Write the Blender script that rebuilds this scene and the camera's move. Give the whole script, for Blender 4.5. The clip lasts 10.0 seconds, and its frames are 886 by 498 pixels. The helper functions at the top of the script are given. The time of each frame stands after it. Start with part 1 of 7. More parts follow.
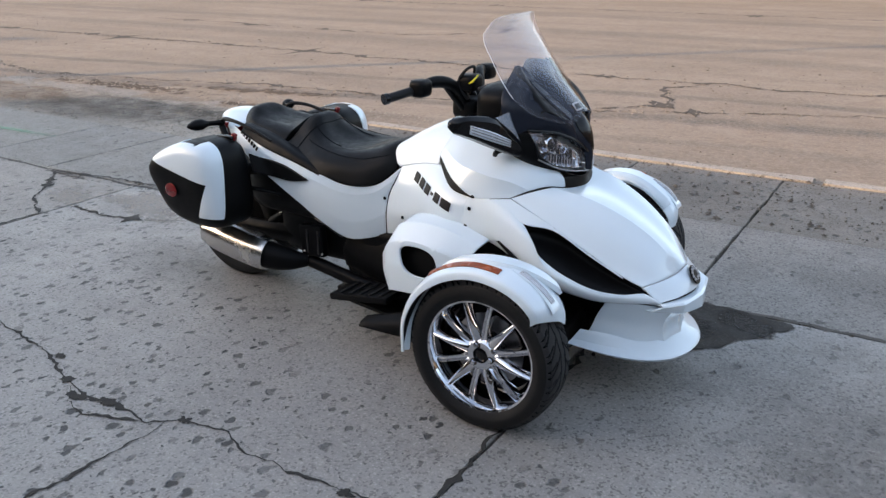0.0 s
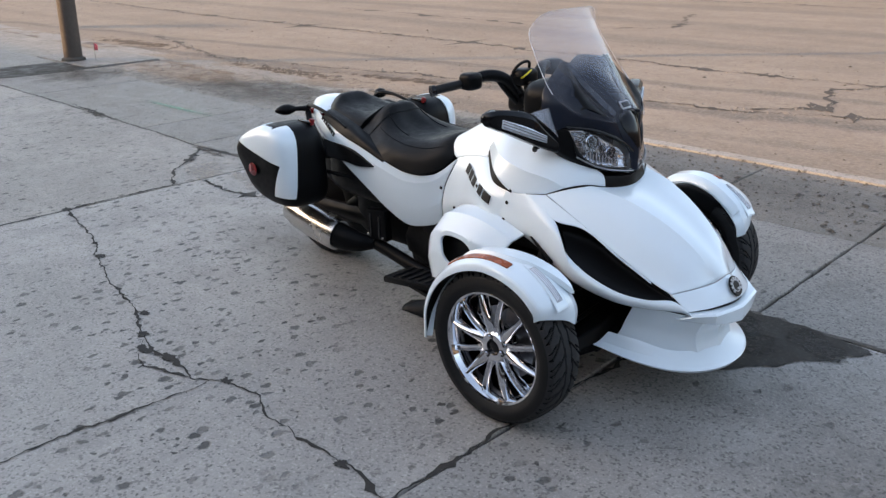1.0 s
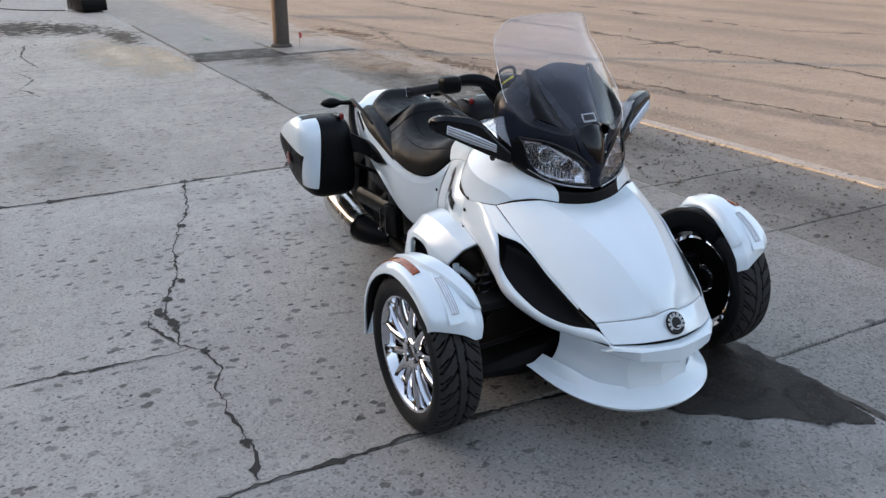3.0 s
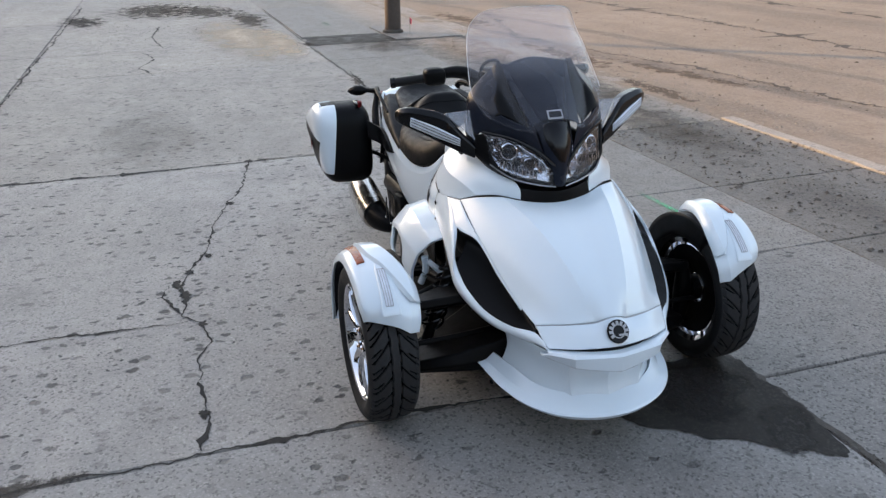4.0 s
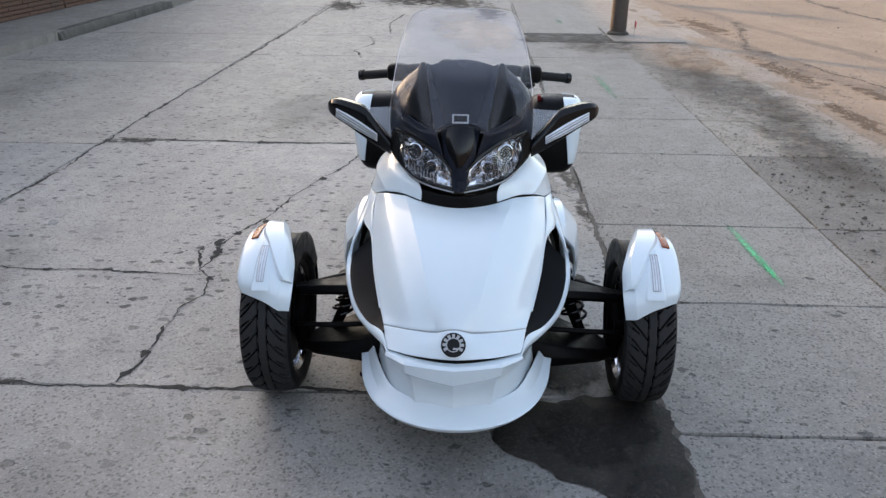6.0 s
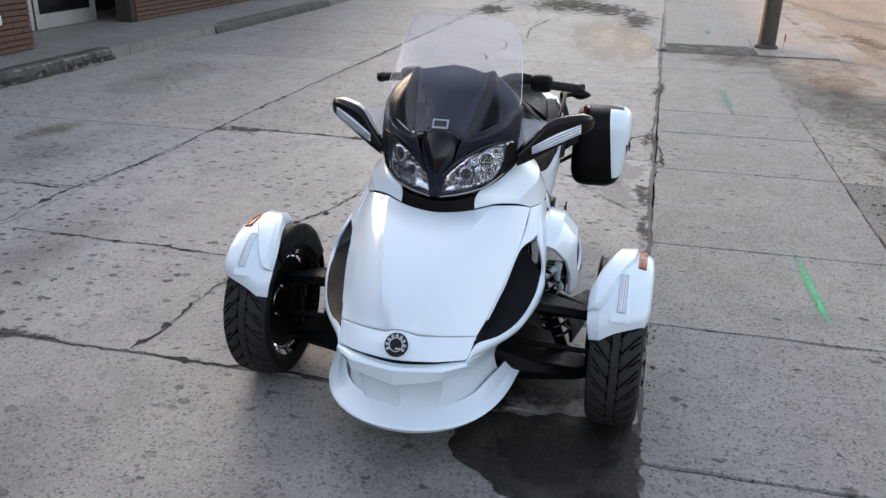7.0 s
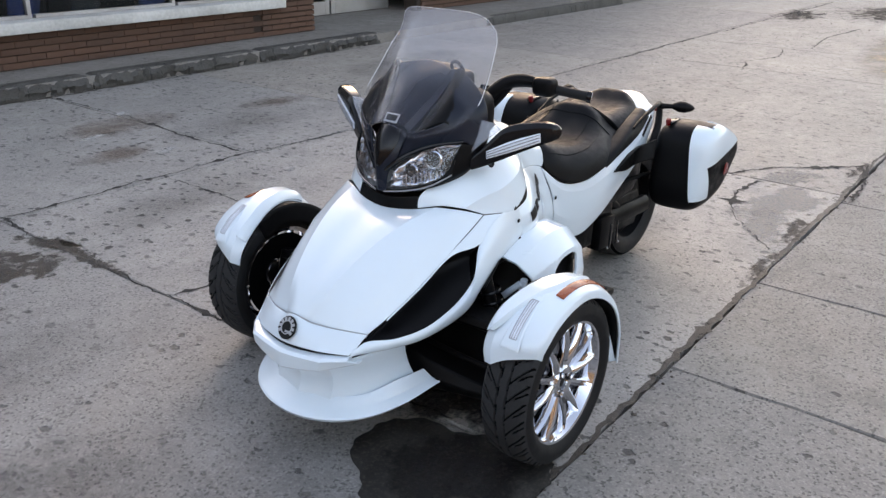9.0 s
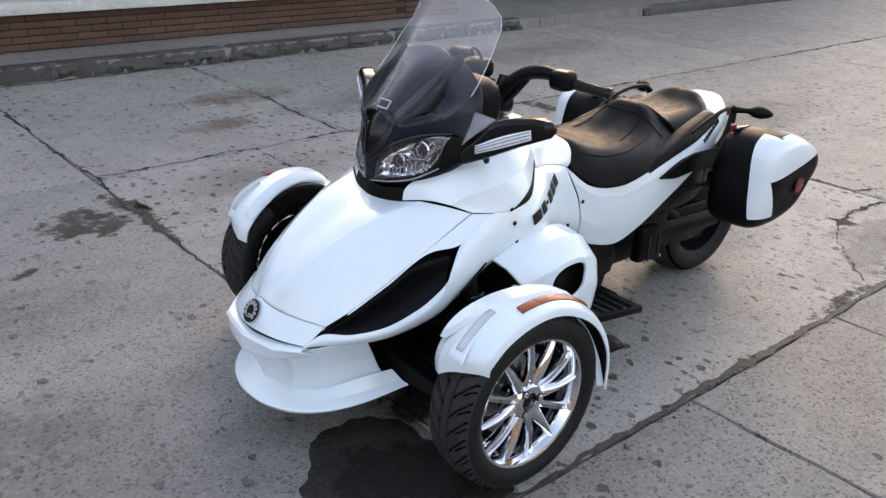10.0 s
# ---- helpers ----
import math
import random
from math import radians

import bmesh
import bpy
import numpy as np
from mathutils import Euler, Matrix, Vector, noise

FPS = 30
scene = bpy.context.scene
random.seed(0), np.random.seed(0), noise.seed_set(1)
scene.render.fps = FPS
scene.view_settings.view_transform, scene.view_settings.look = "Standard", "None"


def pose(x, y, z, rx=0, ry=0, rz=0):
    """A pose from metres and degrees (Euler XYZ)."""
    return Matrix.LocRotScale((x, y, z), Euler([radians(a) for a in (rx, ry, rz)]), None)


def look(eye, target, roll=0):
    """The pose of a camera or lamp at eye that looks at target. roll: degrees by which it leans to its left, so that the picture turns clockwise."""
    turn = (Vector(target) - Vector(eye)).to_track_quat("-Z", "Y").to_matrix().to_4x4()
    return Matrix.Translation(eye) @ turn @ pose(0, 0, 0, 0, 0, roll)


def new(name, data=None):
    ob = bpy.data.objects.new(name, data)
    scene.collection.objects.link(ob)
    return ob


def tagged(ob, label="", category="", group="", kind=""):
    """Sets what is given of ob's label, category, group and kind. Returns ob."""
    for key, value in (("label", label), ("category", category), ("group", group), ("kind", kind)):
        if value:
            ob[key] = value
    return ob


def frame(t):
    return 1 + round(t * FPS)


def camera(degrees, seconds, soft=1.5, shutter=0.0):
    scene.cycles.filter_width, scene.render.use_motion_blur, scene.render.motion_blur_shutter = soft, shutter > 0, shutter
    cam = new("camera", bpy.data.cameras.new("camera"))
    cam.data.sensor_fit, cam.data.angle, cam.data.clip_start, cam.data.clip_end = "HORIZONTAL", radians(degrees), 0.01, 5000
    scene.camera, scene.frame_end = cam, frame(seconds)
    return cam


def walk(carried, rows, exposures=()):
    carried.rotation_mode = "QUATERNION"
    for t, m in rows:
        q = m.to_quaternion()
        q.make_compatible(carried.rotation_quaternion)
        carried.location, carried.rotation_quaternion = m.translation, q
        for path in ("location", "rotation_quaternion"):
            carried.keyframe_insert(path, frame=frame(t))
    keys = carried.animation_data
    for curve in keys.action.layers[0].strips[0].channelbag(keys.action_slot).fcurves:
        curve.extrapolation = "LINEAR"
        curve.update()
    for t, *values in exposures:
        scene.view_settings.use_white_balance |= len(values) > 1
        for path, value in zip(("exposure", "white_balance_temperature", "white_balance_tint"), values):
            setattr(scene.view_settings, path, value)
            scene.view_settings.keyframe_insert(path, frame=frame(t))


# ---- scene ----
cam = camera(55.8, 10.0, soft=1.4)
METRES, EYE, TURN = 6.213, 1.632, 31.5
ROWS = [
    (0.0, 0.0, 0.0, 0.0, -0.06, -20.32, 0.17),
    (0.5, 0.0437, -0.0017, -0.0001, 7.35, -20.05, 0.97),
    (1.0, 0.0895, 0.0006, 0.0014, 12.94, -20.74, 0.62),
    (1.5, 0.1227, 0.0169, -0.0, 16.43, -21.48, -0.25),
    (2.0, 0.1602, 0.0326, 0.0035, 20.52, -20.92, 0.17),
    (2.5, 0.2081, 0.044, 0.0038, 25.35, -20.72, 0.58),
    (4.0, 0.3307, 0.1256, 0.0054, 40.12, -21.63, 0.99),
    (4.5, 0.3823, 0.1545, 0.008, 45.48, -21.9, 1.06),
    (5.0, 0.4115, 0.1961, 0.005, 49.68, -21.69, 0.52),
    (6.5, 0.4949, 0.3285, 0.0062, 66.72, -21.66, -0.67),
    (7.0, 0.513, 0.378, 0.008, 72.66, -21.57, -0.93),
    (7.5, 0.533, 0.4328, 0.0078, 79.41, -21.96, -1.4),
    (8.0, 0.5323, 0.4789, 0.0047, 84.63, -21.86, -1.67),
    (8.5, 0.5245, 0.5296, 0.008, 90.11, -21.67, -0.72),
    (9.0, 0.5223, 0.5842, 0.0082, 95.94, -22.13, -1.0),
    (9.5, 0.5055, 0.6292, 0.0057, 102.27, -23.02, -1.74),
    (10.0, 0.4763, 0.6738, 0.0056, 108.58, -23.3, -1.58),
]
LIGHT = [(0.0, 2.20, 8400, 18), (4.5, 2.16, 8650, 19), (6.5, 2.27, 8800, 20), (10.0, 2.44, 9300, 23)]
walk(cam, [(t, pose(0, 0, EYE, 0, 0, TURN) @ pose(METRES * x, METRES * y, METRES * z, 90 + pitch, roll, yaw))
           for t, x, y, z, yaw, pitch, roll in ROWS], exposures=LIGHT)

# ---- world and sun ----
SUN_AZ, SUN_EL = radians(225), radians(15.5)      # direction towards the sun, turned from +x
world = bpy.data.worlds.new("evening_sky")
scene.world = world
world.use_nodes = True
sky = world.node_tree.nodes.new("ShaderNodeTexSky")
sky.sky_type, sky.sun_disc = "NISHITA", False
sky.sun_elevation, sky.sun_rotation = SUN_EL, radians(90) - SUN_AZ
sky.dust_density, sky.ozone_density = 1.0, 1.0
world.node_tree.links.new(sky.outputs[0], world.node_tree.nodes["Background"].inputs[0])
world.node_tree.nodes["Background"].inputs[1].default_value = 0.15
sun = new("sun", bpy.data.lights.new("sun", "SUN"))
sun.data.energy, sun.data.angle, sun.data.color = 1.2, radians(0.6), (1.0, 0.72, 0.45)
sun.matrix_world = look((0, 0, 0), (-math.cos(SUN_AZ) * math.cos(SUN_EL), -math.sin(SUN_AZ) * math.cos(SUN_EL), -math.sin(SUN_EL)))


# ---- materials ----
class Nodes:
    """A material with a principled shader and short ways to add nodes."""

    def __init__(self, name):
        self.mat = bpy.data.materials.new(name)
        self.mat.use_nodes = True
        self.tree = self.mat.node_tree
        self.shader = self.tree.nodes["Principled BSDF"]
        self.coord = self.add("ShaderNodeTexCoord").outputs["Object"]

    def add(self, kind, **values):
        n = self.tree.nodes.new(kind)
        for k, v in values.items():
            setattr(n, k, v)
        return n

    def link(self, a, b):
        self.tree.links.new(a, b)

    def put(self, socket, value):
        if hasattr(value, "links"):
            self.link(value, socket)
        else:
            socket.default_value = value

    def noise(self, scale, detail=4.0, rough=0.6, coord=None, out="Fac"):
        n = self.add("ShaderNodeTexNoise")
        n.inputs["Scale"].default_value, n.inputs["Detail"].default_value, n.inputs["Roughness"].default_value = scale, detail, rough
        self.link(coord or self.coord, n.inputs["Vector"])
        return n.outputs[out]

    def stretch(self, sx, sy, sz, coord=None):
        n = self.add("ShaderNodeMapping")
        n.inputs["Scale"].default_value = (sx, sy, sz)
        self.link(coord or self.coord, n.inputs["Vector"])
        return n.outputs[0]

    def voronoi(self, scale, out="Distance", coord=None, feature="F1"):
        n = self.add("ShaderNodeTexVoronoi", feature=feature)
        n.inputs["Scale"].default_value = scale
        self.link(coord or self.coord, n.inputs["Vector"])
        return n.outputs[out]

    def ramp(self, fac, a, b, lo=0.0, hi=1.0):
        n = self.add("ShaderNodeMapRange")
        n.clamp = True
        self.put(n.inputs["Value"], fac)
        for k, v in (("From Min", a), ("From Max", b), ("To Min", lo), ("To Max", hi)):
            n.inputs[k].default_value = v
        return n.outputs[0]

    def math(self, op, a, b=0.0):
        n = self.add("ShaderNodeMath", operation=op)
        self.put(n.inputs[0], a)
        self.put(n.inputs[1], b)
        return n.outputs[0]

    def mix(self, fac, a, b):
        n = self.add("ShaderNodeMix", data_type="RGBA")
        self.put(n.inputs["Factor"], fac)
        for i, v in ((6, a), (7, b)):
            self.put(n.inputs[i], (*v, 1) if isinstance(v, tuple) and len(v) == 3 else v)
        return n.outputs[2]

    def random(self):
        return self.add("ShaderNodeObjectInfo").outputs["Random"]

    def bump(self, height, strength, distance):
        n = self.add("ShaderNodeBump")
        n.inputs["Strength"].default_value, n.inputs["Distance"].default_value = strength, distance
        self.link(height, n.inputs["Height"])
        self.link(n.outputs[0], self.shader.inputs["Normal"])

    def done(self, colour=None, rough=None, metal=None, **more):
        for key, v in (("Base Color", colour), ("Roughness", rough), ("Metallic", metal), *more.items()):
            if v is not None:
                self.put(self.shader.inputs[key.replace("_", " ")], (*v, 1) if isinstance(v, tuple) and len(v) == 3 else v)
        return self.mat


def plain(name, colour, rough, metal=0.0, grain=60.0, vary=0.15, bump=0.0, rough_vary=0.12, **more):
    """Colour and gloss with fine grain and broad, faint soiling."""
    n = Nodes(name)
    fine, broad = n.noise(grain), n.noise(grain / 14, 3.0)
    dark = tuple(c * (1 - vary) for c in colour)
    col = n.mix(n.ramp(n.math("ADD", n.math("MULTIPLY", fine, 0.4), n.math("MULTIPLY", broad, 0.6)), 0.35, 0.62), dark, colour)
    if bump:
        n.bump(fine, bump, 0.002)
    return n.done(col, n.ramp(broad, 0.3, 0.7, max(rough - rough_vary, 0.02), min(rough + rough_vary, 1.0)), metal, **more)


CONCRETE_SCALE = 0.87                      # one factor on all concrete colours, set against the paint and exposure


def concrete(name, colour, pits=1.0, spots=1.0, aggregate=0.5, smooth=0.0):
    """Old trowelled concrete: cloudy stains, sand grain, shallow dark pits drawn out along x, drips and specks."""
    n = Nodes(name)
    colour = tuple(c * CONCRETE_SCALE for c in colour)
    broad, mid, fine = n.noise(0.7, 5.0), n.noise(4.5, 6.0, 0.7), n.noise(75.0, 5.0, 0.8)
    grit = n.voronoi(110.0, "Color")
    grit_v = n.add("ShaderNodeSeparateColor")
    n.link(grit, grit_v.inputs[0])
    col = n.mix(n.ramp(broad, 0.34, 0.66), tuple(c * 0.74 for c in colour), tuple(c * 1.12 for c in colour))
    col = n.mix(n.math("MULTIPLY", n.ramp(mid, 0.40, 0.68), 0.45), col, tuple(c * 0.62 for c in colour))
    col = n.mix(n.math("MULTIPLY", n.ramp(fine, 0.35, 0.7), aggregate), col, tuple(c * 1.35 for c in colour))
    col = n.mix(n.math("MULTIPLY", n.ramp(grit_v.outputs[0], 0.82, 0.9), aggregate), col, tuple(c * 0.45 for c in colour))
    blot = n.noise(1.9, 6.0, 0.75)
    col = n.mix(n.math("MULTIPLY", n.ramp(blot, 0.50, 0.66), 0.45), col, tuple(c * 0.60 for c in colour))
    col = n.mix(n.math("MULTIPLY", n.ramp(n.noise(95.0, 3.0, 0.75), 0.50, 0.66), 0.42), col, tuple(c * 0.55 for c in colour))
    pale = n.add("ShaderNodeSeparateColor")
    n.link(n.voronoi(150.0, "Color"), pale.inputs[0])
    col = n.mix(n.math("MULTIPLY", n.ramp(pale.outputs[1], 0.90, 0.95), 0.5 * aggregate), col, tuple(c * 1.7 for c in colour))
    col = n.mix(n.math("MULTIPLY", n.ramp(n.noise(13.0, 6.0, 0.85), 0.50, 0.66), 0.28), col, tuple(c * 0.70 for c in colour))
    wobble = n.add("ShaderNodeVectorMath", operation="ADD")
    n.link(n.coord, wobble.inputs[0])
    scaled = n.add("ShaderNodeVectorMath", operation="SCALE")
    n.link(n.noise(22.0, 2.0, out="Color"), scaled.inputs[0])
    scaled.inputs["Scale"].default_value = 0.05
    n.link(scaled.outputs[0], wobble.inputs[1])
    wob = wobble.outputs[0]
    total = None
    for scale, sx, size, keep in ((9.5, 1.3, 0.20, 0.34), (15.0, 1.35, 0.22, 0.26), (26.0, 1.3, 0.21, 0.16), (45.0, 1.2, 0.20, 0.10)):
        at = n.stretch(scale, scale / sx, 0.0, wob)
        v = n.add("ShaderNodeTexVoronoi", voronoi_dimensions="2D")
        v.inputs["Scale"].default_value = 1.0
        n.link(at, v.inputs["Vector"])
        pick = n.add("ShaderNodeSeparateColor")
        n.link(v.outputs["Color"], pick.inputs[0])
        dots = n.math("MULTIPLY", n.ramp(v.outputs["Distance"], size * 0.62, size, 1.0, 0.0),
                      n.ramp(pick.outputs[0], 1 - keep * spots, 1 - keep * spots + 0.02))
        dots = n.math("MULTIPLY", dots, n.ramp(pick.outputs[1], 0.0, 1.0, 0.6, 1.2))
        total = dots if total is None else n.math("MAXIMUM", total, dots)
    where = n.ramp(n.noise(0.9, 2.0), 0.36, 0.52, 0.25, 1.0)
    total = n.math("MULTIPLY", total, where)
    col = n.mix(n.math("MULTIPLY", total, 0.86 * pits), col, tuple(c * 0.13 for c in colour))
    tint = n.mix(n.random(), (0.90, 0.90, 0.91), (1.08, 1.07, 1.05))
    both = n.add("ShaderNodeMix", data_type="RGBA", blend_type="MULTIPLY")
    both.inputs["Factor"].default_value = 1.0
    n.link(col, both.inputs[6])
    n.link(tint, both.inputs[7])
    height = n.math("ADD", n.math("MULTIPLY", fine, 0.35), n.math("SUBTRACT", n.math("MULTIPLY", mid, 0.8), n.math("MULTIPLY", total, 1.2)))
    n.bump(height, 0.7, 0.008)
    return n.done(both.outputs[2], n.ramp(mid, 0.3, 0.7, 0.50 - smooth, 0.72 - smooth), Specular_IOR_Level=0.42 + smooth)


def road_surface(name):
    """Worn, dusty road: tan grit over grey, long streaks along x, and wire shadows painted in as dark bands."""
    n = Nodes(name)
    broad, mid, fine = n.noise(0.35, 5.0), n.noise(3.0, 6.0, 0.7), n.noise(30.0, 6.0, 0.8)
    streak = n.noise(1.0, 4.0, 0.6, n.stretch(0.10, 1.1, 1.0))
    place = n.add("ShaderNodeSeparateXYZ")
    n.link(n.coord, place.inputs[0])
    col = n.mix(n.ramp(broad, 0.35, 0.65), (0.215, 0.180, 0.150), (0.285, 0.240, 0.200))
    col = n.mix(n.math("MULTIPLY", n.ramp(streak, 0.48, 0.66), 0.55), col, (0.165, 0.142, 0.122))
    # dark bands: shadows of overhead wires painted into the road colour
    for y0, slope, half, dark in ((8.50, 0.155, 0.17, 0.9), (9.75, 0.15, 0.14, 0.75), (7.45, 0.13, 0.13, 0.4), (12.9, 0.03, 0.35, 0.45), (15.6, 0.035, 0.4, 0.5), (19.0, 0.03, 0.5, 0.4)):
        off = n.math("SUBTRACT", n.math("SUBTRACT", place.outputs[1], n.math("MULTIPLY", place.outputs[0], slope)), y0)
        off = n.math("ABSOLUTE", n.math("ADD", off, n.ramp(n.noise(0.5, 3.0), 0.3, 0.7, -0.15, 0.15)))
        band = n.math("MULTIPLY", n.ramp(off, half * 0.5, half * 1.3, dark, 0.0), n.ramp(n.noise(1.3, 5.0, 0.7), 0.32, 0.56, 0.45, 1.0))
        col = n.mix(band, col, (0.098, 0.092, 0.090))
    col = n.mix(n.math("MULTIPLY", n.ramp(mid, 0.42, 0.66), 0.5), col, (0.19, 0.15, 0.12))
    col = n.mix(n.math("MULTIPLY", n.ramp(fine, 0.46, 0.64), 0.55), col, (0.36, 0.30, 0.245))
    col = n.mix(n.math("MULTIPLY", n.ramp(n.noise(13.0, 5.0, 0.8), 0.52, 0.66), 0.5), col, (0.13, 0.108, 0.09))
    n.bump(n.math("ADD", mid, n.math("MULTIPLY", fine, 0.8)), 0.8, 0.012)
    return n.done(col, 0.92, Specular_IOR_Level=0.2)


def soft_stain(name, colour, strength=0.8, scale=9.0, hard=0.25, rough=0.85, edge=0.55):
    """Dust, mud, spray, painted shade or sun that thins out unevenly towards its rim; the mesh is a disc of radius 1
    before scaling.
    """
    n = Nodes(name)
    world_at = n.add("ShaderNodeNewGeometry").outputs["Position"]
    far = n.add("ShaderNodeVectorMath", operation="LENGTH")
    n.link(n.coord, far.inputs[0])
    ragged = n.math("SUBTRACT", n.noise(scale, 7.0, 0.72, world_at), 0.5)
    body = n.math("ADD", n.math("SUBTRACT", 1.0 - edge, far.outputs["Value"]), n.math("MULTIPLY", ragged, 2.4))
    body = n.math("MULTIPLY", n.ramp(body, -hard, hard), n.ramp(far.outputs["Value"], 0.72, 0.98, 1.0, 0.0))
    body = n.math("MULTIPLY", body, n.ramp(n.noise(scale * 11, 4.0, 0.7, world_at), 0.30, 0.58, strength * 0.55, strength))
    fine = n.noise(60.0, 5.0, 0.75, world_at)
    n.bump(fine, 0.5, 0.004)
    n.done(n.mix(n.ramp(fine, 0.35, 0.65), tuple(c * 0.7 for c in colour), tuple(c * 1.15 for c in colour)), rough, Specular_IOR_Level=0.3, Alpha=body)
    return n.mat


def pearl():
    n = Nodes("pearl_white_paint")
    flake, cloud = n.voronoi(900.0, "Distance"), n.noise(3.0)
    col = n.mix(n.ramp(cloud, 0.3, 0.7), (0.672, 0.774, 0.832), (0.708, 0.807, 0.862))
    n.bump(n.noise(240.0, 2.0), 0.02, 0.001)
    return n.done(col, n.ramp(flake, 0.0, 0.8, 0.30, 0.42), 0.0, Coat_Weight=1.0, Coat_Roughness=0.05, Specular_IOR_Level=0.5)


def glassy(name, haze, gloss=0.10, clear=(0.96, 0.96, 0.97), rough=0.02, film=0.04, top_haze=0.0):
    """Clear or tinted plastic: see-through, mirror gloss that grows at a slant, and a thin hazy film of dust and scratches."""
    m = bpy.data.materials.new(name)
    m.use_nodes = True
    t = m.node_tree
    out = t.nodes["Material Output"]
    t.nodes.remove(t.nodes["Principled BSDF"])
    see = t.nodes.new("ShaderNodeBsdfTransparent")
    see.inputs[0].default_value = (*clear, 1)
    dust = t.nodes.new("ShaderNodeBsdfDiffuse")
    dust.inputs[0].default_value = (*haze, 1)
    shine = t.nodes.new("ShaderNodeBsdfGlossy")
    shine.inputs["Roughness"].default_value = rough
    grime = t.nodes.new("ShaderNodeTexNoise")
    grime.inputs["Scale"].default_value = 18.0
    spread = t.nodes.new("ShaderNodeMapRange")
    for k, v in (("From Min", 0.3), ("From Max", 0.7), ("To Min", film * 0.85), ("To Max", film * 1.15)):
        spread.inputs[k].default_value = v
    t.links.new(grime.outputs["Fac"], spread.inputs["Value"])
    cover = spread.outputs["Result"]
    if top_haze:
        # pale haze painted into the free-standing upper part, growing with height
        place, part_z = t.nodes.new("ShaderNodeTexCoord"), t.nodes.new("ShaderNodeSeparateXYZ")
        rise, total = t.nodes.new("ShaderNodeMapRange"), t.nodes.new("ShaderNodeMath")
        for k, v in (("From Min", 0.38), ("From Max", 0.72), ("To Min", 0.0), ("To Max", top_haze)):
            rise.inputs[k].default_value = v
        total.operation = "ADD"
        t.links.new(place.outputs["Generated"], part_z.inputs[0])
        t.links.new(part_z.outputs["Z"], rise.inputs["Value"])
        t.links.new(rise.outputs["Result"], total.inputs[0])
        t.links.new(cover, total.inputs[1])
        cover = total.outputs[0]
    facing = t.nodes.new("ShaderNodeLayerWeight")
    facing.inputs[0].default_value = 0.5
    power = t.nodes.new("ShaderNodeMath")
    power.operation, power.inputs[1].default_value = "POWER", 4.0
    slant = t.nodes.new("ShaderNodeMapRange")
    slant.inputs["To Min"].default_value, slant.inputs["To Max"].default_value = gloss * 0.1, gloss * 4.5
    t.links.new(facing.outputs["Facing"], power.inputs[0])
    t.links.new(power.outputs[0], slant.inputs["Value"])
    a, b = t.nodes.new("ShaderNodeMixShader"), t.nodes.new("ShaderNodeMixShader")
    t.links.new(cover, a.inputs[0])
    t.links.new(see.outputs[0], a.inputs[1])
    t.links.new(dust.outputs[0], a.inputs[2])
    t.links.new(slant.outputs[0], b.inputs[0])
    t.links.new(a.outputs[0], b.inputs[1])
    t.links.new(shine.outputs[0], b.inputs[2])
    t.links.new(b.outputs[0], out.inputs[0])
    return m


def bricks():
    n = Nodes("brown_face_brick")
    wear = n.noise(30.0, 4.0)
    col = n.mix(n.random(), (0.075, 0.036, 0.023), (0.112, 0.052, 0.032))
    col = n.mix(n.math("MULTIPLY", n.ramp(wear, 0.4, 0.7), 0.5), col, (0.10, 0.055, 0.04))
    col = n.mix(n.math("MULTIPLY", n.ramp(n.noise(1.6, 3.0), 0.5, 0.68), 0.6), col, (0.055, 0.04, 0.035))
    n.bump(wear, 0.4, 0.004)
    return n.done(col, 0.8)


def damp_ground():
    """Concrete darkened by water and oil: patchy gloss, cloudy and near black in places."""
    n = Nodes("damp_concrete")
    cloud, fine = n.noise(6.0, 6.0, 0.65), n.noise(70.0, 5.0, 0.75)
    col = n.mix(n.ramp(cloud, 0.36, 0.62), (0.012, 0.011, 0.010), (0.040, 0.036, 0.032))
    col = n.mix(n.math("MULTIPLY", n.ramp(fine, 0.5, 0.66), 0.6), col, (0.085, 0.076, 0.067))
    n.bump(fine, 0.35, 0.004)
    return n.done(col, n.ramp(cloud, 0.38, 0.62, 0.45, 0.85), Specular_IOR_Level=0.16)


WHITE = pearl()
BLACK_PLASTIC = plain("satin_black_plastic", (0.004, 0.004, 0.0045), 0.45, grain=300.0, vary=0.3, bump=0.12, Specular_IOR_Level=0.12)
BLACK_GLOSS = plain("gloss_black_plastic", (0.005, 0.005, 0.006), 0.20, grain=40.0, vary=0.2, rough_vary=0.06, Specular_IOR_Level=0.3)
BLACK_STEEL = plain("black_painted_steel", (0.004, 0.004, 0.0045), 0.4, grain=90.0, vary=0.4, bump=0.1, Specular_IOR_Level=0.09)
SMOKE = plain("smoked_dark_screen", (0.006, 0.009, 0.018), 0.05, grain=20.0, vary=0.2, rough_vary=0.03, Specular_IOR_Level=0.22)
COWL = plain("charcoal_grey_cowl", (0.013, 0.017, 0.027), 0.25, grain=60.0, vary=0.2, rough_vary=0.06, Specular_IOR_Level=0.22)
LEATHER = plain("black_seat_vinyl", (0.0058, 0.0060, 0.0066), 0.46, grain=420.0, vary=0.35, bump=0.25, Specular_IOR_Level=0.14)
RUBBER = plain("tyre_rubber", (0.010, 0.010, 0.0105), 0.6, grain=120.0, vary=0.4, bump=0.2, Specular_IOR_Level=0.25)
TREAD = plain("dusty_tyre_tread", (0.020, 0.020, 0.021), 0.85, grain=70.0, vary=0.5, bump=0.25)
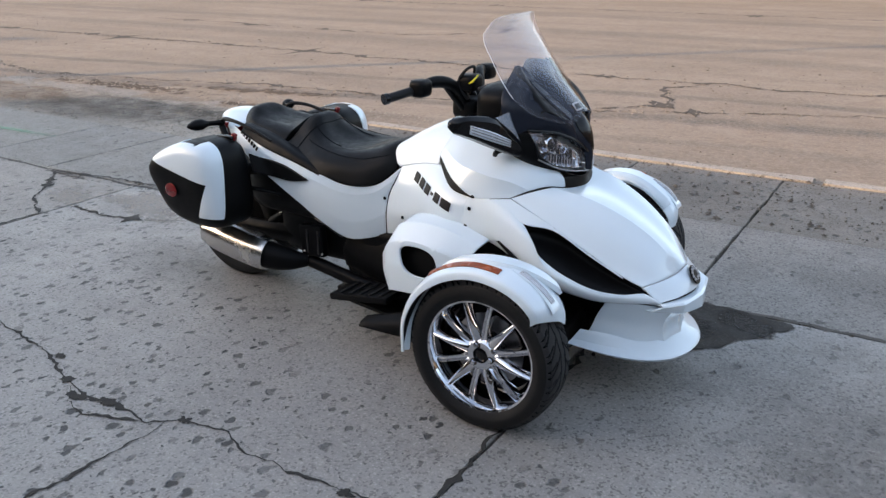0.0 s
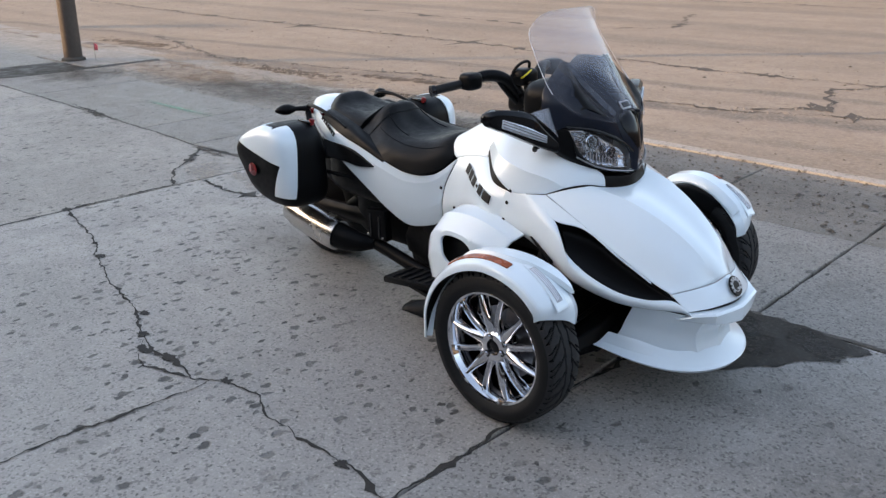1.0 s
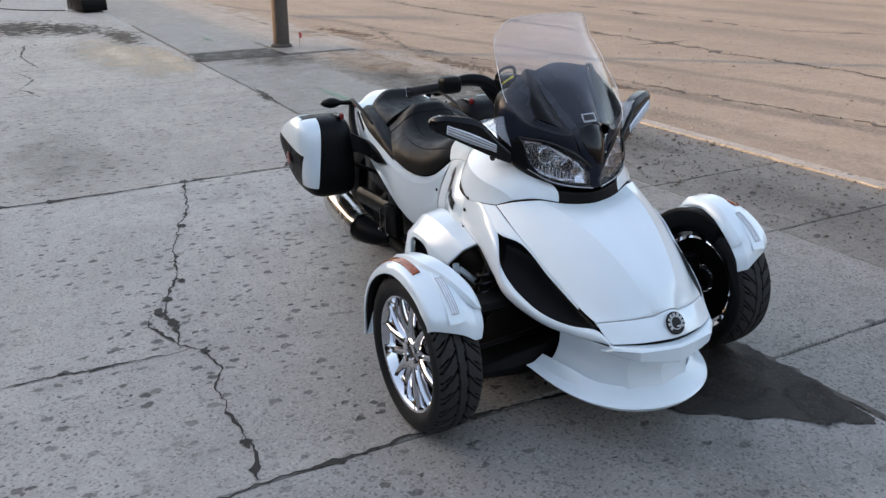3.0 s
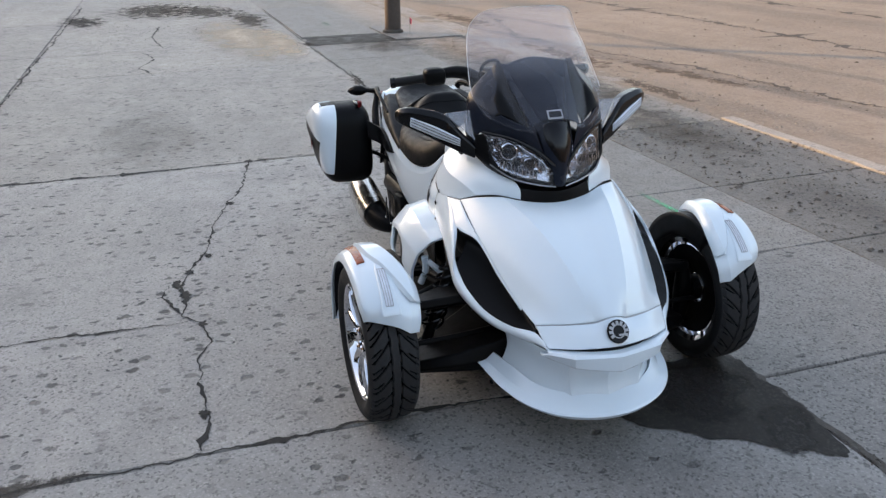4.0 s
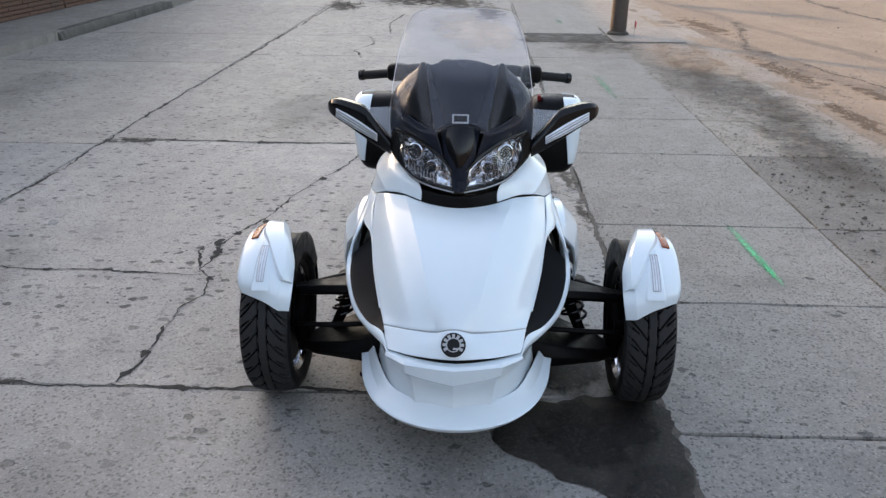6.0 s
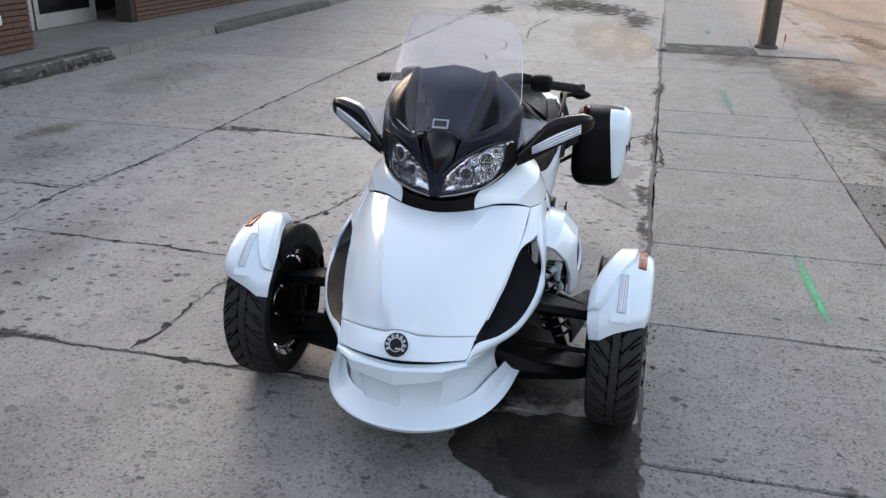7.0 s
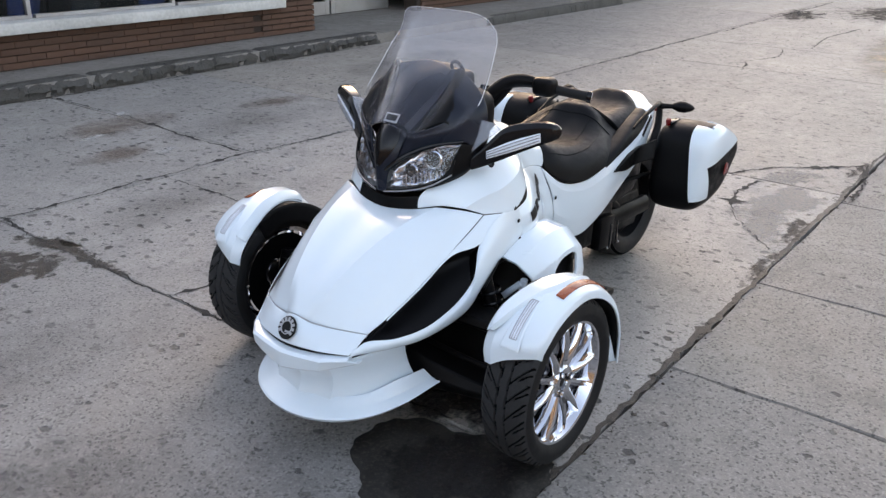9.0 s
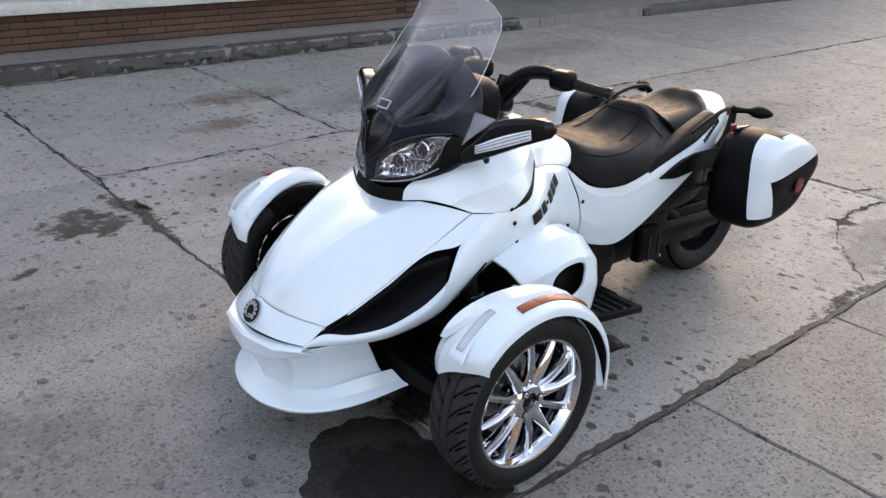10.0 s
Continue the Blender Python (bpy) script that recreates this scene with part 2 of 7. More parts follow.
GROOVE_SHADE = plain("shaded_tyre_groove", (0.0015, 0.0015, 0.0015), 0.95, grain=70.0, Specular_IOR_Level=0.05)
CHROME = plain("polished_chrome", (0.72, 0.73, 0.76), 0.06, 1.0, grain=15.0, vary=0.08, rough_vary=0.03)
STEEL = plain("brushed_exhaust_steel", (0.62, 0.60, 0.57), 0.22, 1.0, grain=90.0, vary=0.2, rough_vary=0.1)
DISC = plain("worn_brake_disc", (0.30, 0.30, 0.31), 0.35, 1.0, grain=60.0, vary=0.4)
REFLECTOR = plain("headlamp_reflector", (0.92, 0.95, 0.99), 0.10, 1.0, grain=45.0, vary=0.5, rough_vary=0.05)
LED = plain("clear_lamp_strip", (0.84, 0.89, 0.96), 0.12, 0.0, grain=60.0, vary=0.25)
AMBER = plain("amber_reflector", (0.33, 0.060, 0.010), 0.25, grain=250.0, vary=0.35, bump=0.3)
RED = plain("red_reflector", (0.20, 0.008, 0.010), 0.25, grain=250.0, vary=0.3)
DECAL = plain("black_decal_film", (0.009, 0.009, 0.010), 0.45, grain=60.0, Specular_IOR_Level=0.2)
EDGE_GLINT = plain("pale_edge_glint", (0.75, 0.75, 0.78), 0.2, grain=40.0)
SILVER = plain("silver_grey_plastic", (0.42, 0.43, 0.45), 0.35, grain=80.0)
YELLOW = plain("yellow_tag", (0.75, 0.60, 0.03), 0.5, grain=60.0)
CLEAR = glassy("clear_windshield", (0.80, 0.82, 0.90), 0.12, film=0.012, top_haze=0.10)
LENS = glassy("clear_lamp_lens", (0.84, 0.89, 0.97), 0.20, film=0.02)
FROSTED = glassy("frosted_clear_plastic", (0.72, 0.77, 0.84), 0.12, film=0.20)
SHOP_GLASS = glassy("shop_window_glass", (0.2, 0.2, 0.2), 0.11, (0.7, 0.72, 0.74), film=0.02)
SLAB = concrete("lot_concrete", (0.350, 0.326, 0.303), aggregate=0.75, smooth=0.05)
SLAB_DARK = concrete("darker_lot_concrete", (0.305, 0.287, 0.268), pits=0.85, spots=0.45, aggregate=0.95, smooth=0.09)
# far slabs: dusty tan tint that also paints in the low sun's warmth
DUSTY_WARM_SLAB = concrete("dusty_warm_lot_concrete", (0.332, 0.299, 0.268), aggregate=0.75, smooth=0.04)
WALKWAY = concrete("sidewalk_concrete", (0.238, 0.220, 0.202), pits=0.9, spots=0.22, aggregate=1.0)
VERGE = concrete("rough_brown_verge", (0.178, 0.155, 0.133), pits=0.8, spots=0.6, aggregate=1.0)
JOINT = concrete("dark_joint_dirt", (0.060, 0.048, 0.039), pits=0.8, spots=1.2, aggregate=0.8)
TAN_SLAB = concrete("dusty_tan_concrete", (0.285, 0.25, 0.215), pits=0.8, spots=1.0, aggregate=0.8)
PALE_EDGE = concrete("pale_gutter_concrete", (0.38, 0.345, 0.305), pits=0.8, spots=1.2, aggregate=0.6)
SHOP_WALK = concrete("grey_shop_walk", (0.270, 0.248, 0.226), pits=0.7, spots=0.8)
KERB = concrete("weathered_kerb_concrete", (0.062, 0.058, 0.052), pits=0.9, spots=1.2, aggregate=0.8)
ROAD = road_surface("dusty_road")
DIRT = plain("joint_dirt", (0.075, 0.064, 0.054), 0.95, grain=70.0, vary=0.5, bump=0.8)
CRACK = plain("crack_dirt", (0.036, 0.032, 0.028), 0.95, grain=90.0, vary=0.55, bump=0.8)
SOIL = plain("loose_brown_soil", (0.125, 0.104, 0.086), 0.95, grain=40.0, vary=0.55, bump=1.0)
DAMP = damp_ground()
OIL_SHADE = soft_stain("dark_oil_and_shade", (0.016, 0.014, 0.013), 0.95, 5.0, 0.18, 0.62, 0.35)
SILT_SUN_FILM = soft_stain("pale_tan_silt_and_sun", (0.60, 0.485, 0.365), 0.9, 1.6, 0.6, 0.9, 0.45)
WASHED = soft_stain("pale_washed_concrete", (0.40, 0.36, 0.32), 0.6, 4.0, 0.15, 0.85, 0.35)
MUD_FILM = soft_stain("dried_brown_mud_film", (0.085, 0.070, 0.058), 0.85, 7.0, 0.12, 0.9, 0.66)
SOIL_FILM = soft_stain("washed_dark_soil", (0.062, 0.050, 0.040), 0.8, 5.0, 0.12, 0.95, 0.60)
DRIFT_FILM = soft_stain("drifted_brown_soil", (0.085, 0.068, 0.053), 0.7, 3.6, 0.42, 0.95, 0.62)
RUST_FILM = soft_stain("rusty_film", (0.20, 0.135, 0.10), 0.6, 4.0, 0.4, 0.9, 0.5)
GRIME_SHADE_FILM = soft_stain("grey_grime_and_shade_film", (0.120, 0.110, 0.100), 0.32, 2.6, 0.6, 0.9, 0.5)
SPRAY_FILM = soft_stain("green_spray_film", (0.06, 0.56, 0.27), 0.8, 34.0, 0.45, 0.85, 0.45)
FAINT_SPRAY = soft_stain("worn_green_spray_film", (0.10, 0.50, 0.28), 0.45, 22.0, 0.30, 0.85, 0.5)
CHALK_FILM = soft_stain("worn_white_paint_film", (0.56, 0.54, 0.51), 0.65, 26.0, 0.10, 0.9, 0.55)
BRICK = bricks()
MORTAR = plain("dark_mortar", (0.040, 0.026, 0.020), 0.95, grain=70.0, vary=0.3, bump=0.4)
SILL = plain("weathered_white_sill", (0.62, 0.61, 0.58), 0.7, grain=26.0, vary=0.35, bump=0.3)
ALU = plain("aluminium_frame", (0.55, 0.55, 0.55), 0.4, 0.8, grain=60.0, vary=0.2)
POLE = plain("weathered_pole", (0.085, 0.064, 0.052), 0.8, grain=24.0, vary=0.4, bump=0.5)
DIM_ROOM = plain("shaded_shop_interior", (0.025, 0.024, 0.024), 0.9, grain=8.0, vary=0.3)
DENIM = plain("blue_denim", (0.05, 0.09, 0.26), 0.85, grain=160.0, vary=0.4)
GREYCLOTH = plain("grey_cloth", (0.06, 0.065, 0.07), 0.9, grain=120.0, vary=0.4)
PINK = plain("pink_marker_tape", (0.75, 0.12, 0.16), 0.6, grain=60.0)
PLASTER = plain("painted_block_wall", (0.40, 0.36, 0.31), 0.9, grain=12.0, vary=0.2, bump=0.3)
DARK_BLOCK = plain("dark_painted_block", (0.105, 0.092, 0.082), 0.9, grain=10.0, vary=0.3, bump=0.3)
ROOFING = plain("grey_roofing", (0.12, 0.12, 0.12), 0.95, grain=20.0, vary=0.3)


# ---- mesh helpers ----
def spline(points, n):
    """n places along a smooth curve through the points."""
    p = np.array(points, float)
    if len(p) == 2:
        return p[0] + np.linspace(0, 1, n)[:, None] * (p[1] - p[0])
    h = np.sqrt(np.linalg.norm(np.diff(p, axis=0), axis=1)) + 1e-5
    t = np.concatenate([[0], np.cumsum(h)])
    slope = np.diff(p, axis=0) / h[:, None]
    m = np.empty_like(p)
    m[0], m[-1] = slope[0], slope[-1]
    m[1:-1] = (slope[1:] * h[:-1, None] + slope[:-1] * h[1:, None]) / (h[1:] + h[:-1])[:, None]
    s = np.linspace(0, t[-1], n)
    i = np.clip(np.searchsorted(t, s, "right") - 1, 0, len(h) - 1)
    w, k = ((s - t[i]) / h[i])[:, None], h[i][:, None]
    return ((2 * w**3 - 3 * w**2 + 1) * p[i] + (w**3 - 2 * w**2 + w) * k * m[i]
            + (3 * w**2 - 2 * w**3) * p[i + 1] + (w**3 - w**2) * k * m[i + 1])


def broken(points, n, creases):
    """A curve that is smooth but for creases at these control points (counted from either end)."""
    if not creases:
        return spline(points, n)
    cuts = sorted({c % len(points) for c in creases})
    ends = [0, *cuts, len(points) - 1]
    out, left = [], n - 1
    for k, (a, b) in enumerate(zip(ends, ends[1:])):
        m = max(2, round((n - 1) * (b - a) / (len(points) - 1))) if k < len(ends) - 2 else left
        left -= m
        out.append(spline(points[a:b + 1], m + 1)[(1 if k else 0):])
    return np.concatenate(out)


def net(rows, nu, nv, creases=(), crisp=False):
    """A grid of nu x nv places through rows of control points; crisp: straight from row to row, else smooth."""
    a = np.array([broken(list(r), nv, creases) for r in rows])
    if crisp:
        steps = max(1, (nu - 1) // (len(a) - 1))
        return np.concatenate([a[k] + (a[k + 1] - a[k]) * f for k in range(len(a) - 1) for f in np.linspace(0, 1, steps, endpoint=False)[:, None, None, None]] + [a[-1:]])
    return np.array([spline(a[:, j], nu) for j in range(nv)]).transpose(1, 0, 2)


def side(rows, s):
    """Rows for one side: s = 1 left as given, -1 mirrored to the right."""
    return [[(x, y * s, z) for x, y, z in r] for r in rows]


def both(rows):
    """Full rows from half rows that start on the middle line."""
    return [[(x, -y, z) for x, y, z in r[:0:-1]] + list(r) for r in rows]


def sheet(grid, outward=None, keep=None):
    """A bmesh of one grid of faces; outward: a point on the inner side; keep(i, j): which cells stay."""
    bm = bmesh.new()
    nu, nv = grid.shape[:2]
    vs = [[bm.verts.new(grid[i, j]) for j in range(nv)] for i in range(nu)]
    for i in range(nu - 1):
        for j in range(nv - 1):
            if keep is None or keep(i / (nu - 1), j / (nv - 1)):
                bm.faces.new((vs[i][j], vs[i + 1][j], vs[i + 1][j + 1], vs[i][j + 1]))
    bm.normal_update()
    if outward is not None:
        total = sum((f.normal.dot(f.calc_center_median() - Vector(outward)) for f in bm.faces), 0.0)
        if total < 0:
            bmesh.ops.reverse_faces(bm, faces=bm.faces[:])
    bmesh.ops.delete(bm, geom=[v for v in bm.verts if not v.link_faces], context="VERTS")
    return bm


def closed(rings, caps=True):
    """A bmesh through closed rings of equal count."""
    bm = bmesh.new()
    vs = [[bm.verts.new(p) for p in r] for r in rings]
    n = len(vs[0])
    for a, b in zip(vs, vs[1:]):
        for j in range(n):
            bm.faces.new((a[j], a[(j + 1) % n], b[(j + 1) % n], b[j]))
    if caps:
        bm.faces.new(vs[0][::-1])
        bm.faces.new(vs[-1])
    bmesh.ops.recalc_face_normals(bm, faces=bm.faces[:])
    return bm


def tube(points, radius, n=10, steps=16, flat=1.0):
    """A round bar along a smooth curve; radius: a number or one for each control point."""
    path = spline(points, steps)
    rad = np.interp(np.linspace(0, 1, steps), np.linspace(0, 1, len(radius)), radius) if isinstance(radius, (list, tuple)) else [radius] * steps
    rings, up = [], Vector((0, 0, 1))
    for i in range(steps):
        d = Vector(path[min(i + 1, steps - 1)] - path[max(i - 1, 0)]).normalized()
        a = d.cross(up if abs(d.z) < 0.95 else Vector((1, 0, 0))).normalized()
        b = a.cross(d)
        rings.append([Vector(path[i]) + float(rad[i]) * (a * math.cos(q) + b * math.sin(q) * flat) for q in np.linspace(0, 2 * math.pi, n, endpoint=False)])
    return closed(rings)


def lathe(profile, n=48, axis="y", full=False):
    """Turns a profile of (radius, along) about the axis."""
    rings = []
    for q in np.linspace(0, 2 * math.pi, n, endpoint=False):
        c, s = math.cos(q), math.sin(q)
        rings.append([(r * c, a, r * s) if axis == "y" else (r * c, r * s, a) if axis == "z" else (a, r * c, r * s) for r, a in profile])
    bm = bmesh.new()
    vs = [[bm.verts.new(p) for p in r] for r in rings]
    m = len(profile)
    for i in range(n):
        a, b = vs[i], vs[(i + 1) % n]
        for j in range(m if full else m - 1):
            bm.faces.new((a[j], a[(j + 1) % m], b[(j + 1) % m], b[j]))
    bmesh.ops.remove_doubles(bm, verts=bm.verts[:], dist=1e-6)
    bmesh.ops.recalc_face_normals(bm, faces=bm.faces[:])
    return bm


def box(centre, size, turn=None, bevel=0.0, taper=1.0):
    """A block, its edges rounded; taper: the top's share of the bottom."""
    bm = bmesh.new()
    bmesh.ops.create_cube(bm, size=1.0)
    for v in bm.verts:
        k = taper if v.co.z > 0 else 1.0
        v.co = Vector((v.co.x * size[0] * k, v.co.y * size[1] * k, v.co.z * size[2]))
    if bevel:
        bmesh.ops.bevel(bm, geom=bm.edges[:], offset=bevel, segments=2, affect="EDGES", profile=0.5)
    bm.transform(Matrix.Translation(centre) @ (turn or Matrix()))
    return bm


def prism(outline, low, high, axis="z", bevel=0.0):
    """A flat shape with thickness; outline in the two other axes, in order."""
    def at(p, h):
        return {"z": (p[0], p[1], h), "y": (p[0], h, p[1]), "x": (h, p[0], p[1])}[axis]
    bm = closed([[at(p, low) for p in outline], [at(p, high) for p in outline]])
    if bevel:
        bmesh.ops.bevel(bm, geom=bm.edges[:], offset=bevel, segments=2, affect="EDGES", profile=0.5)
    return bm


def join(*bms):
    out = bmesh.new()
    for b in bms:
        me = bpy.data.meshes.new("joining")
        b.to_mesh(me)
        out.from_mesh(me)
        b.free()
        bpy.data.meshes.remove(me)
    return out


def part(name, bm, material, parent=None, label="", thick=0.0, bevel=0.0, sharp=42.0):
    """Links a bmesh as one mesh object; thick: wall thickness for an open sheet."""
    bm.normal_update()
    for f in bm.faces:
        f.smooth = True
    for e in bm.edges:
        if len(e.link_faces) == 2 and e.calc_face_angle(0.0) > radians(sharp):
            e.smooth = False
    me = bpy.data.meshes.new(name)
    bm.to_mesh(me)
    bm.free()
    me.materials.append(material)
    ob = new(name, me)
    if parent:
        ob.parent = parent
    if label:
        ob["label"] = label
    if thick:
        m = ob.modifiers.new("wall", "SOLIDIFY")
        m.thickness, m.offset, m.use_even_offset = thick, -1.0, False
    if bevel:
        m = ob.modifiers.new("edge", "BEVEL")
        m.width, m.segments, m.limit_method, m.angle_limit = bevel, 2, "ANGLE", radians(45)
    return ob


def thing(name, label, category, at=(0, 0, 0), turn=0.0, group="", kind=""):
    e = new(name)
    e.matrix_world = pose(*at, 0, 0, turn)
    return tagged(e, label, category, group, kind)


def setting(name, bm, material, label="", category=""):
    return tagged(part(name, bm, material), label, category, "", "structure")


# ---- ground ----
setting("ground", sheet(np.array([[(x, y, -0.085) for y in (-300, -60, -20, 0, 20, 45, 600)] for x in (-600, -80, -20, 0, 30, 400)], float), (0, 0, -9)),
                 DIRT, "dark packed dirt in the joints under the slabs", "ground")


def rough_road():
    xs, ys = np.linspace(-34, 22, 90), np.linspace(6.05, 30.0, 50)
    g = np.array([[(x, y, -0.020 - 0.020 * min(1, max(0, (y - 6.25) / 0.25)) + 0.003 * noise.noise((x * 0.7, y * 0.9, 0.0))) for y in ys] for x in xs])
    return sheet(g, (0, 0, -9))


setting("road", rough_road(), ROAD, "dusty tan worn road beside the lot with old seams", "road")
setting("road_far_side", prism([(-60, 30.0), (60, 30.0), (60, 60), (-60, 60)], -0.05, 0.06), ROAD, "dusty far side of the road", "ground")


def soil_bed():
    """Bare, lumpy soil between the sidewalk and the road."""
    xs, ys = np.linspace(-60, -6.78, 330), np.linspace(3.7, 6.6, 30)
    g = np.array([[(x, y, -0.022 + 0.016 * noise.noise((x * 2.1, y * 2.1, 3.0)) + 0.010 * noise.noise((x * 7, y * 7, 1.0)) - 0.02 * max(0, (y - 6.2) / 0.4)) for y in ys] for x in xs])
    return sheet(g, (0, 0, -9))


setting("soil_bed", soil_bed(), TAN_SLAB, "bare lumpy brown soil between sidewalk and road", "soil")
PAVEMENT = thing("pavement", "grey stained concrete slabs with open dirty joints", "pavement", kind="structure")


def slab(x0, x1, y0, y1, mat, z=0.0, gap=0.006, seed=0, name="slab"):
    """One cast slab with ragged edges and a worn rim."""
    rnd = random.Random(seed)
    x0, x1, y0, y1 = x0 + gap, x1 - gap, y0 + gap, y1 - gap
    rim = []
    for (ax, ay), (bx, by) in (((x0, y0), (x1, y0)), ((x1, y0), (x1, y1)), ((x1, y1), (x0, y1)), ((x0, y1), (x0, y0))):
        n = max(3, int(math.hypot(bx - ax, by - ay) / 0.11))
        for i in range(n):
            f = i / n
            j = 0.0 if i == 0 else rnd.uniform(-0.006, 0.006) * (2.2 if rnd.random() < 0.08 else 1.0)
            rim.append((ax + (bx - ax) * f + (j if ay != by else 0), ay + (by - ay) * f + (j if ax != bx else 0)))
    cx, cy = (x0 + x1) / 2, (y0 + y1) / 2
    inner = [(x + (0.004 if x < cx else -0.004), y + (0.004 if y < cy else -0.004)) for x, y in rim]
    bm = bmesh.new()
    low = [bm.verts.new((x, y, z - 0.05)) for x, y in rim]
    mid = [bm.verts.new((x, y, z - 0.006 - rnd.uniform(0, 0.004))) for x, y in rim]
    top = [bm.verts.new((x, y, z)) for x, y in inner]
    n = len(rim)
    for a, b in ((low, mid), (mid, top)):
        for i in range(n):
            bm.faces.new((a[i], a[(i + 1) % n], b[(i + 1) % n], b[i]))
    bm.faces.new(top)
    bmesh.ops.recalc_face_normals(bm, faces=bm.faces[:])
    return part(name, bm, mat, PAVEMENT, sharp=4.0)


LOT = [
    (-4.84, -1.16, 0.12, 3.75), (-9.25, -4.84, 0.12, 3.75), (-11.18, -9.25, 0.12, 3.75), (-15.4, -11.18, 0.12, 3.75),
    (-22.0, -15.4, 0.12, 3.75), (-1.16, 2.6, -2.92, 0.12), (-3.04, -1.16, -2.92, 0.12), (-4.70, -3.04, -2.92, 0.12), (-8.58, -4.70, -2.92, 0.12),
    (-11.2, -8.58, -2.92, 0.12), (-15.4, -11.2, -2.92, 0.12), (-22.0, -15.4, -2.92, 0.12), (2.6, 7.0, -2.92, 0.12), (7.0, 12.0, -2.92, 3.75), (-26.0, -22.0, -2.92, 3.75),
]
for k, q in enumerate(LOT):
    slab(*q, DUSTY_WARM_SLAB if q[1] <= -4.7 else SLAB, seed=k)
slab(-1.16, 2.6, 0.12, 3.75, SLAB_DARK, seed=41)
slab(2.6, 7.0, 0.12, 3.75, SLAB_DARK, seed=42)
WALK_X = [12.0, 9.4, 7.0, 4.6, 2.4, 0.6, -0.95, -2.03, -3.09, -4.69, -5.88, -6.80, -9.35, -10.75]
for k, (b, a) in enumerate(zip(WALK_X, WALK_X[1:])):
    slab(a, b, 3.75, 5.04, WALKWAY, -0.004, seed=50 + k)
    if k < 11:
        slab(a, b, 5.04, 6.28, VERGE if a > -4.7 else TAN_SLAB, -0.010, seed=80 + k)
slab(-16.6, -11.75, 3.78, 5.0, WALKWAY, -0.002, seed=70)
slab(-12.6, -10.9, 5.04, 6.1, WALKWAY, 0.001, seed=71)
for k in range(4):
    slab(7.4 - 4.05 * k, 11.4 - 4.05 * k, 6.28, 6.42, PALE_EDGE, 0.002, seed=90 + k, name="gutter_edge")


# ---- cracks, stains and litter on the ground ----
def ribbon(points, width, z=0.0025, seed=0, step=0.022, ragged=0.65, wander=0.014):
    """A dirt-filled crack: a thin uneven strip that wanders along a line."""
    rnd = random.Random(seed)
    p = np.array(points, float)
    d = np.linalg.norm(np.diff(p, axis=0), axis=1)
    t = np.concatenate([[0], np.cumsum(d)])
    n = max(4, int(t[-1] / step))
    s = np.linspace(0, t[-1], n)
    path = np.stack([np.interp(s, t, p[:, 0]), np.interp(s, t, p[:, 1])], 1)
    off = lw = lw2 = blob = 0.0
    bm, last = bmesh.new(), None
    for i in range(n):
        a = path[min(i + 1, n - 1)] - path[max(i - 1, 0)]
        a = np.array([-a[1], a[0]]) / (np.linalg.norm(a) + 1e-9)
        off = off * 0.88 + rnd.gauss(0, wander * 0.40)
        lw = lw * 0.72 + rnd.gauss(0, ragged * 0.62)
        lw2 = lw2 * 0.8 + rnd.gauss(0, 0.15)
        blob = 1.5 if rnd.random() < 0.04 * ragged else blob * 0.55
        w = width * 0.42 * (1 + blob) * math.exp(lw) / 2
        fade = min(1.0, 0.45 + min(i, n - 1 - i) / 4)
        c = path[i] + a * (off + rnd.gauss(0, width * 0.07))
        pair = [bm.verts.new((*(c + a * w * fade), z)), bm.verts.new((*(c - a * w * fade * math.exp(lw2)), z))]
        if last:
            bm.faces.new((last[0], last[1], pair[1], pair[0]))
        last = pair
    bm.normal_update()
    if bm.faces and sum(f.normal.z for f in bm.faces) < 0:
        bmesh.ops.reverse_faces(bm, faces=bm.faces[:])
    return bm


def patch(outline, z, seed=0, ragged=0.02, n=90):
    """A thin stain with a ragged outline."""
    rnd = random.Random(seed)
    ring = spline(list(outline) + [outline[0]], n)[:-1]
    c = ring.mean(0)
    waves = [(k, rnd.uniform(0, 6.3), rnd.gauss(0, 1) / k ** 0.75) for k in range(3, 34)]
    out = []
    for i, (x, y) in enumerate(ring):
        off = ragged * 1.6 * sum(h * math.sin(k * 6.2832 * i / len(ring) + q) for k, q, h in waves)
        d = np.array([x, y]) - c
        d = d / (np.linalg.norm(d) + 1e-9)
        out.append((x + d[0] * off, y + d[1] * off))
    bm = bmesh.new()
    mid = bm.verts.new((*c, z))
    vs = [bm.verts.new((*q, z)) for q in out]
    for a, b in zip(vs, vs[1:] + vs[:1]):
        bm.faces.new((mid, a, b))
    bm.normal_update()
    if sum(f.normal.z for f in bm.faces) < 0:
        bmesh.ops.reverse_faces(bm, faces=bm.faces[:])
    return bm


def ground_mark(name, bm, mat, label, category):
    return tagged(part(name, bm, mat), label, category, "", "structure")


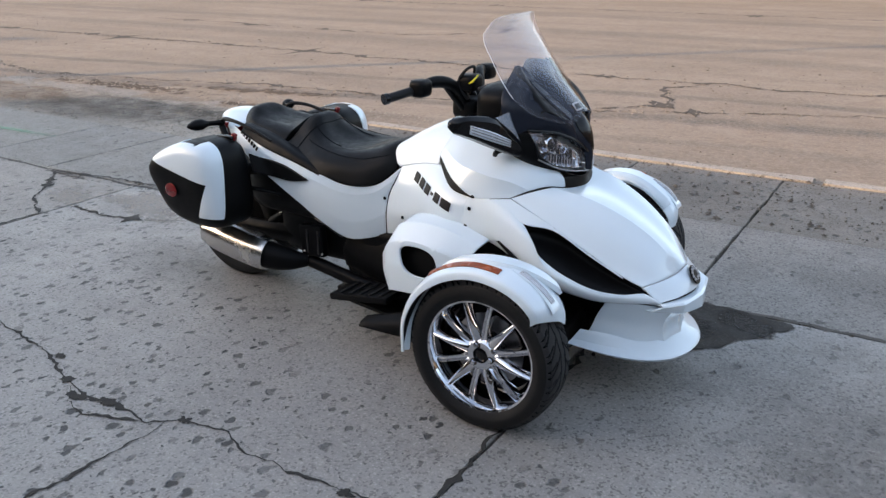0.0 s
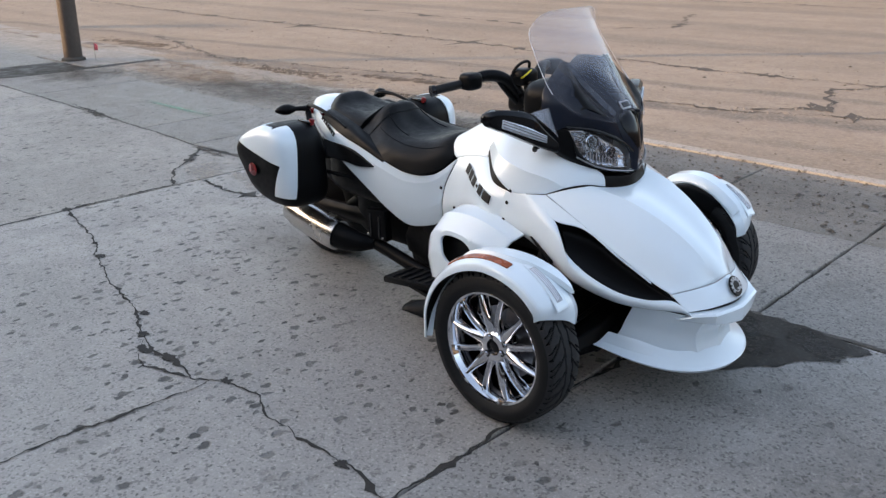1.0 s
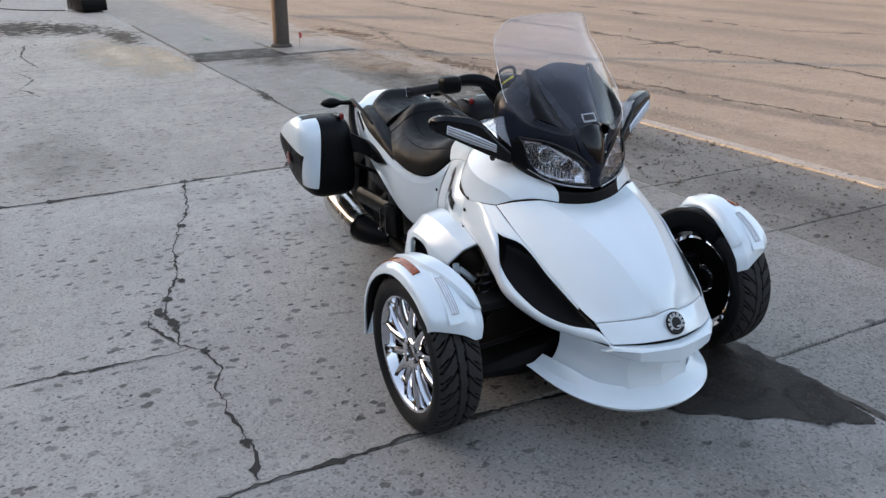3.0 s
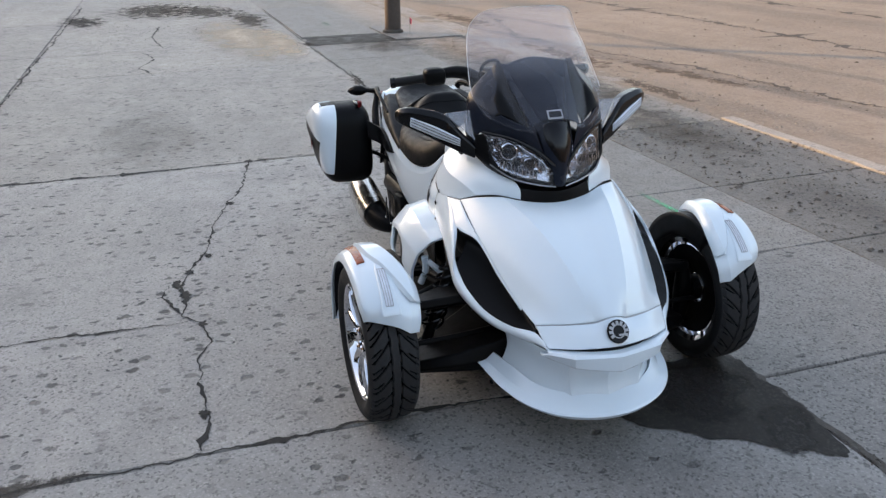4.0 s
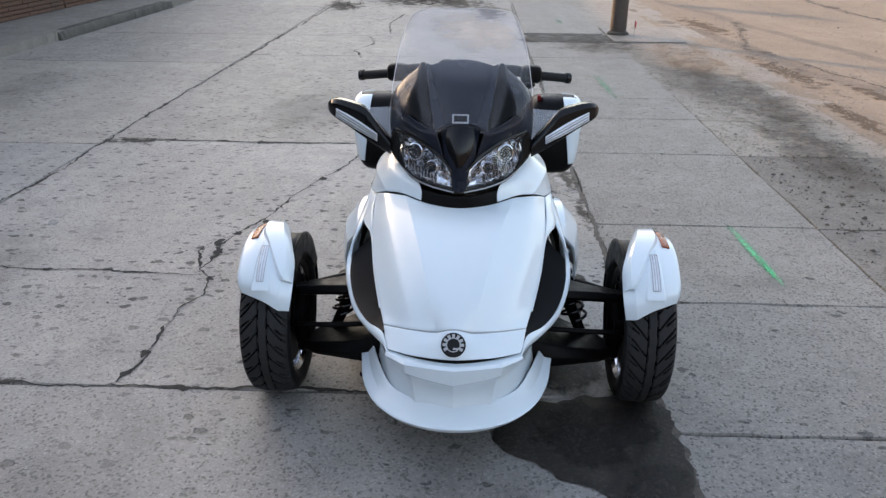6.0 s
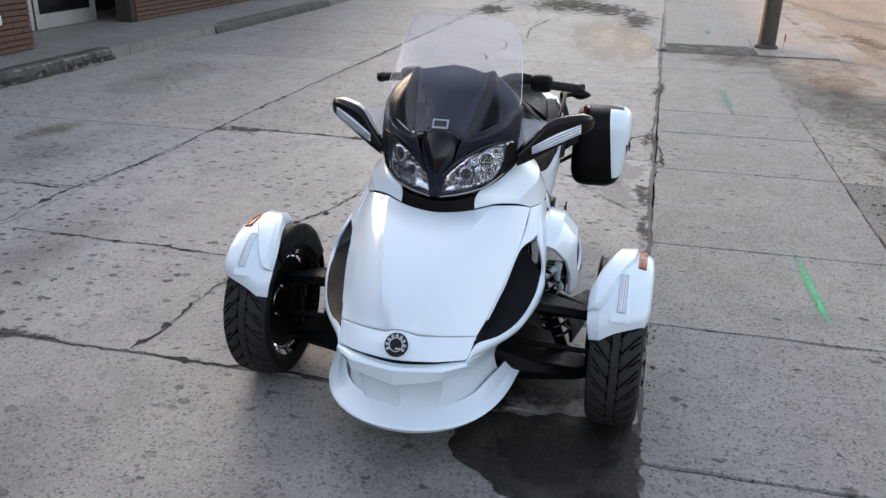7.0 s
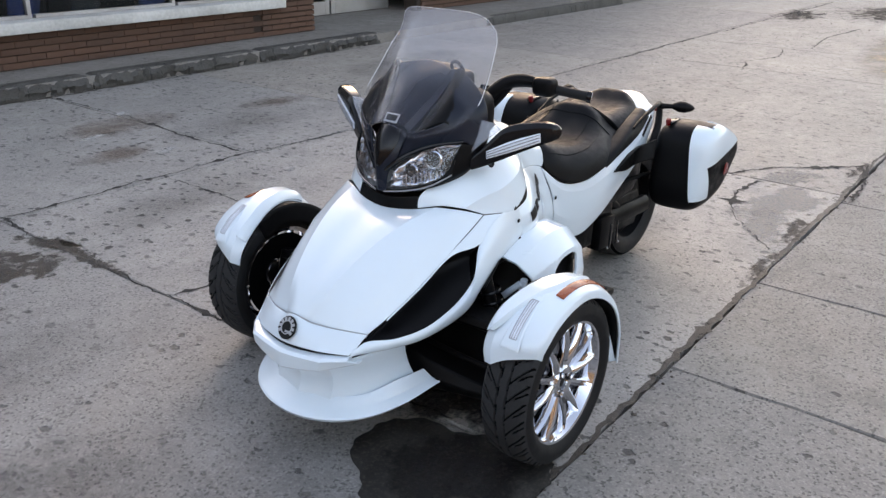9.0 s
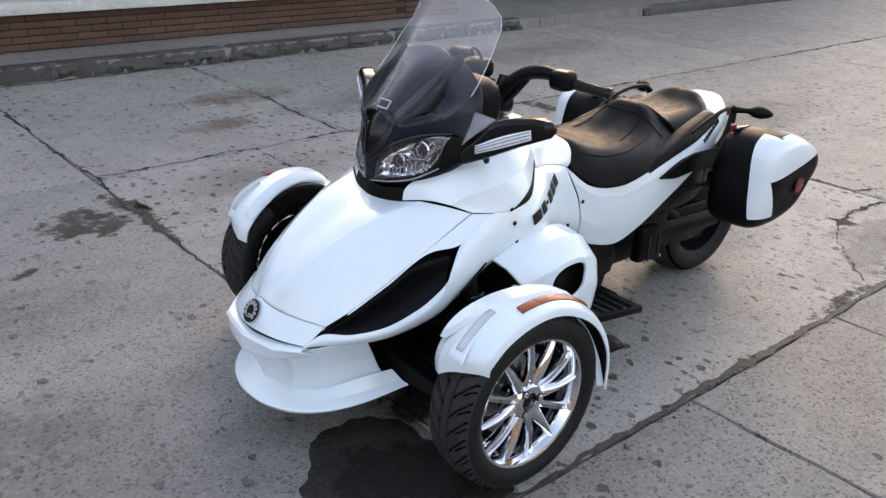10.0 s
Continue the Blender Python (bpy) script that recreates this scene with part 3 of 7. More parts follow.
CRACKS = [
    ([(-4.82, 2.24), (-4.40, 2.14), (-4.08, 2.10), (-3.87, 2.02), (-3.50, 1.88), (-3.02, 1.82), (-2.80, 1.72), (-2.66, 1.65), (-2.46, 1.68), (-2.28, 1.66), (-2.17, 1.75)], 0.020),
    ([(-2.17, 1.75), (-2.01, 1.76), (-1.85, 1.71), (-1.58, 1.71), (-1.41, 1.71), (-1.18, 1.69)], 0.015),
    ([(-2.24, 0.14), (-2.24, 0.9), (-2.24, 1.30), (-2.23, 1.65), (-2.24, 1.715)], 0.018),
    ([(-4.86, 3.00), (-5.15, 3.18), (-5.39, 3.42), (-5.69, 3.71)], 0.045),
    ([(-5.69, 3.71), (-5.20, 3.78), (-4.69, 3.79)], 0.030),
    ([(-9.11, 1.60), (-9.7, 1.46), (-10.4, 1.62), (-11.04, 1.48)], 0.040),
    ([(-11.4, 1.75), (-12.6, 1.62), (-14.2, 1.72)], 0.045),
    ([(-3.06, -1.2), (-2.98, -0.5), (-3.0, 0.05)], 0.028),
    ([(-3.07, -2.67), (-3.08, -1.9), (-3.06, -1.2)], 0.018),
    ([(-4.79, 3.22), (-4.50, 3.16), (-4.17, 3.23), (-3.95, 3.36), (-3.75, 3.49), (-3.55, 3.66)], 0.030),
    ([(-1.15, 1.0), (-1.165, 1.3), (-1.165, 1.9), (-1.16, 2.7), (-1.165, 3.3)], 0.026),
    ([(-1.16, -1.9), (-1.15, -0.6), (-1.19, 0.08), (-1.15, 0.7)], 0.026),
    ([(-3.9, 0.17), (-2.9, 0.06), (-1.2, 0.1)], 0.026),
    ([(-7.4, 3.74), (-8.4, 3.80)], 0.05),
    ([(-4.88, 0.2), (-4.83, 1.2), (-4.83, 2.2), (-4.87, 3.0)], 0.030),
    ([(-8.9, 0.15), (-6.0, 0.12), (-3.9, 0.17)], 0.030),
    ([(-18.7, 0.22), (-14.0, 0.2), (-8.9, 0.15)], 0.05),
]
for k, (line, w) in enumerate(CRACKS):
    ground_mark("crack", ribbon(line, w, 0.0026 + 0.0002 * (k % 5), seed=k), CRACK, "ragged dirt-filled crack across the old concrete", "crack")
for k, line in enumerate(([(-3.3, 3.74), (-2.6, 3.745), (-1.69, 3.74), (-1.2, 3.75), (-0.4, 3.75), (0.6, 3.75)], [(-16.0, 3.74), (-10.8, 3.72), (-7.7, 3.75), (-5.9, 3.72), (-4.6, 3.73), (-3.3, 3.74)])):
    ground_mark("joint_dirt", ribbon(line, 0.062, 0.0022, seed=120 + k, step=0.03, ragged=0.24, wander=0.007), JOINT, "dirt washed along the open slab joint", "dirt")
for k, (x, y, sx, sy) in enumerate(((-2.17, 1.75, 0.05, 0.03), (-2.66, 1.655, 0.09, 0.035), (-2.52, 1.69, 0.07, 0.04), (-2.80, 1.72, 0.05, 0.04), (-3.87, 2.02, 0.06, 0.04), (-2.24, 0.9, 0.03, 0.05), (-4.84, 2.24, 0.07, 0.05), (-5.39, 3.42, 0.08, 0.07), (-1.41, 1.71, 0.05, 0.03), (-3.06, -1.2, 0.06, 0.06), (-3.0, 1.83, 0.05, 0.03))):
    ring = [(x + 0.6 * sx * math.cos(a), y + 0.6 * sy * math.sin(a)) for a in np.linspace(0, 5.3, 7)]
    ground_mark("spall", patch(ring, 0.0030 + 0.0001 * k, 400 + k, 0.004, 40), CRACK, "small broken-out hollow filled with dark dirt", "crack")
for k, line in enumerate(([(-2.74, 1.69), (-2.66, 1.60), (-2.52, 1.585), (-2.40, 1.63), (-2.30, 1.66)],)):
    ground_mark("crack", ribbon(line, 0.012, 0.0036 + 0.0002 * k, seed=430 + k), CRACK, "fine side crack off the larger one", "crack")
DISC_ME_FLAT = bpy.data.meshes.new("stain")
DISC_ME_FLAT.from_pydata([(math.cos(a), math.sin(a), 0.0) for a in np.linspace(0, 2 * math.pi, 28, endpoint=False)], [], [tuple(range(28))])


def stain(name, x, y, sx, sy, turn, mat, label, category="stain", z=0.003):
    """A thin film on the ground, an ellipse of half-axes sx, sy."""
    me = DISC_ME_FLAT.copy()
    me.name = name
    me.materials.append(mat)
    ob = new(name, me)
    ob.matrix_world = pose(x, y, z, 0, 0, turn) @ Matrix.Diagonal((sx, sy, 1, 1))
    ob.visible_shadow = False
    return tagged(ob, label, category, "", "structure")


for k, (x, y, sx, sy, turn) in enumerate(((-8.6, 6.75, 2.6, 0.42, 3), (-7.0, 7.3, 2.2, 0.30, 10), (-13.2, 6.9, 2.4, 0.5, 4), (-6.2, 6.55, 1.5, 0.25, -2))):
    stain("mud_streak", x, y, sx, sy, turn, MUD_FILM, "dark mud dried along the road edge", "dirt", -0.0345 + 0.0004 * k)
for k, (x, y, sx, sy, turn) in enumerate(((-2.85, -1.35, 0.75, 0.34, 5), (-2.35, -0.6, 0.4, 0.2, 10), (-4.3, -1.1, 0.5, 0.22, 0))):
    stain("rust_stain", x, y, sx, sy, turn, RUST_FILM, "faint rusty brown stain on the concrete", "stain", 0.0014 + 0.0003 * k)
for k, (x, y, sx, sy, turn, mat) in enumerate((
        (-0.86, 0.78, 0.50, 0.42, 20, MUD_FILM), (-0.95, 0.85, 0.36, 0.34, -15, MUD_FILM), (-1.16, 1.05, 0.10, 0.55, 0, MUD_FILM), (-1.12, 0.62, 0.16, 0.5, 8, MUD_FILM), (-0.46, 1.28, 0.22, 0.09, 20, MUD_FILM),
        (-4.80, 0.34, 0.22, 0.36, 0, MUD_FILM), (-3.95, 3.68, 0.75, 0.10, 2, MUD_FILM), (-3.3, 3.70, 0.5, 0.07, 0, MUD_FILM), (-5.6, 3.68, 0.5, 0.10, -3, MUD_FILM),
        (-7.7, 3.72, 0.5, 0.12, 0, MUD_FILM), (-10.9, 3.72, 0.35, 0.22, -20, SOIL_FILM))):
    stain("mud_stain", x, y, sx, sy, turn, mat, "dried brown mud washed along the slab joints", "dirt stain", 0.0016 + 0.00015 * k)
for k, (x, y, sx, sy, turn) in enumerate(((-4.42, 3.46, 0.62, 0.24, -14), (-3.95, 3.52, 0.4, 0.16, 10), (-5.05, 3.35, 0.3, 0.2, -30))):
    stain("washed_patch", x, y, sx, sy, turn, WASHED, "pale washed concrete beside the slab joint", "stain", 0.0036 + 0.0002 * k)
# pale silt, brightened so that its colour also paints the sunlit wedge
stain("silt_sun_film", -12.1, 2.95, 2.9, 0.76, 5, SILT_SUN_FILM, "tan fan over the far slabs, silt with sunlight put into its colour", "stain", 0.0040)
stain("silt_sun_film", -11.4, 3.38, 1.9, 0.35, 1, SILT_SUN_FILM, "tan strip by the sidewalk joint, silt with sunlight put into its colour", "stain", 0.0043)
for k, (x, y, sx, sy, turn) in enumerate(((-17.2, 1.7, 3.0, 1.6, 0), (-15.6, 0.4, 2.0, 0.7, 8), (-14.6, 3.3, 2.6, 0.55, 0), (-16.5, 2.6, 2.6, 1.2, 10))):
    stain("soil_stain", x, y, sx, sy, turn, SOIL_FILM, "dark washed soil scattered over the far lot", "dirt", 0.0046 + 0.0003 * k)
for k, (x, y, sx, sy, turn) in enumerate(((-8.4, 5.6, 3.4, 0.75, -2), (-6.2, 5.85, 2.0, 0.5, -6), (-10.4, 4.7, 1.0, 0.8, 0), (-4.6, 5.7, 1.6, 0.5, 0))):
    stain("soil_stain", x, y, sx, sy, turn, DRIFT_FILM, "brown loose soil drifted by the utility pole and road edge", "dirt", 0.0062 + 0.0003 * k)
# this film paints the bike's soft shade onto the slab around its nose
stain("grime_shade_stain", -0.15, 2.95, 1.0, 0.75, 0, GRIME_SHADE_FILM, "broad grey film painting the bike's soft shade on the darker slab", "stain", 0.0007)
for k, (x, y, sx, sy, turn) in enumerate(((0.4, 2.6, 0.9, 0.5, 20), (-0.3, 1.7, 0.6, 0.35, -10), (0.5, 0.9, 0.7, 0.5, 40), (-2.0, 0.6, 0.9, 0.3, 5), (-3.3, 2.9, 0.7, 0.35, 0), (-6.0, 1.5, 1.3, 0.5, 0), (-3.6, -0.7, 0.9, 0.4, 0), (-6.8, -1.6, 1.3, 0.5, 4), (0.0, 4.4, 0.7, 0.35, 0), (-2.0, 5.6, 1.4, 0.45, 0), (1.2, 4.3, 0.8, 0.3, 0))):
    stain("grime_shade_stain", x, y, sx, sy, turn, GRIME_SHADE_FILM, "faint grey grime on the concrete", "stain", 0.0012 + 0.00012 * k)
ROAD_SEAMS = [
    ([(-26, 10.9), (-17.0, 10.37), (-10.75, 10.50), (-4.46, 10.39), (-0.67, 10.61), (8, 10.9)], 0.10),
    ([(-14, 7.6), (-10.75, 6.9), (-7.53, 7.6), (-3.12, 8.19), (-0.57, 9.3), (3, 10.3)], 0.05),
    ([(-3.2, 8.3), (-2.6, 8.9), (-2.9, 9.9), (-2.5, 10.4)], 0.07),
    ([(-30, 21), (-13, 20.5), (2, 20.8), (14, 21.5)], 0.12),
    ([(-16, 13.5), (-9.0, 13.3), (-7.5, 14.4), (-8.5, 17.0)], 0.06),
]
for k, (line, w) in enumerate(ROAD_SEAMS):
    ground_mark("road_seam", ribbon(line, w * 1.3, -0.0355, seed=40 + k, step=0.04, ragged=0.9, wander=0.06), DIRT, "dark crumbling seam along the dusty road", "road seam")
rnd = random.Random(91)
verts, faces = [], []
for (line, w) in ROAD_SEAMS[:3]:
    for (ax, ay), (bx, by) in zip(line, line[1:]):
        for _ in range(int(math.hypot(bx - ax, by - ay) * 26)):
            f, q, r = rnd.random(), rnd.uniform(0, 6.3), rnd.uniform(0.006, 0.022)
            x, y, b = ax + (bx - ax) * f, ay + (by - ay) * f + rnd.gauss(0, 0.07), len(verts)
            verts += [(x + r * rnd.uniform(0.6, 1.2) * math.cos(q + i * 1.2566), y + r * rnd.uniform(0.6, 1.2) * math.sin(q + i * 1.2566), -0.042) for i in range(5)] + [(x, y, -0.036 + r * 0.6)]
            faces += [(b + i, b + (i + 1) % 5, b + 5) for i in range(5)]
crumb_me = bpy.data.meshes.new("seam_crumbs")
crumb_me.from_pydata(verts, [], faces)
crumb_me.materials.append(TAN_SLAB)
tagged(new("seam_crumbs", crumb_me), "crumbled tan stones along the broken road seam", "grit", "", "stuff")
ground_mark("wet_patch", patch([(-1.12, 3.22), (-0.98, 3.13), (-0.84, 3.13), (-0.72, 3.26), (-0.62, 3.42), (-0.48, 3.62), (-0.42, 3.72), (-0.70, 3.745), (-1.0, 3.75), (-1.16, 3.74), (-1.15, 3.45)], 0.0040, 1, 0.010, 220),
            DAMP, "dark damp oil-stained patch on the concrete under the nose", "wet stain")
# the last three ellipses put the shade under the bike into the ground colour
for k, (x, y, sx, sy, turn) in enumerate(((-0.92, 3.42, 0.26, 0.22, 0), (-0.62, 3.62, 0.20, 0.12, -30), (-1.0, 3.60, 0.22, 0.14, 0), (-1.42, 3.36, 0.34, 0.30, 10), (-1.60, 2.95, 0.36, 0.40, 0), (-1.22, 3.20, 0.20, 0.20, 0))):
    stain("oil_shade_stain", x, y, sx, sy, turn, OIL_SHADE, "near-black film under the nose, oily damp and painted shade", "wet stain", 0.0044 + 0.0002 * k)
ground_mark("soil_strip", patch([(-11.7, 3.8), (-10.85, 3.85), (-10.8, 5.0), (-11.7, 5.0)], -0.006, 6, 0.02), DAMP, "bare sunken soil between two sidewalk slabs", "soil")
for x, y, sx, sy, mat in ((-2.70, 4.54, 0.52, 0.034, SPRAY_FILM), (-2.42, 4.552, 0.24, 0.026, SPRAY_FILM), (-7.4, 4.42, 0.95, 0.06, FAINT_SPRAY), (-13.3, 4.46, 0.5, 0.08, FAINT_SPRAY)):
    stain("paint_mark", x, y, sx, sy, 2.0, mat, "green sprayed survey line on the sidewalk", "paint mark", 0.0030 if sy > 0.03 else 0.0034)
for k, (x, y, sx, sy, turn) in enumerate(((-2.5, -1.15, 0.22, 0.09, 10), (-3.1, -1.7, 0.16, 0.08, 30), (-2.62, -0.42, 0.20, 0.07, 15), (-3.7, 0.9, 0.07, 0.05, 0), (-2.9, 0.62, 0.10, 0.05, 20))):
    stain("paint_scuff", x, y, sx, sy, turn, CHALK_FILM, "worn white paint scuff on the concrete", "paint mark", 0.0040 + 0.0002 * k)


def litter(area, count, seed, name, label, size=(0.008, 0.03), mat=SOIL, z=0.0):
    """Loose grit and clods as one scatter."""
    rnd = random.Random(seed)
    verts, faces = [], []
    for _ in range(count):
        x, y = rnd.uniform(area[0], area[1]), rnd.uniform(area[2], area[3])
        s = rnd.uniform(*size) * (1 if rnd.random() < 0.85 else 1.8)
        b = len(verts)
        q = rnd.uniform(0, 3)
        for i in range(5):
            r = s * rnd.uniform(0.6, 1.2)
            verts.append((x + r * math.cos(q + i * 1.2566), y + r * math.sin(q + i * 1.2566), z - 0.002))
        verts.append((x + rnd.uniform(-0.3, 0.3) * s, y, z + s * rnd.uniform(0.3, 0.7)))
        faces += [(b + i, b + (i + 1) % 5, b + 5) for i in range(5)]
    me = bpy.data.meshes.new(name)
    me.from_pydata(verts, [], faces)
    me.materials.append(mat)
    return tagged(new(name, me), label, "grit", "", "stuff")


litter((-11.5, -4.0, 5.05, 6.9), 2600, 1, "roadside_grit", "loose brown clods and grit along the road edge", (0.004, 0.015), TAN_SLAB, -0.006)
litter((-4.7, 3.0, 5.1, 6.3), 1400, 2, "parkway_grit", "small stones and grit on the rough strip", (0.004, 0.014))
litter((-6.0, 1.5, 3.7, 3.8), 160, 3, "joint_grit", "small grit in the slab joint", (0.003, 0.009))
litter((-17, -12, 0.8, 3.6), 200, 4, "lot_grit", "soil clods scattered on the far lot", (0.006, 0.018))
litter((-6, 0.5, 0.3, 3.6), 90, 5, "lot_specks", "tiny light and dark stones on the lot", (0.003, 0.007), WALKWAY)
litter((-24, 8, 6.5, 12.5), 900, 6, "road_grit", "small clods on the dusty road", (0.005, 0.016), SOIL, -0.036)


# ---- shop along the lot ----
SIDEWALK_Z = 0.13
setting("walkway", prism([(-16.4, -5.6), (9.0, -5.6), (9.0, -2.82), (-16.4, -2.82)], -0.04, SIDEWALK_Z - 0.004), SHOP_WALK, "grey concrete walkway raised along the shop front", "walkway")


def kerb_stone(x0, x1, y=-2.80, seed=0, z=SIDEWALK_Z, depth=0.17):
    """A worn kerb length with a broken lower edge."""
    rnd = random.Random(seed)
    n = max(6, int((x1 - x0) / 0.06))
    rings = []
    for i in range(n + 1):
        x = x0 + (x1 - x0) * i / n
        end = 0.02 if i in (0, n) else 0.0
        j = [rnd.uniform(-0.016, 0.016) for _ in range(6)]
        bite = 0.03 if rnd.random() < 0.25 else 0.0
        rings.append([(x, y - depth, -0.04), (x, y - depth, z + 0.012 - end), (x, y - 0.05 + j[0], z + 0.014 - end + j[1] * 0.5), (x, y - 0.012 + j[2] - end, z - 0.018 + j[3]),
                      (x, y + 0.004 + j[4] - end, z - 0.07 + j[5]), (x, y + 0.008 - bite + j[0], 0.03), (x, y - bite + j[1], -0.03)])
    return closed(rings)


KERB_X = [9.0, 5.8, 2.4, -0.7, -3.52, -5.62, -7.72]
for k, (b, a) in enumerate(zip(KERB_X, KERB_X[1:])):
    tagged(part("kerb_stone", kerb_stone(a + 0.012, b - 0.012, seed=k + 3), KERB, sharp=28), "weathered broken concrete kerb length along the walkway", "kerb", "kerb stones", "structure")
for k, (a, b) in enumerate(((-7.7, -3.6), (-3.6, 2.4))):
    ground_mark("gutter_dirt", ribbon([(a, -2.765), ((a + b) / 2, -2.755), (b, -2.77)], 0.075, 0.0024, seed=300 + k, step=0.04, ragged=0.5, wander=0.012), JOINT, "dark ragged strip along the foot of the kerb", "dirt")


def wheel_stop(x0, x1, y, seed):
    rnd = random.Random(seed)
    n = 16
    rings = []
    for i in range(n + 1):
        x = x0 + (x1 - x0) * i / n
        k = 0.8 if i in (0, n) else 1.0
        j = [rnd.uniform(-0.006, 0.006) for _ in range(6)]
        rings.append([(x, y - 0.09, 0.0), (x, y - 0.085 * k + j[0], 0.09), (x, y - 0.06 * k + j[1], 0.135 * k), (x, y + 0.06 * k + j[2], 0.135 * k + j[3]), (x, y + 0.085 * k + j[4], 0.09), (x, y + 0.09, 0.0)])
    return closed(rings)


for k, (a, b) in enumerate(((-14.9, -10.25),)):
    tagged(part("parking_stop", wheel_stop(a, b, -2.86, 9 + k), KERB, sharp=28), "worn grey concrete parking stop lying on the lot", "parking stop")

WALL_Y, DOOR_Y = -3.62, -4.75
SHOP = thing("shop_wall", "brown brick shop front with wide windows and a white sill", "building", kind="structure")
part("wall_core", join(box((0.85, WALL_Y - 0.16, 0.28), (16.3, 0.26, 0.40)), box((0.85, WALL_Y - 0.16, 2.9), (16.3, 0.26, 0.7)),
                       box((-7.02, WALL_Y - 0.16, 1.6), (0.56, 0.26, 2.2)), box((8.7, WALL_Y - 0.16, 1.6), (0.6, 0.26, 2.2)),
                       box((-7.16, (WALL_Y + DOOR_Y) / 2 - 0.1, 1.65), (0.28, 1.05, 3.2)),
                       box((-13.2, DOOR_Y + 0.5, 1.65), (6.2, 0.26, 3.2)), box((-8.7, DOOR_Y - 0.16, 2.8), (2.85, 0.26, 0.9)), box((-16.3, -11.0, 1.65), (0.3, 12.6, 3.2)), box((9.0, -11.0, 1.65), (0.3, 14.6, 3.2)), box((-3.6, -18, 1.65), (25.6, 0.3, 3.2))), MORTAR, SHOP)
# unseen overhang past the left end is added to lengthen the roof's shade
part("roof", prism([(-18.6, -18.4), (9.3, -18.4), (9.3, -3.5), (-7.0, -3.5), (-7.0, -4.0), (-18.6, -4.0)], 3.25, 3.42), ROOFING, SHOP)
brick_bm = box((0, 0, 0), (0.298, 0.05, 0.060), bevel=0.004)
BRICK_ME = bpy.data.meshes.new("brick")
brick_bm.to_mesh(BRICK_ME)
brick_bm.free()
BRICK_ME.materials.append(BRICK)


def brick_at(x, y, z, turn=0.0):
    ob = new("brick", BRICK_ME)
    ob.parent = SHOP
    ob.matrix_basis = pose(x, y, z, 0, 0, turn)


def brick_field(x0, x1, y, z0, z1):
    """A run of face bricks as one joined mesh, laid in bond."""
    verts, faces, row = [], [], 0
    z = z0
    rnd = random.Random(int(abs(x0) * 10))
    while z < z1:
        x = x0 - (0.15 if row % 2 else 0.0)
        while x < x1:
            a, b = max(x, x0) + 0.004, min(x + 0.303, x1) - 0.004
            if b - a > 0.03:
                p = y + rnd.uniform(-0.003, 0.003)
                n = len(verts)
                verts += [(a, p - 0.03, z), (b, p - 0.03, z), (b, p - 0.03, z + 0.058), (a, p - 0.03, z + 0.058), (a, p, z + 0.003), (b, p, z + 0.003), (b, p, z + 0.055), (a, p, z + 0.055)]
                faces += [(n + 4, n + 5, n + 6, n + 7), (n, n + 1, n + 5, n + 4), (n + 1, n + 2, n + 6, n + 5), (n + 2, n + 3, n + 7, n + 6), (n + 3, n, n + 4, n + 7)]
            x += 0.302
        z += 0.068
        row += 1
    me = bpy.data.meshes.new("brick_courses")
    me.from_pydata(verts, [], [f[::-1] for f in faces])
    me.materials.append(BRICK)
    ob = new("brick_courses", me)
    ob.parent = SHOP
    return tagged(ob, "brown face brick courses", "", "", "stuff")


brick_field(-13.2, -10.2, DOOR_Y + 0.66, 0.135, 2.6)
brick_field(-16.3, -13.25, DOOR_Y + 0.66, 0.135, 2.6)
brick_field(-0.2, 9.0, WALL_Y, 0.135, 0.46)
brick_field(-7.31, -6.72, WALL_Y, 0.475, 2.7)
brick_field(-7.31, -6.40, WALL_Y, 0.135, 0.46)
brick_field(-1.10, 0.0, 0.0, 0.135, 2.7).matrix_basis = pose(-7.31, WALL_Y, 0, 0, 0, 90)
tagged(part("window_sill", box((0.95, WALL_Y - 0.03, 0.535), (15.3, 0.32, 0.11), bevel=0.012), SILL), "long weathered white-painted sill under the shop windows", "sill", "", "structure")
for k in range(9):
    x1 = 8.4 - 1.70 * k
    x0 = max(x1 - 1.70, -6.70)
    w = thing("window_1" if k == 0 else "window_%d" % (k + 1), "dark shop window in a thin aluminium frame", "window", kind="structure")
    part("window_frame", join(box((x0 + 0.02, WALL_Y - 0.13, 1.565), (0.04, 0.06, 1.97)), box(((x0 + x1) / 2, WALL_Y - 0.13, 0.610), (x1 - x0 - 0.082, 0.06, 0.035)), box(((x0 + x1) / 2, WALL_Y - 0.13, 2.53), (x1 - x0 - 0.082, 0.06, 0.035))), ALU, w)
    pane = part("pane", box(((x0 + x1) / 2, WALL_Y - 0.14, 1.565), (x1 - x0 - 0.05, 0.008, 1.87)), SHOP_GLASS, w)
DOOR = thing("door_1", "glazed aluminium double shop door, closed", "door", kind="structure")
for x0, x1 in ((-10.1, -8.75), (-8.71, -7.36)):
    part("door_frame", join(box((x0 + 0.045, DOOR_Y, 1.2), (0.09, 0.05, 2.13)), box((x1 - 0.045, DOOR_Y, 1.2), (0.09, 0.05, 2.13)),
                            box(((x0 + x1) / 2, DOOR_Y, 0.235), (x1 - x0 - 0.184, 0.05, 0.20)), box(((x0 + x1) / 2, DOOR_Y, 2.2), (x1 - x0 - 0.184, 0.05, 0.12))), ALU, DOOR, bevel=0.004)
    part("door_pane", box(((x0 + x1) / 2, DOOR_Y - 0.005, 1.24), (x1 - x0 - 0.17, 0.01, 1.82)), SHOP_GLASS, DOOR)
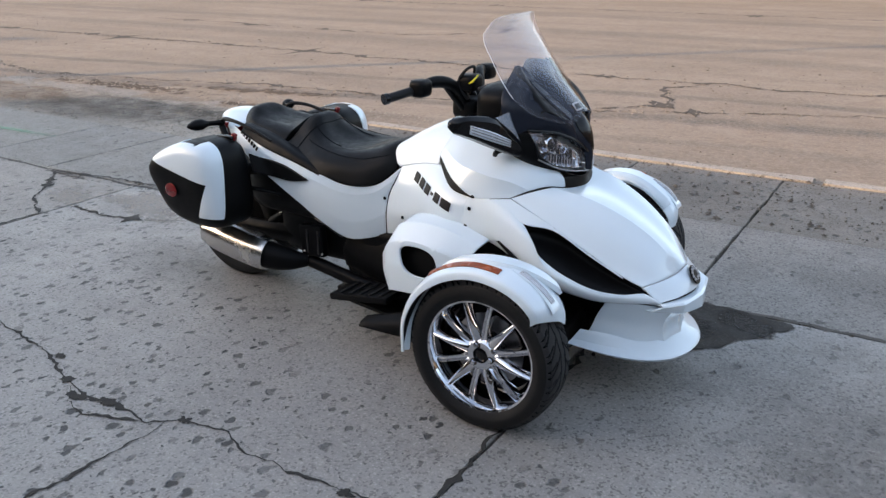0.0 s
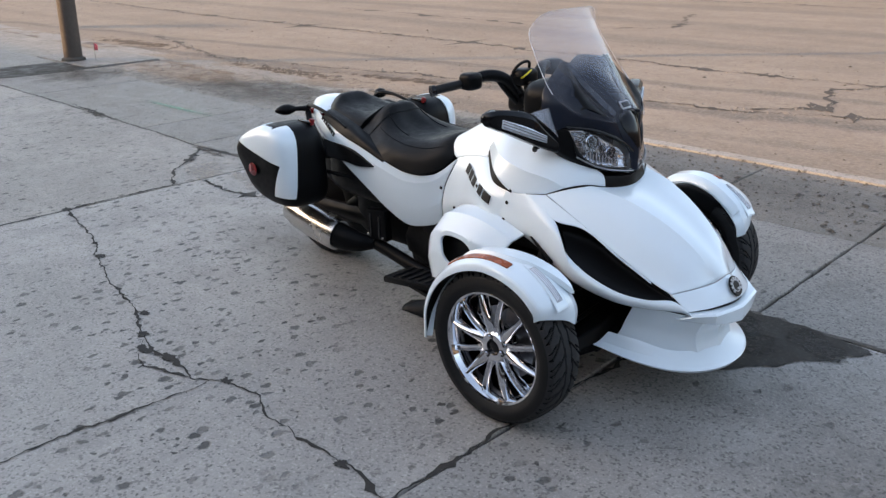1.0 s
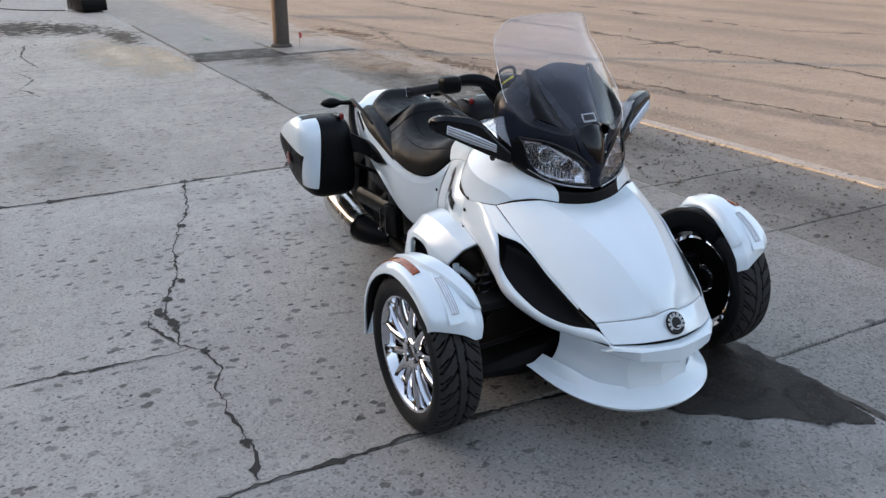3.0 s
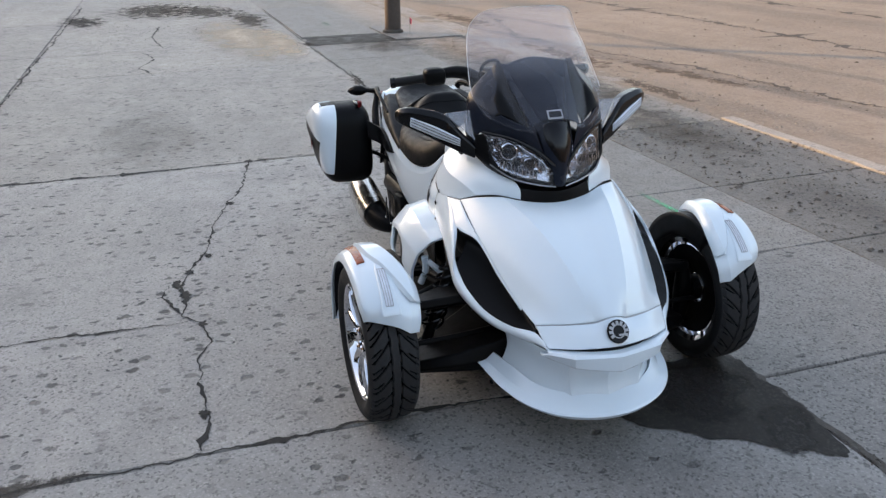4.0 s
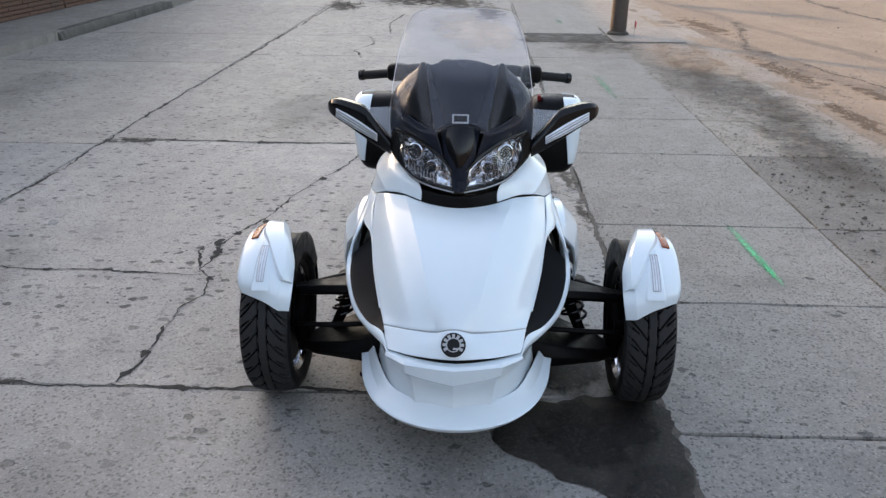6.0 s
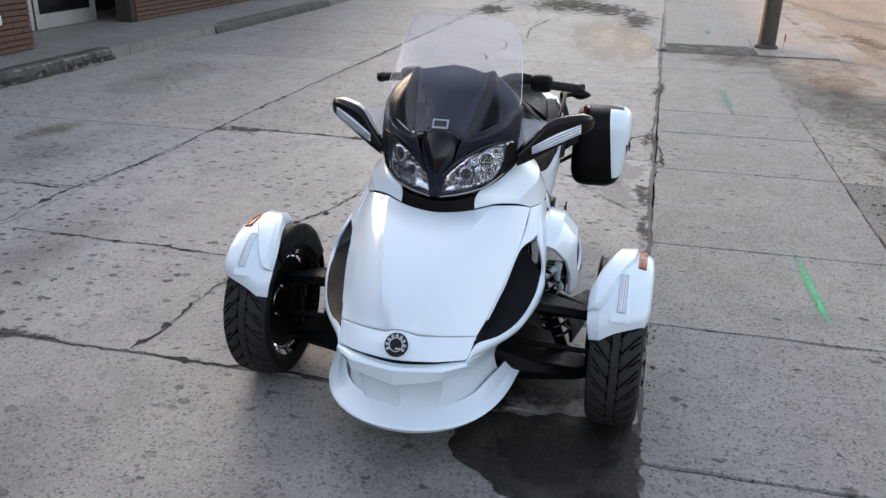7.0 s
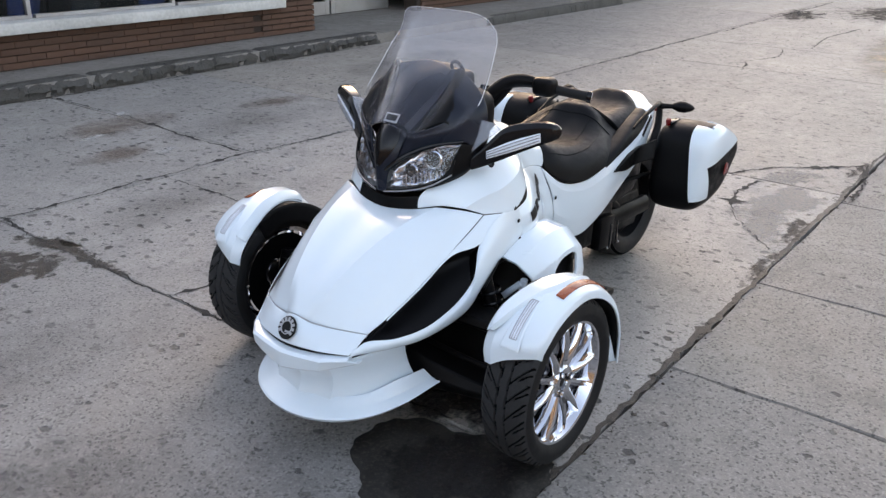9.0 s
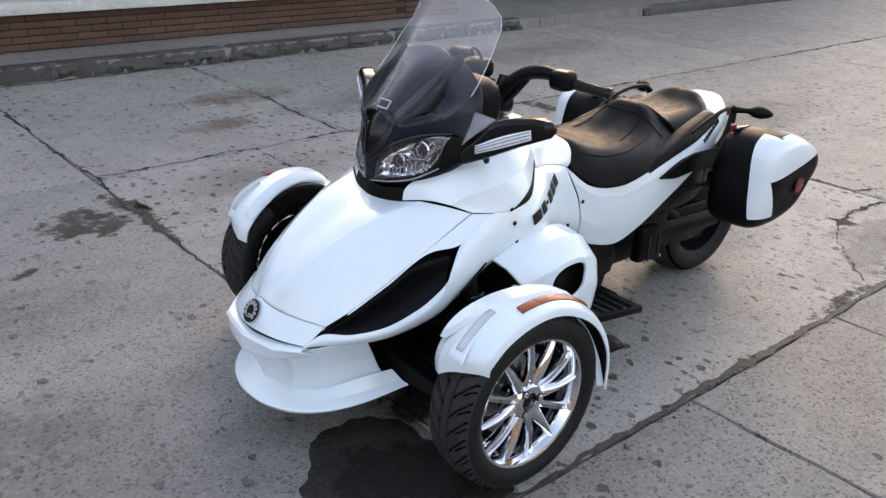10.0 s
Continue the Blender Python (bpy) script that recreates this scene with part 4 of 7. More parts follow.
# the room's dimness is put into the near-black floor and partition colour
setting("shop_floor", prism([(-16, -17.8), (8.8, -17.8), (8.8, -3.95), (-7.0, -3.95), (-7.0, -4.9), (-16, -4.9)], 0.05, 0.12), DIM_ROOM, "shop floor behind the windows, its dimness painted near black", "floor")
tagged(setting("shop_back_wall", box((0.8, -7.2, 1.65), (15.4, 0.15, 3.1)), DIM_ROOM, "added partition inside the shop, its dimness painted near black", "wall"))


def garment(x, y, z, mat, label, tall=0.75, lean=0.0):
    """A folded or hung garment with soft creases."""
    rnd = random.Random(int(x * 100))
    rows = []
    for i in range(5):
        h = z + tall * i / 4
        wd = 0.20 - 0.02 * abs(i - 2)
        rows.append([(x + lean * i + wd * math.cos(a) * (1 + rnd.uniform(-0.06, 0.06)), y + 0.10 * math.sin(a) + rnd.uniform(-0.012, 0.012), h) for a in np.linspace(0, 2 * math.pi, 14, endpoint=False)])
    return tagged(part("hung_garment", closed(rows), mat), label, "clothing", "garments in the window")


for k in range(10):
    x = 1.0 - 0.78 * k
    garment(x, -4.25 - 0.12 * (k % 2), 0.55, DENIM if k in (3, 4, 6, 8) else GREYCLOTH, "blue denim garment hung behind the shop window" if k in (3, 4, 6, 8) else "dark grey jacket hung behind the shop window", lean=-0.03)
for k in range(5):
    x = 0.2 - 1.45 * k
    rack = thing("display_stand", "black display stand behind the shop window", "display stand", (x, -4.6, 0.12), group="display stands")
    part("stand_base", lathe([(0.0, 0.0), (0.20, 0.0), (0.20, 0.02), (0.03, 0.04), (0.0, 0.04)], 20, "z"), BLACK_STEEL, rack)
    part("stand_pole", tube([(0, 0, 0.03), (0, 0, 0.6), (0, 0, 1.3)], 0.018), BLACK_STEEL, rack)
# added out of view to block the low sun from the bike
part("shade_parapet", join(box((-4.35, -3.60, 3.41), (26.7, 0.2, 0.78)), box((-3.65, -18.2, 3.57), (25.3, 0.2, 0.30))), PLASTER, SHOP)
# unseen plain buildings, added to block low sun and horizon sky and to reflect
for x, y, sx, sy, h in ((-34.5, -10.3, 35.0, 8.4, 4.2), (-22.0, 40.0, 56.0, 10.0, 7.0), (28.0, 40.0, 40.0, 10.0, 5.5), (22.0, 6.0, 16.0, 50.0, 5.0), (-64.0, 14.0, 12.0, 60.0, 7.0)):
    block = thing("unseen_blocker_building", "unseen block building added to shade the street", "building", (x, y, 0), group="closing buildings", kind="structure")
    part("wall", box((0, 0, h / 2), (sx, sy, h)), DARK_BLOCK, block)
    part("roof", box((0, 0, h + 0.1), (sx + 0.4, sy + 0.4, 0.2)), ROOFING, block)

POLE_OB = thing("utility_pole", "weathered brown round utility pole by the road", "pole", (-11.72, 5.22, 0.0))
part("shaft", tube([(0, 0, 0.0), (0.02, 0.02, 1.5), (0.10, 0.03, 8.0)], [0.125, 0.115, 0.085], 20, 14), POLE, POLE_OB)
part("base_collar", lathe([(0.125, 0.0), (0.165, 0.0), (0.16, 0.03), (0.125, 0.05)], 24, "z"), DIRT, POLE_OB)
FLAG = thing("marker_flag", "small pink plastic survey flag stuck beside the pole", "flag", (-11.45, 5.42, 0.0))
part("wire", tube([(0, 0, 0), (0.005, 0, 0.12), (0.01, 0, 0.24)], 0.004, 6, 6), STEEL, FLAG)
part("flag", sheet(net([[(0.01, 0, 0.14), (0.01, 0.004, 0.24)], [(0.06, 0.01, 0.15), (0.06, 0.0, 0.235)], [(0.11, -0.008, 0.13), (0.11, 0.006, 0.22)]], 8, 5)), PINK, FLAG, thick=0.002)
STAND = thing("sign_stand", "dark steel sign stand with a box base on the far lot", "sign stand", (-20.6, 3.45, 0.0), 12)
part("base_box", box((0, 0, 0.16), (1.1, 0.55, 0.26), None, 0.02), BLACK_STEEL, STAND)
for x in (-0.42, 0.42):
    part("post", tube([(x, 0, 0.25), (x, 0, 1.2), (x, 0, 2.4)], 0.035, 8, 6), BLACK_STEEL, STAND)
part("sign_board", box((0, 0, 1.9), (0.9, 0.05, 0.9), None, 0.01), SILL, STAND, "blank pale sign board")
part("weight_block", box((0.1, 0.05, 0.33), (0.35, 0.25, 0.09), None, 0.02), RUBBER, STAND)
tagged(part("ground_cable", tube([(-20.9, 3.0, 0.012), (-21.6, 2.2, 0.012), (-23.0, 1.6, 0.012), (-25.5, 1.8, 0.012)], 0.012, 6, 24), RUBBER), "black cable lying across the far lot", "cable")


# ---- the three-wheeled motorcycle; x forward from the front axle, y to its left ----
BIKE = thing("three_wheeled_motorcycle", "pearl white three-wheeled touring motorcycle with chrome wheels, parked on concrete", "motorcycle", (-1.235, 2.985, 0.0), -0.4)
INSIDE = (-0.3, 0.0, 0.45)


def panel(name, rows, mat=WHITE, nu=24, nv=24, thick=0.006, inside=INSIDE, keep=None, label="", bevel=0.002, parent=None, sharp=42.0, creases=(), crisp=False):
    return part(name, sheet(net(rows, nu, nv, creases, crisp), inside, keep), mat, parent or BIKE, label, thick, bevel, sharp)


# hood, nose and bumper, each as half rows from the middle line outwards
HOOD = [
    [(0.055, 0, 0.735), (0.040, 0.11, 0.742), (0.005, 0.19, 0.757), (-0.04, 0.26, 0.750), (-0.108, 0.306, 0.726)],
    [(0.17, 0, 0.708), (0.165, 0.09, 0.716), (0.150, 0.155, 0.722), (0.11, 0.235, 0.692), (0.04, 0.303, 0.655)],
    [(0.31, 0, 0.638), (0.308, 0.07, 0.644), (0.300, 0.115, 0.648), (0.265, 0.205, 0.606), (0.20, 0.280, 0.560)],
    [(0.42, 0, 0.553), (0.418, 0.045, 0.556), (0.413, 0.08, 0.555), (0.387, 0.165, 0.523), (0.325, 0.248, 0.482)],
    [(0.482, 0, 0.482), (0.480, 0.025, 0.478), (0.469, 0.055, 0.4655), (0.448, 0.135, 0.4615), (0.394, 0.229, 0.4495)],
]
NOSE_TOP = [(0.484, 0, 0.4795), (0.482, 0.025, 0.4755), (0.471, 0.055, 0.463), (0.450, 0.135, 0.459), (0.397, 0.228, 0.447)]
panel("seam_strip", both([[(x - 0.007, y, z + 0.002) for x, y, z in HOOD[-1]], [(x + 0.002, y, z - 0.010) for x, y, z in NOSE_TOP]]), SILVER, 5, 40, 0.002)
panel("hood", both(HOOD), nu=40, nv=65, creases=(2, 6), sharp=8)
NOSE = [
    NOSE_TOP,
    [(0.514, 0, 0.442), (0.512, 0.03, 0.440), (0.502, 0.07, 0.436), (0.480, 0.14, 0.427), (0.437, 0.219, 0.412)],
    [(0.534, 0, 0.402), (0.532, 0.03, 0.402), (0.524, 0.075, 0.402), (0.503, 0.14, 0.400), (0.462, 0.211, 0.396)],
]
panel("nose_panel", both(NOSE), nu=14, nv=48)
LIP = [
    [(0.515, 0, 0.388), (0.513, 0.05, 0.388), (0.506, 0.10, 0.389), (0.490, 0.148, 0.390), (0.448, 0.213, 0.390)],
    [(0.548, 0, 0.384), (0.543, 0.05, 0.386), (0.535, 0.10, 0.388), (0.525, 0.150, 0.390), (0.468, 0.216, 0.388)],
    [(0.557, 0, 0.376), (0.552, 0.05, 0.378), (0.544, 0.10, 0.380), (0.534, 0.152, 0.382), (0.474, 0.217, 0.380)],
    [(0.559, 0, 0.326), (0.553, 0.05, 0.334), (0.544, 0.10, 0.342), (0.531, 0.148, 0.350), (0.438, 0.227, 0.362)],
    [(0.552, 0, 0.319), (0.546, 0.05, 0.327), (0.537, 0.10, 0.335), (0.524, 0.146, 0.343), (0.430, 0.222, 0.356)],
    [(0.495, 0, 0.320), (0.492, 0.05, 0.324), (0.484, 0.10, 0.332), (0.465, 0.14, 0.343), (0.400, 0.215, 0.354)],
]
panel("bumper_lip", both(LIP), nu=16, nv=41, sharp=11, creases=(1, 4, 7), crisp=True)
part("grille_slit", sheet(net(both([[(0.5265, 0, 0.406), (0.502, 0.12, 0.404), (0.460, 0.20, 0.400)], [(0.5265, 0, 0.384), (0.502, 0.12, 0.386), (0.460, 0.20, 0.386)]]), 3, 24), INSIDE), BLACK_PLASTIC, BIKE, "dark slit under the nose", 0.01)
CHIN_WALL = [
    [(0.520, 0, 0.328), (0.511, 0.05, 0.334), (0.500, 0.10, 0.343), (0.490, 0.145, 0.351), (0.432, 0.212, 0.374), (0.285, 0.290, 0.392)],
    [(0.478, 0, 0.275), (0.470, 0.045, 0.276), (0.461, 0.09, 0.279), (0.458, 0.135, 0.284), (0.370, 0.206, 0.294), (0.240, 0.262, 0.312)],
    [(0.474, 0, 0.235), (0.468, 0.042, 0.235), (0.460, 0.085, 0.237), (0.455, 0.128, 0.240), (0.368, 0.208, 0.246), (0.222, 0.266, 0.262)],
    [(0.490, 0, 0.196), (0.482, 0.04, 0.197), (0.473, 0.08, 0.199), (0.464, 0.122, 0.201), (0.372, 0.212, 0.207), (0.205, 0.272, 0.230)],
]
panel("chin_wall", both(CHIN_WALL), nu=16, nv=61, sharp=10, creases=(2, 5, 8))
CHIN_LIP = [
    [(0.470, 0, 0.210), (0.466, 0.07, 0.210), (0.445, 0.14, 0.213), (0.385, 0.212, 0.224), (0.29, 0.262, 0.250), (0.19, 0.292, 0.258)],
    [(0.515, 0, 0.186), (0.507, 0.08, 0.186), (0.470, 0.163, 0.190), (0.404, 0.233, 0.198), (0.303, 0.280, 0.208), (0.168, 0.312, 0.222)],
    [(0.550, 0, 0.170), (0.538, 0.085, 0.170), (0.496, 0.183, 0.174), (0.423, 0.257, 0.182), (0.316, 0.306, 0.194), (0.160, 0.336, 0.212)],
    [(0.555, 0, 0.164), (0.543, 0.088, 0.164), (0.499, 0.186, 0.168), (0.425, 0.261, 0.177), (0.318, 0.310, 0.191), (0.158, 0.338, 0.210)],
    [(0.545, 0, 0.148), (0.533, 0.087, 0.149), (0.490, 0.182, 0.155), (0.416, 0.257, 0.167), (0.313, 0.306, 0.184), (0.158, 0.335, 0.208)],
    [(0.43, 0, 0.156), (0.42, 0.08, 0.156), (0.39, 0.14, 0.160), (0.34, 0.20, 0.170), (0.265, 0.245, 0.186), (0.185, 0.28, 0.206)],
]
CHIN = panel("chin_spoiler", both(CHIN_LIP), nu=16, nv=64, sharp=20, crisp=True)
for s in (1, -1):
    part("rivet", lathe([(0.0, 0.004), (0.006, 0.003), (0.008, 0.0)], 12), BLACK_PLASTIC, CHIN).matrix_basis = pose(0.262, s * 0.326, 0.186, 0, 0, -30 * s if s > 0 else 210)

# round badge on the nose: black disc, pale toothed ring
badge = part("nose_badge", lathe([(0.0, 0.004), (0.035, 0.004), (0.038, 0.0)], 40, "z"), DECAL, BIKE, "round black and silver badge")
badge.matrix_basis = pose(0.5175, 0, 0.4465, 0, 58, 0)
for k in range(9):
    a = radians(60 + 30 * k)
    part("badge_tooth", box((0.027 * math.cos(a), 0.027 * math.sin(a), 0.005), (0.012, 0.009, 0.002), Matrix.Rotation(a, 4, "Z")), SILVER, badge)
part("badge_ring", lathe([(0.0195, 0.004), (0.0195, 0.0062), (0.0225, 0.0062), (0.0225, 0.004)], 32, "z"), SILVER, badge)
part("badge_bar", box((0.012, 0.012, 0.005), (0.006, 0.026, 0.002)), SILVER, badge)

for s in (1, -1):
    # dark scoop beside the hood, sunk behind its white frame
    SCOOP = [
        [(-0.033, 0.343, 0.645), (-0.02, 0.318, 0.605), (0.05, 0.374, 0.548)],
        [(0.07, 0.300, 0.637), (0.08, 0.258, 0.570), (0.12, 0.375, 0.506)],
        [(0.20, 0.276, 0.562), (0.20, 0.240, 0.505), (0.225, 0.347, 0.457)],
        [(0.32, 0.246, 0.482), (0.315, 0.228, 0.452), (0.335, 0.290, 0.430)],
        [(0.404, 0.228, 0.431), (0.404, 0.230, 0.428), (0.404, 0.232, 0.426)],
    ]
    scoop = panel("air_scoop", side(SCOOP, s), BLACK_PLASTIC, 30, 16, label="black mesh-backed air scoop")
    FRAME = [
        [(-0.28, 0.336, 0.712), (-0.29, 0.346, 0.660), (-0.30, 0.345, 0.610), (-0.30, 0.325, 0.575)],
        [(-0.175, 0.334, 0.718), (-0.145, 0.360, 0.650), (-0.13, 0.368, 0.580), (-0.14, 0.345, 0.540)],
        [(-0.033, 0.345, 0.647), (0.01, 0.376, 0.600), (0.00, 0.388, 0.530), (-0.02, 0.360, 0.485)],
        [(0.05, 0.378, 0.550), (0.085, 0.394, 0.512), (0.08, 0.390, 0.470), (0.06, 0.355, 0.440)],
        [(0.225, 0.350, 0.457), (0.24, 0.352, 0.434), (0.235, 0.340, 0.410), (0.22, 0.300, 0.385)],
        [(0.335, 0.292, 0.430), (0.345, 0.292, 0.414), (0.345, 0.282, 0.396), (0.33, 0.255, 0.378)],
        [(0.404, 0.232, 0.427), (0.430, 0.228, 0.412), (0.445, 0.222, 0.394), (0.43, 0.200, 0.376)],
        [(0.437, 0.219, 0.412), (0.455, 0.215, 0.400), (0.468, 0.213, 0.388), (0.455, 0.195, 0.372)],
    ]
    panel("scoop_frame", side(FRAME, s), nu=44, nv=14)
    EDGE = [
        [(-0.108, 0.3075, 0.7245), (-0.178, 0.334, 0.719)],
        [(-0.03, 0.3105, 0.6915), (-0.033, 0.345, 0.650)],
        [(0.06, 0.3025, 0.6445), (0.065, 0.308, 0.632)],
        [(0.20, 0.2808, 0.5582), (0.20, 0.283, 0.551)],
        [(0.325, 0.2488, 0.4802), (0.327, 0.251, 0.474)],
    ]
    panel("hood_edge", side(EDGE, s), nu=24, nv=5)
    # shoulder below the headlamp and mirror, up to the tank
    SHOULDER = [
        [(0.034, 0.130, 0.747), (-0.010, 0.205, 0.760), (-0.055, 0.262, 0.752), (-0.112, 0.307, 0.7275)],
        [(0.022, 0.135, 0.792), (-0.045, 0.215, 0.812), (-0.115, 0.292, 0.782), (-0.175, 0.331, 0.7205)],
        [(-0.13, 0.20, 0.875), (-0.17, 0.255, 0.850), (-0.205, 0.314, 0.800), (-0.250, 0.340, 0.716)],
        [(-0.28, 0.16, 0.935), (-0.32, 0.225, 0.880), (-0.340, 0.290, 0.824), (-0.350, 0.318, 0.760)],
        [(-0.425, 0.116, 0.951), (-0.447, 0.168, 0.900), (-0.468, 0.196, 0.855), (-0.485, 0.204, 0.824)],
    ]
    panel("shoulder_fairing", side(SHOULDER, s), nu=30, nv=25, creases=(2,), sharp=9)
    VENT = [
        [(-0.488, 0.197, 0.826), (-0.492, 0.198, 0.819)],
        [(-0.404, 0.253, 0.809), (-0.441, 0.253, 0.776)],
        [(-0.32, 0.312, 0.768), (-0.360, 0.318, 0.728)],
        [(-0.245, 0.342, 0.718), (-0.250, 0.343, 0.712)],
    ]
    panel("side_vent", side(VENT, s), BLACK_PLASTIC, 20, 6, 0.004, label="black mesh side vent")
    # tank and side panel with the bar decal, down to the foot well
    FLANK = [
        [(-0.255, 0.330, 0.708), (-0.262, 0.345, 0.660), (-0.275, 0.345, 0.615), (-0.285, 0.330, 0.570), (-0.30, 0.30, 0.52)],
        [(-0.36, 0.310, 0.735), (-0.36, 0.342, 0.685), (-0.375, 0.348, 0.630), (-0.39, 0.330, 0.575), (-0.414, 0.284, 0.517)],
        [(-0.468, 0.224, 0.790), (-0.468, 0.278, 0.730), (-0.490, 0.301, 0.654), (-0.512, 0.289, 0.573), (-0.533, 0.242, 0.502)],
        [(-0.577, 0.188, 0.775), (-0.587, 0.215, 0.724), (-0.609, 0.238, 0.644), (-0.631, 0.244, 0.553), (-0.653, 0.209, 0.467)],
        [(-0.691, 0.171, 0.740), (-0.707, 0.187, 0.690), (-0.740, 0.200, 0.614), (-0.751, 0.210, 0.533), (-0.762, 0.192, 0.433)],
    ]
    flank = panel("side_panel", side(FLANK, s), nu=34, nv=30)
    TANK = [
        [(-0.40, 0.00, 0.965), (-0.41, 0.08, 0.962), (-0.431, 0.121, 0.946), (-0.452, 0.173, 0.890), (-0.479, 0.202, 0.829), (-0.474, 0.227, 0.789)],
        [(-0.512, 0, 0.943), (-0.522, 0.075, 0.938), (-0.533, 0.116, 0.917), (-0.544, 0.157, 0.861), (-0.555, 0.181, 0.806), (-0.566, 0.195, 0.775)],
        [(-0.620, 0, 0.893), (-0.631, 0.072, 0.888), (-0.642, 0.116, 0.862), (-0.647, 0.147, 0.822), (-0.653, 0.167, 0.777), (-0.658, 0.177, 0.752)],
        [(-0.729, 0, 0.829), (-0.740, 0.069, 0.826), (-0.745, 0.120, 0.811), (-0.742, 0.144, 0.784), (-0.729, 0.160, 0.754), (-0.702, 0.171, 0.737)],
    ]
    panel("tank_cover", side(TANK, s), nu=24, nv=30)
    TAIL = [
        [(-0.691, 0.173, 0.737), (-0.713, 0.189, 0.687), (-0.745, 0.201, 0.613), (-0.756, 0.211, 0.533), (-0.767, 0.193, 0.431)],
        [(-0.795, 0.216, 0.654), (-0.806, 0.228, 0.621), (-0.822, 0.229, 0.561), (-0.839, 0.230, 0.490), (-0.850, 0.219, 0.405)],
        [(-0.927, 0.255, 0.642), (-0.932, 0.263, 0.607), (-0.938, 0.263, 0.547), (-0.943, 0.257, 0.477), (-0.943, 0.239, 0.395)],
        [(-1.059, 0.275, 0.679), (-1.059, 0.285, 0.644), (-1.059, 0.285, 0.584), (-1.059, 0.278, 0.529), (-1.054, 0.262, 0.449)],
        [(-1.193, 0.274, 0.716), (-1.193, 0.284, 0.683), (-1.199, 0.286, 0.635), (-1.199, 0.281, 0.585), (-1.193, 0.271, 0.531)],
        [(-1.395, 0.257, 0.757), (-1.395, 0.269, 0.732), (-1.395, 0.273, 0.702), (-1.389, 0.275, 0.672), (-1.384, 0.272, 0.639)],
        [(-1.553, 0.226, 0.799), (-1.553, 0.237, 0.782), (-1.548, 0.243, 0.763), (-1.542, 0.246, 0.740), (-1.530, 0.247, 0.715)],
        [(-1.656, 0.188, 0.833), (-1.656, 0.200, 0.825), (-1.656, 0.206, 0.813), (-1.650, 0.208, 0.801), (-1.644, 0.210, 0.788)],
    ]
    panel("tail_panel", side(TAIL, s), nu=52, nv=29, inside=(-1.059, 0, 0.574), creases=(1, 3), sharp=7)
    # black trim under the seat and the black wedge on the tail
    panel("seat_trim", side([
        [(-1.037, 0.215, 0.699), (-1.048, 0.269, 0.686), (-1.059, 0.279, 0.672)],
        [(-1.193, 0.206, 0.746), (-1.193, 0.266, 0.743), (-1.193, 0.280, 0.713)],
        [(-1.372, 0.188, 0.802), (-1.372, 0.238, 0.797), (-1.372, 0.266, 0.752)],
        [(-1.553, 0.157, 0.832), (-1.553, 0.196, 0.832), (-1.553, 0.229, 0.798)]], s), BLACK_PLASTIC, 24, 10, inside=(-1.282, 0, 0.469), label="black trim along the seat")
    panel("tail_wedge", side([
        [(-1.110, 0.297, 0.648), (-1.110, 0.298, 0.645)],
        [(-1.227, 0.299, 0.690), (-1.205, 0.301, 0.632)],
        [(-1.339, 0.297, 0.712), (-1.315, 0.300, 0.638)],
        [(-1.40, 0.345, 0.742), (-1.375, 0.350, 0.660)]], s), BLACK_PLASTIC, 20, 8, 0.02, inside=(-1.2, 0, 0.7), label="black bag mount cover")
    # seam screws on the flank
    for u, v, z in ((-0.757, 0.208, 0.600), (-0.642, 0.244, 0.543), (-0.262, 0.347, 0.672), (-0.28, 0.343, 0.600)):
        part("screw", lathe([(0.0, 0.004), (0.006, 0.003), (0.008, 0.0), (0.0, -0.003)], 12), BLACK_PLASTIC, BIKE).matrix_basis = pose(u, s * (v + 0.003), z, 0, 0, 0 if s > 0 else 180)


FLANK_GRID = net(FLANK, 60, 50)


def on_flank(s, u, z):
    """The place on the side panel at this length and height."""
    d = (FLANK_GRID[..., 0] - u) ** 2 + (FLANK_GRID[..., 2] - z) ** 2
    near = np.argsort(d, axis=None)[:4]
    w = 1 / (d.ravel()[near] + 1e-7)
    v = float((FLANK_GRID[..., 1].ravel()[near] * w).sum() / w.sum())
    return Vector((u, s * (v + 0.0035), z))


# the lettered mark on the flank as plain dark blocks along a slanting line
MARK = [(0.0, 0.135), (0.175, 0.135), (0.35, 0.135), (0.525, 0.06), (0.615, 0.135), (0.79, 0.21)]
for s in (1, -1):
    for k, (f0, wide) in enumerate(MARK):
        tall = 0.22 if k == 3 else 0.74

        def at(f, h):
            return on_flank(s, -0.592 + 0.250 * f - 0.010 * h, 0.748 - 0.062 * f - 0.047 * h)
        g = np.array([[at(f0 + wide * i / 8, 0.5 + (j / 8 - 0.5) * tall) for j in range(9)] for i in range(9)])
        part("decal_block", sheet(g, INSIDE), DECAL, BIKE, "black lettering block", 0.0008)

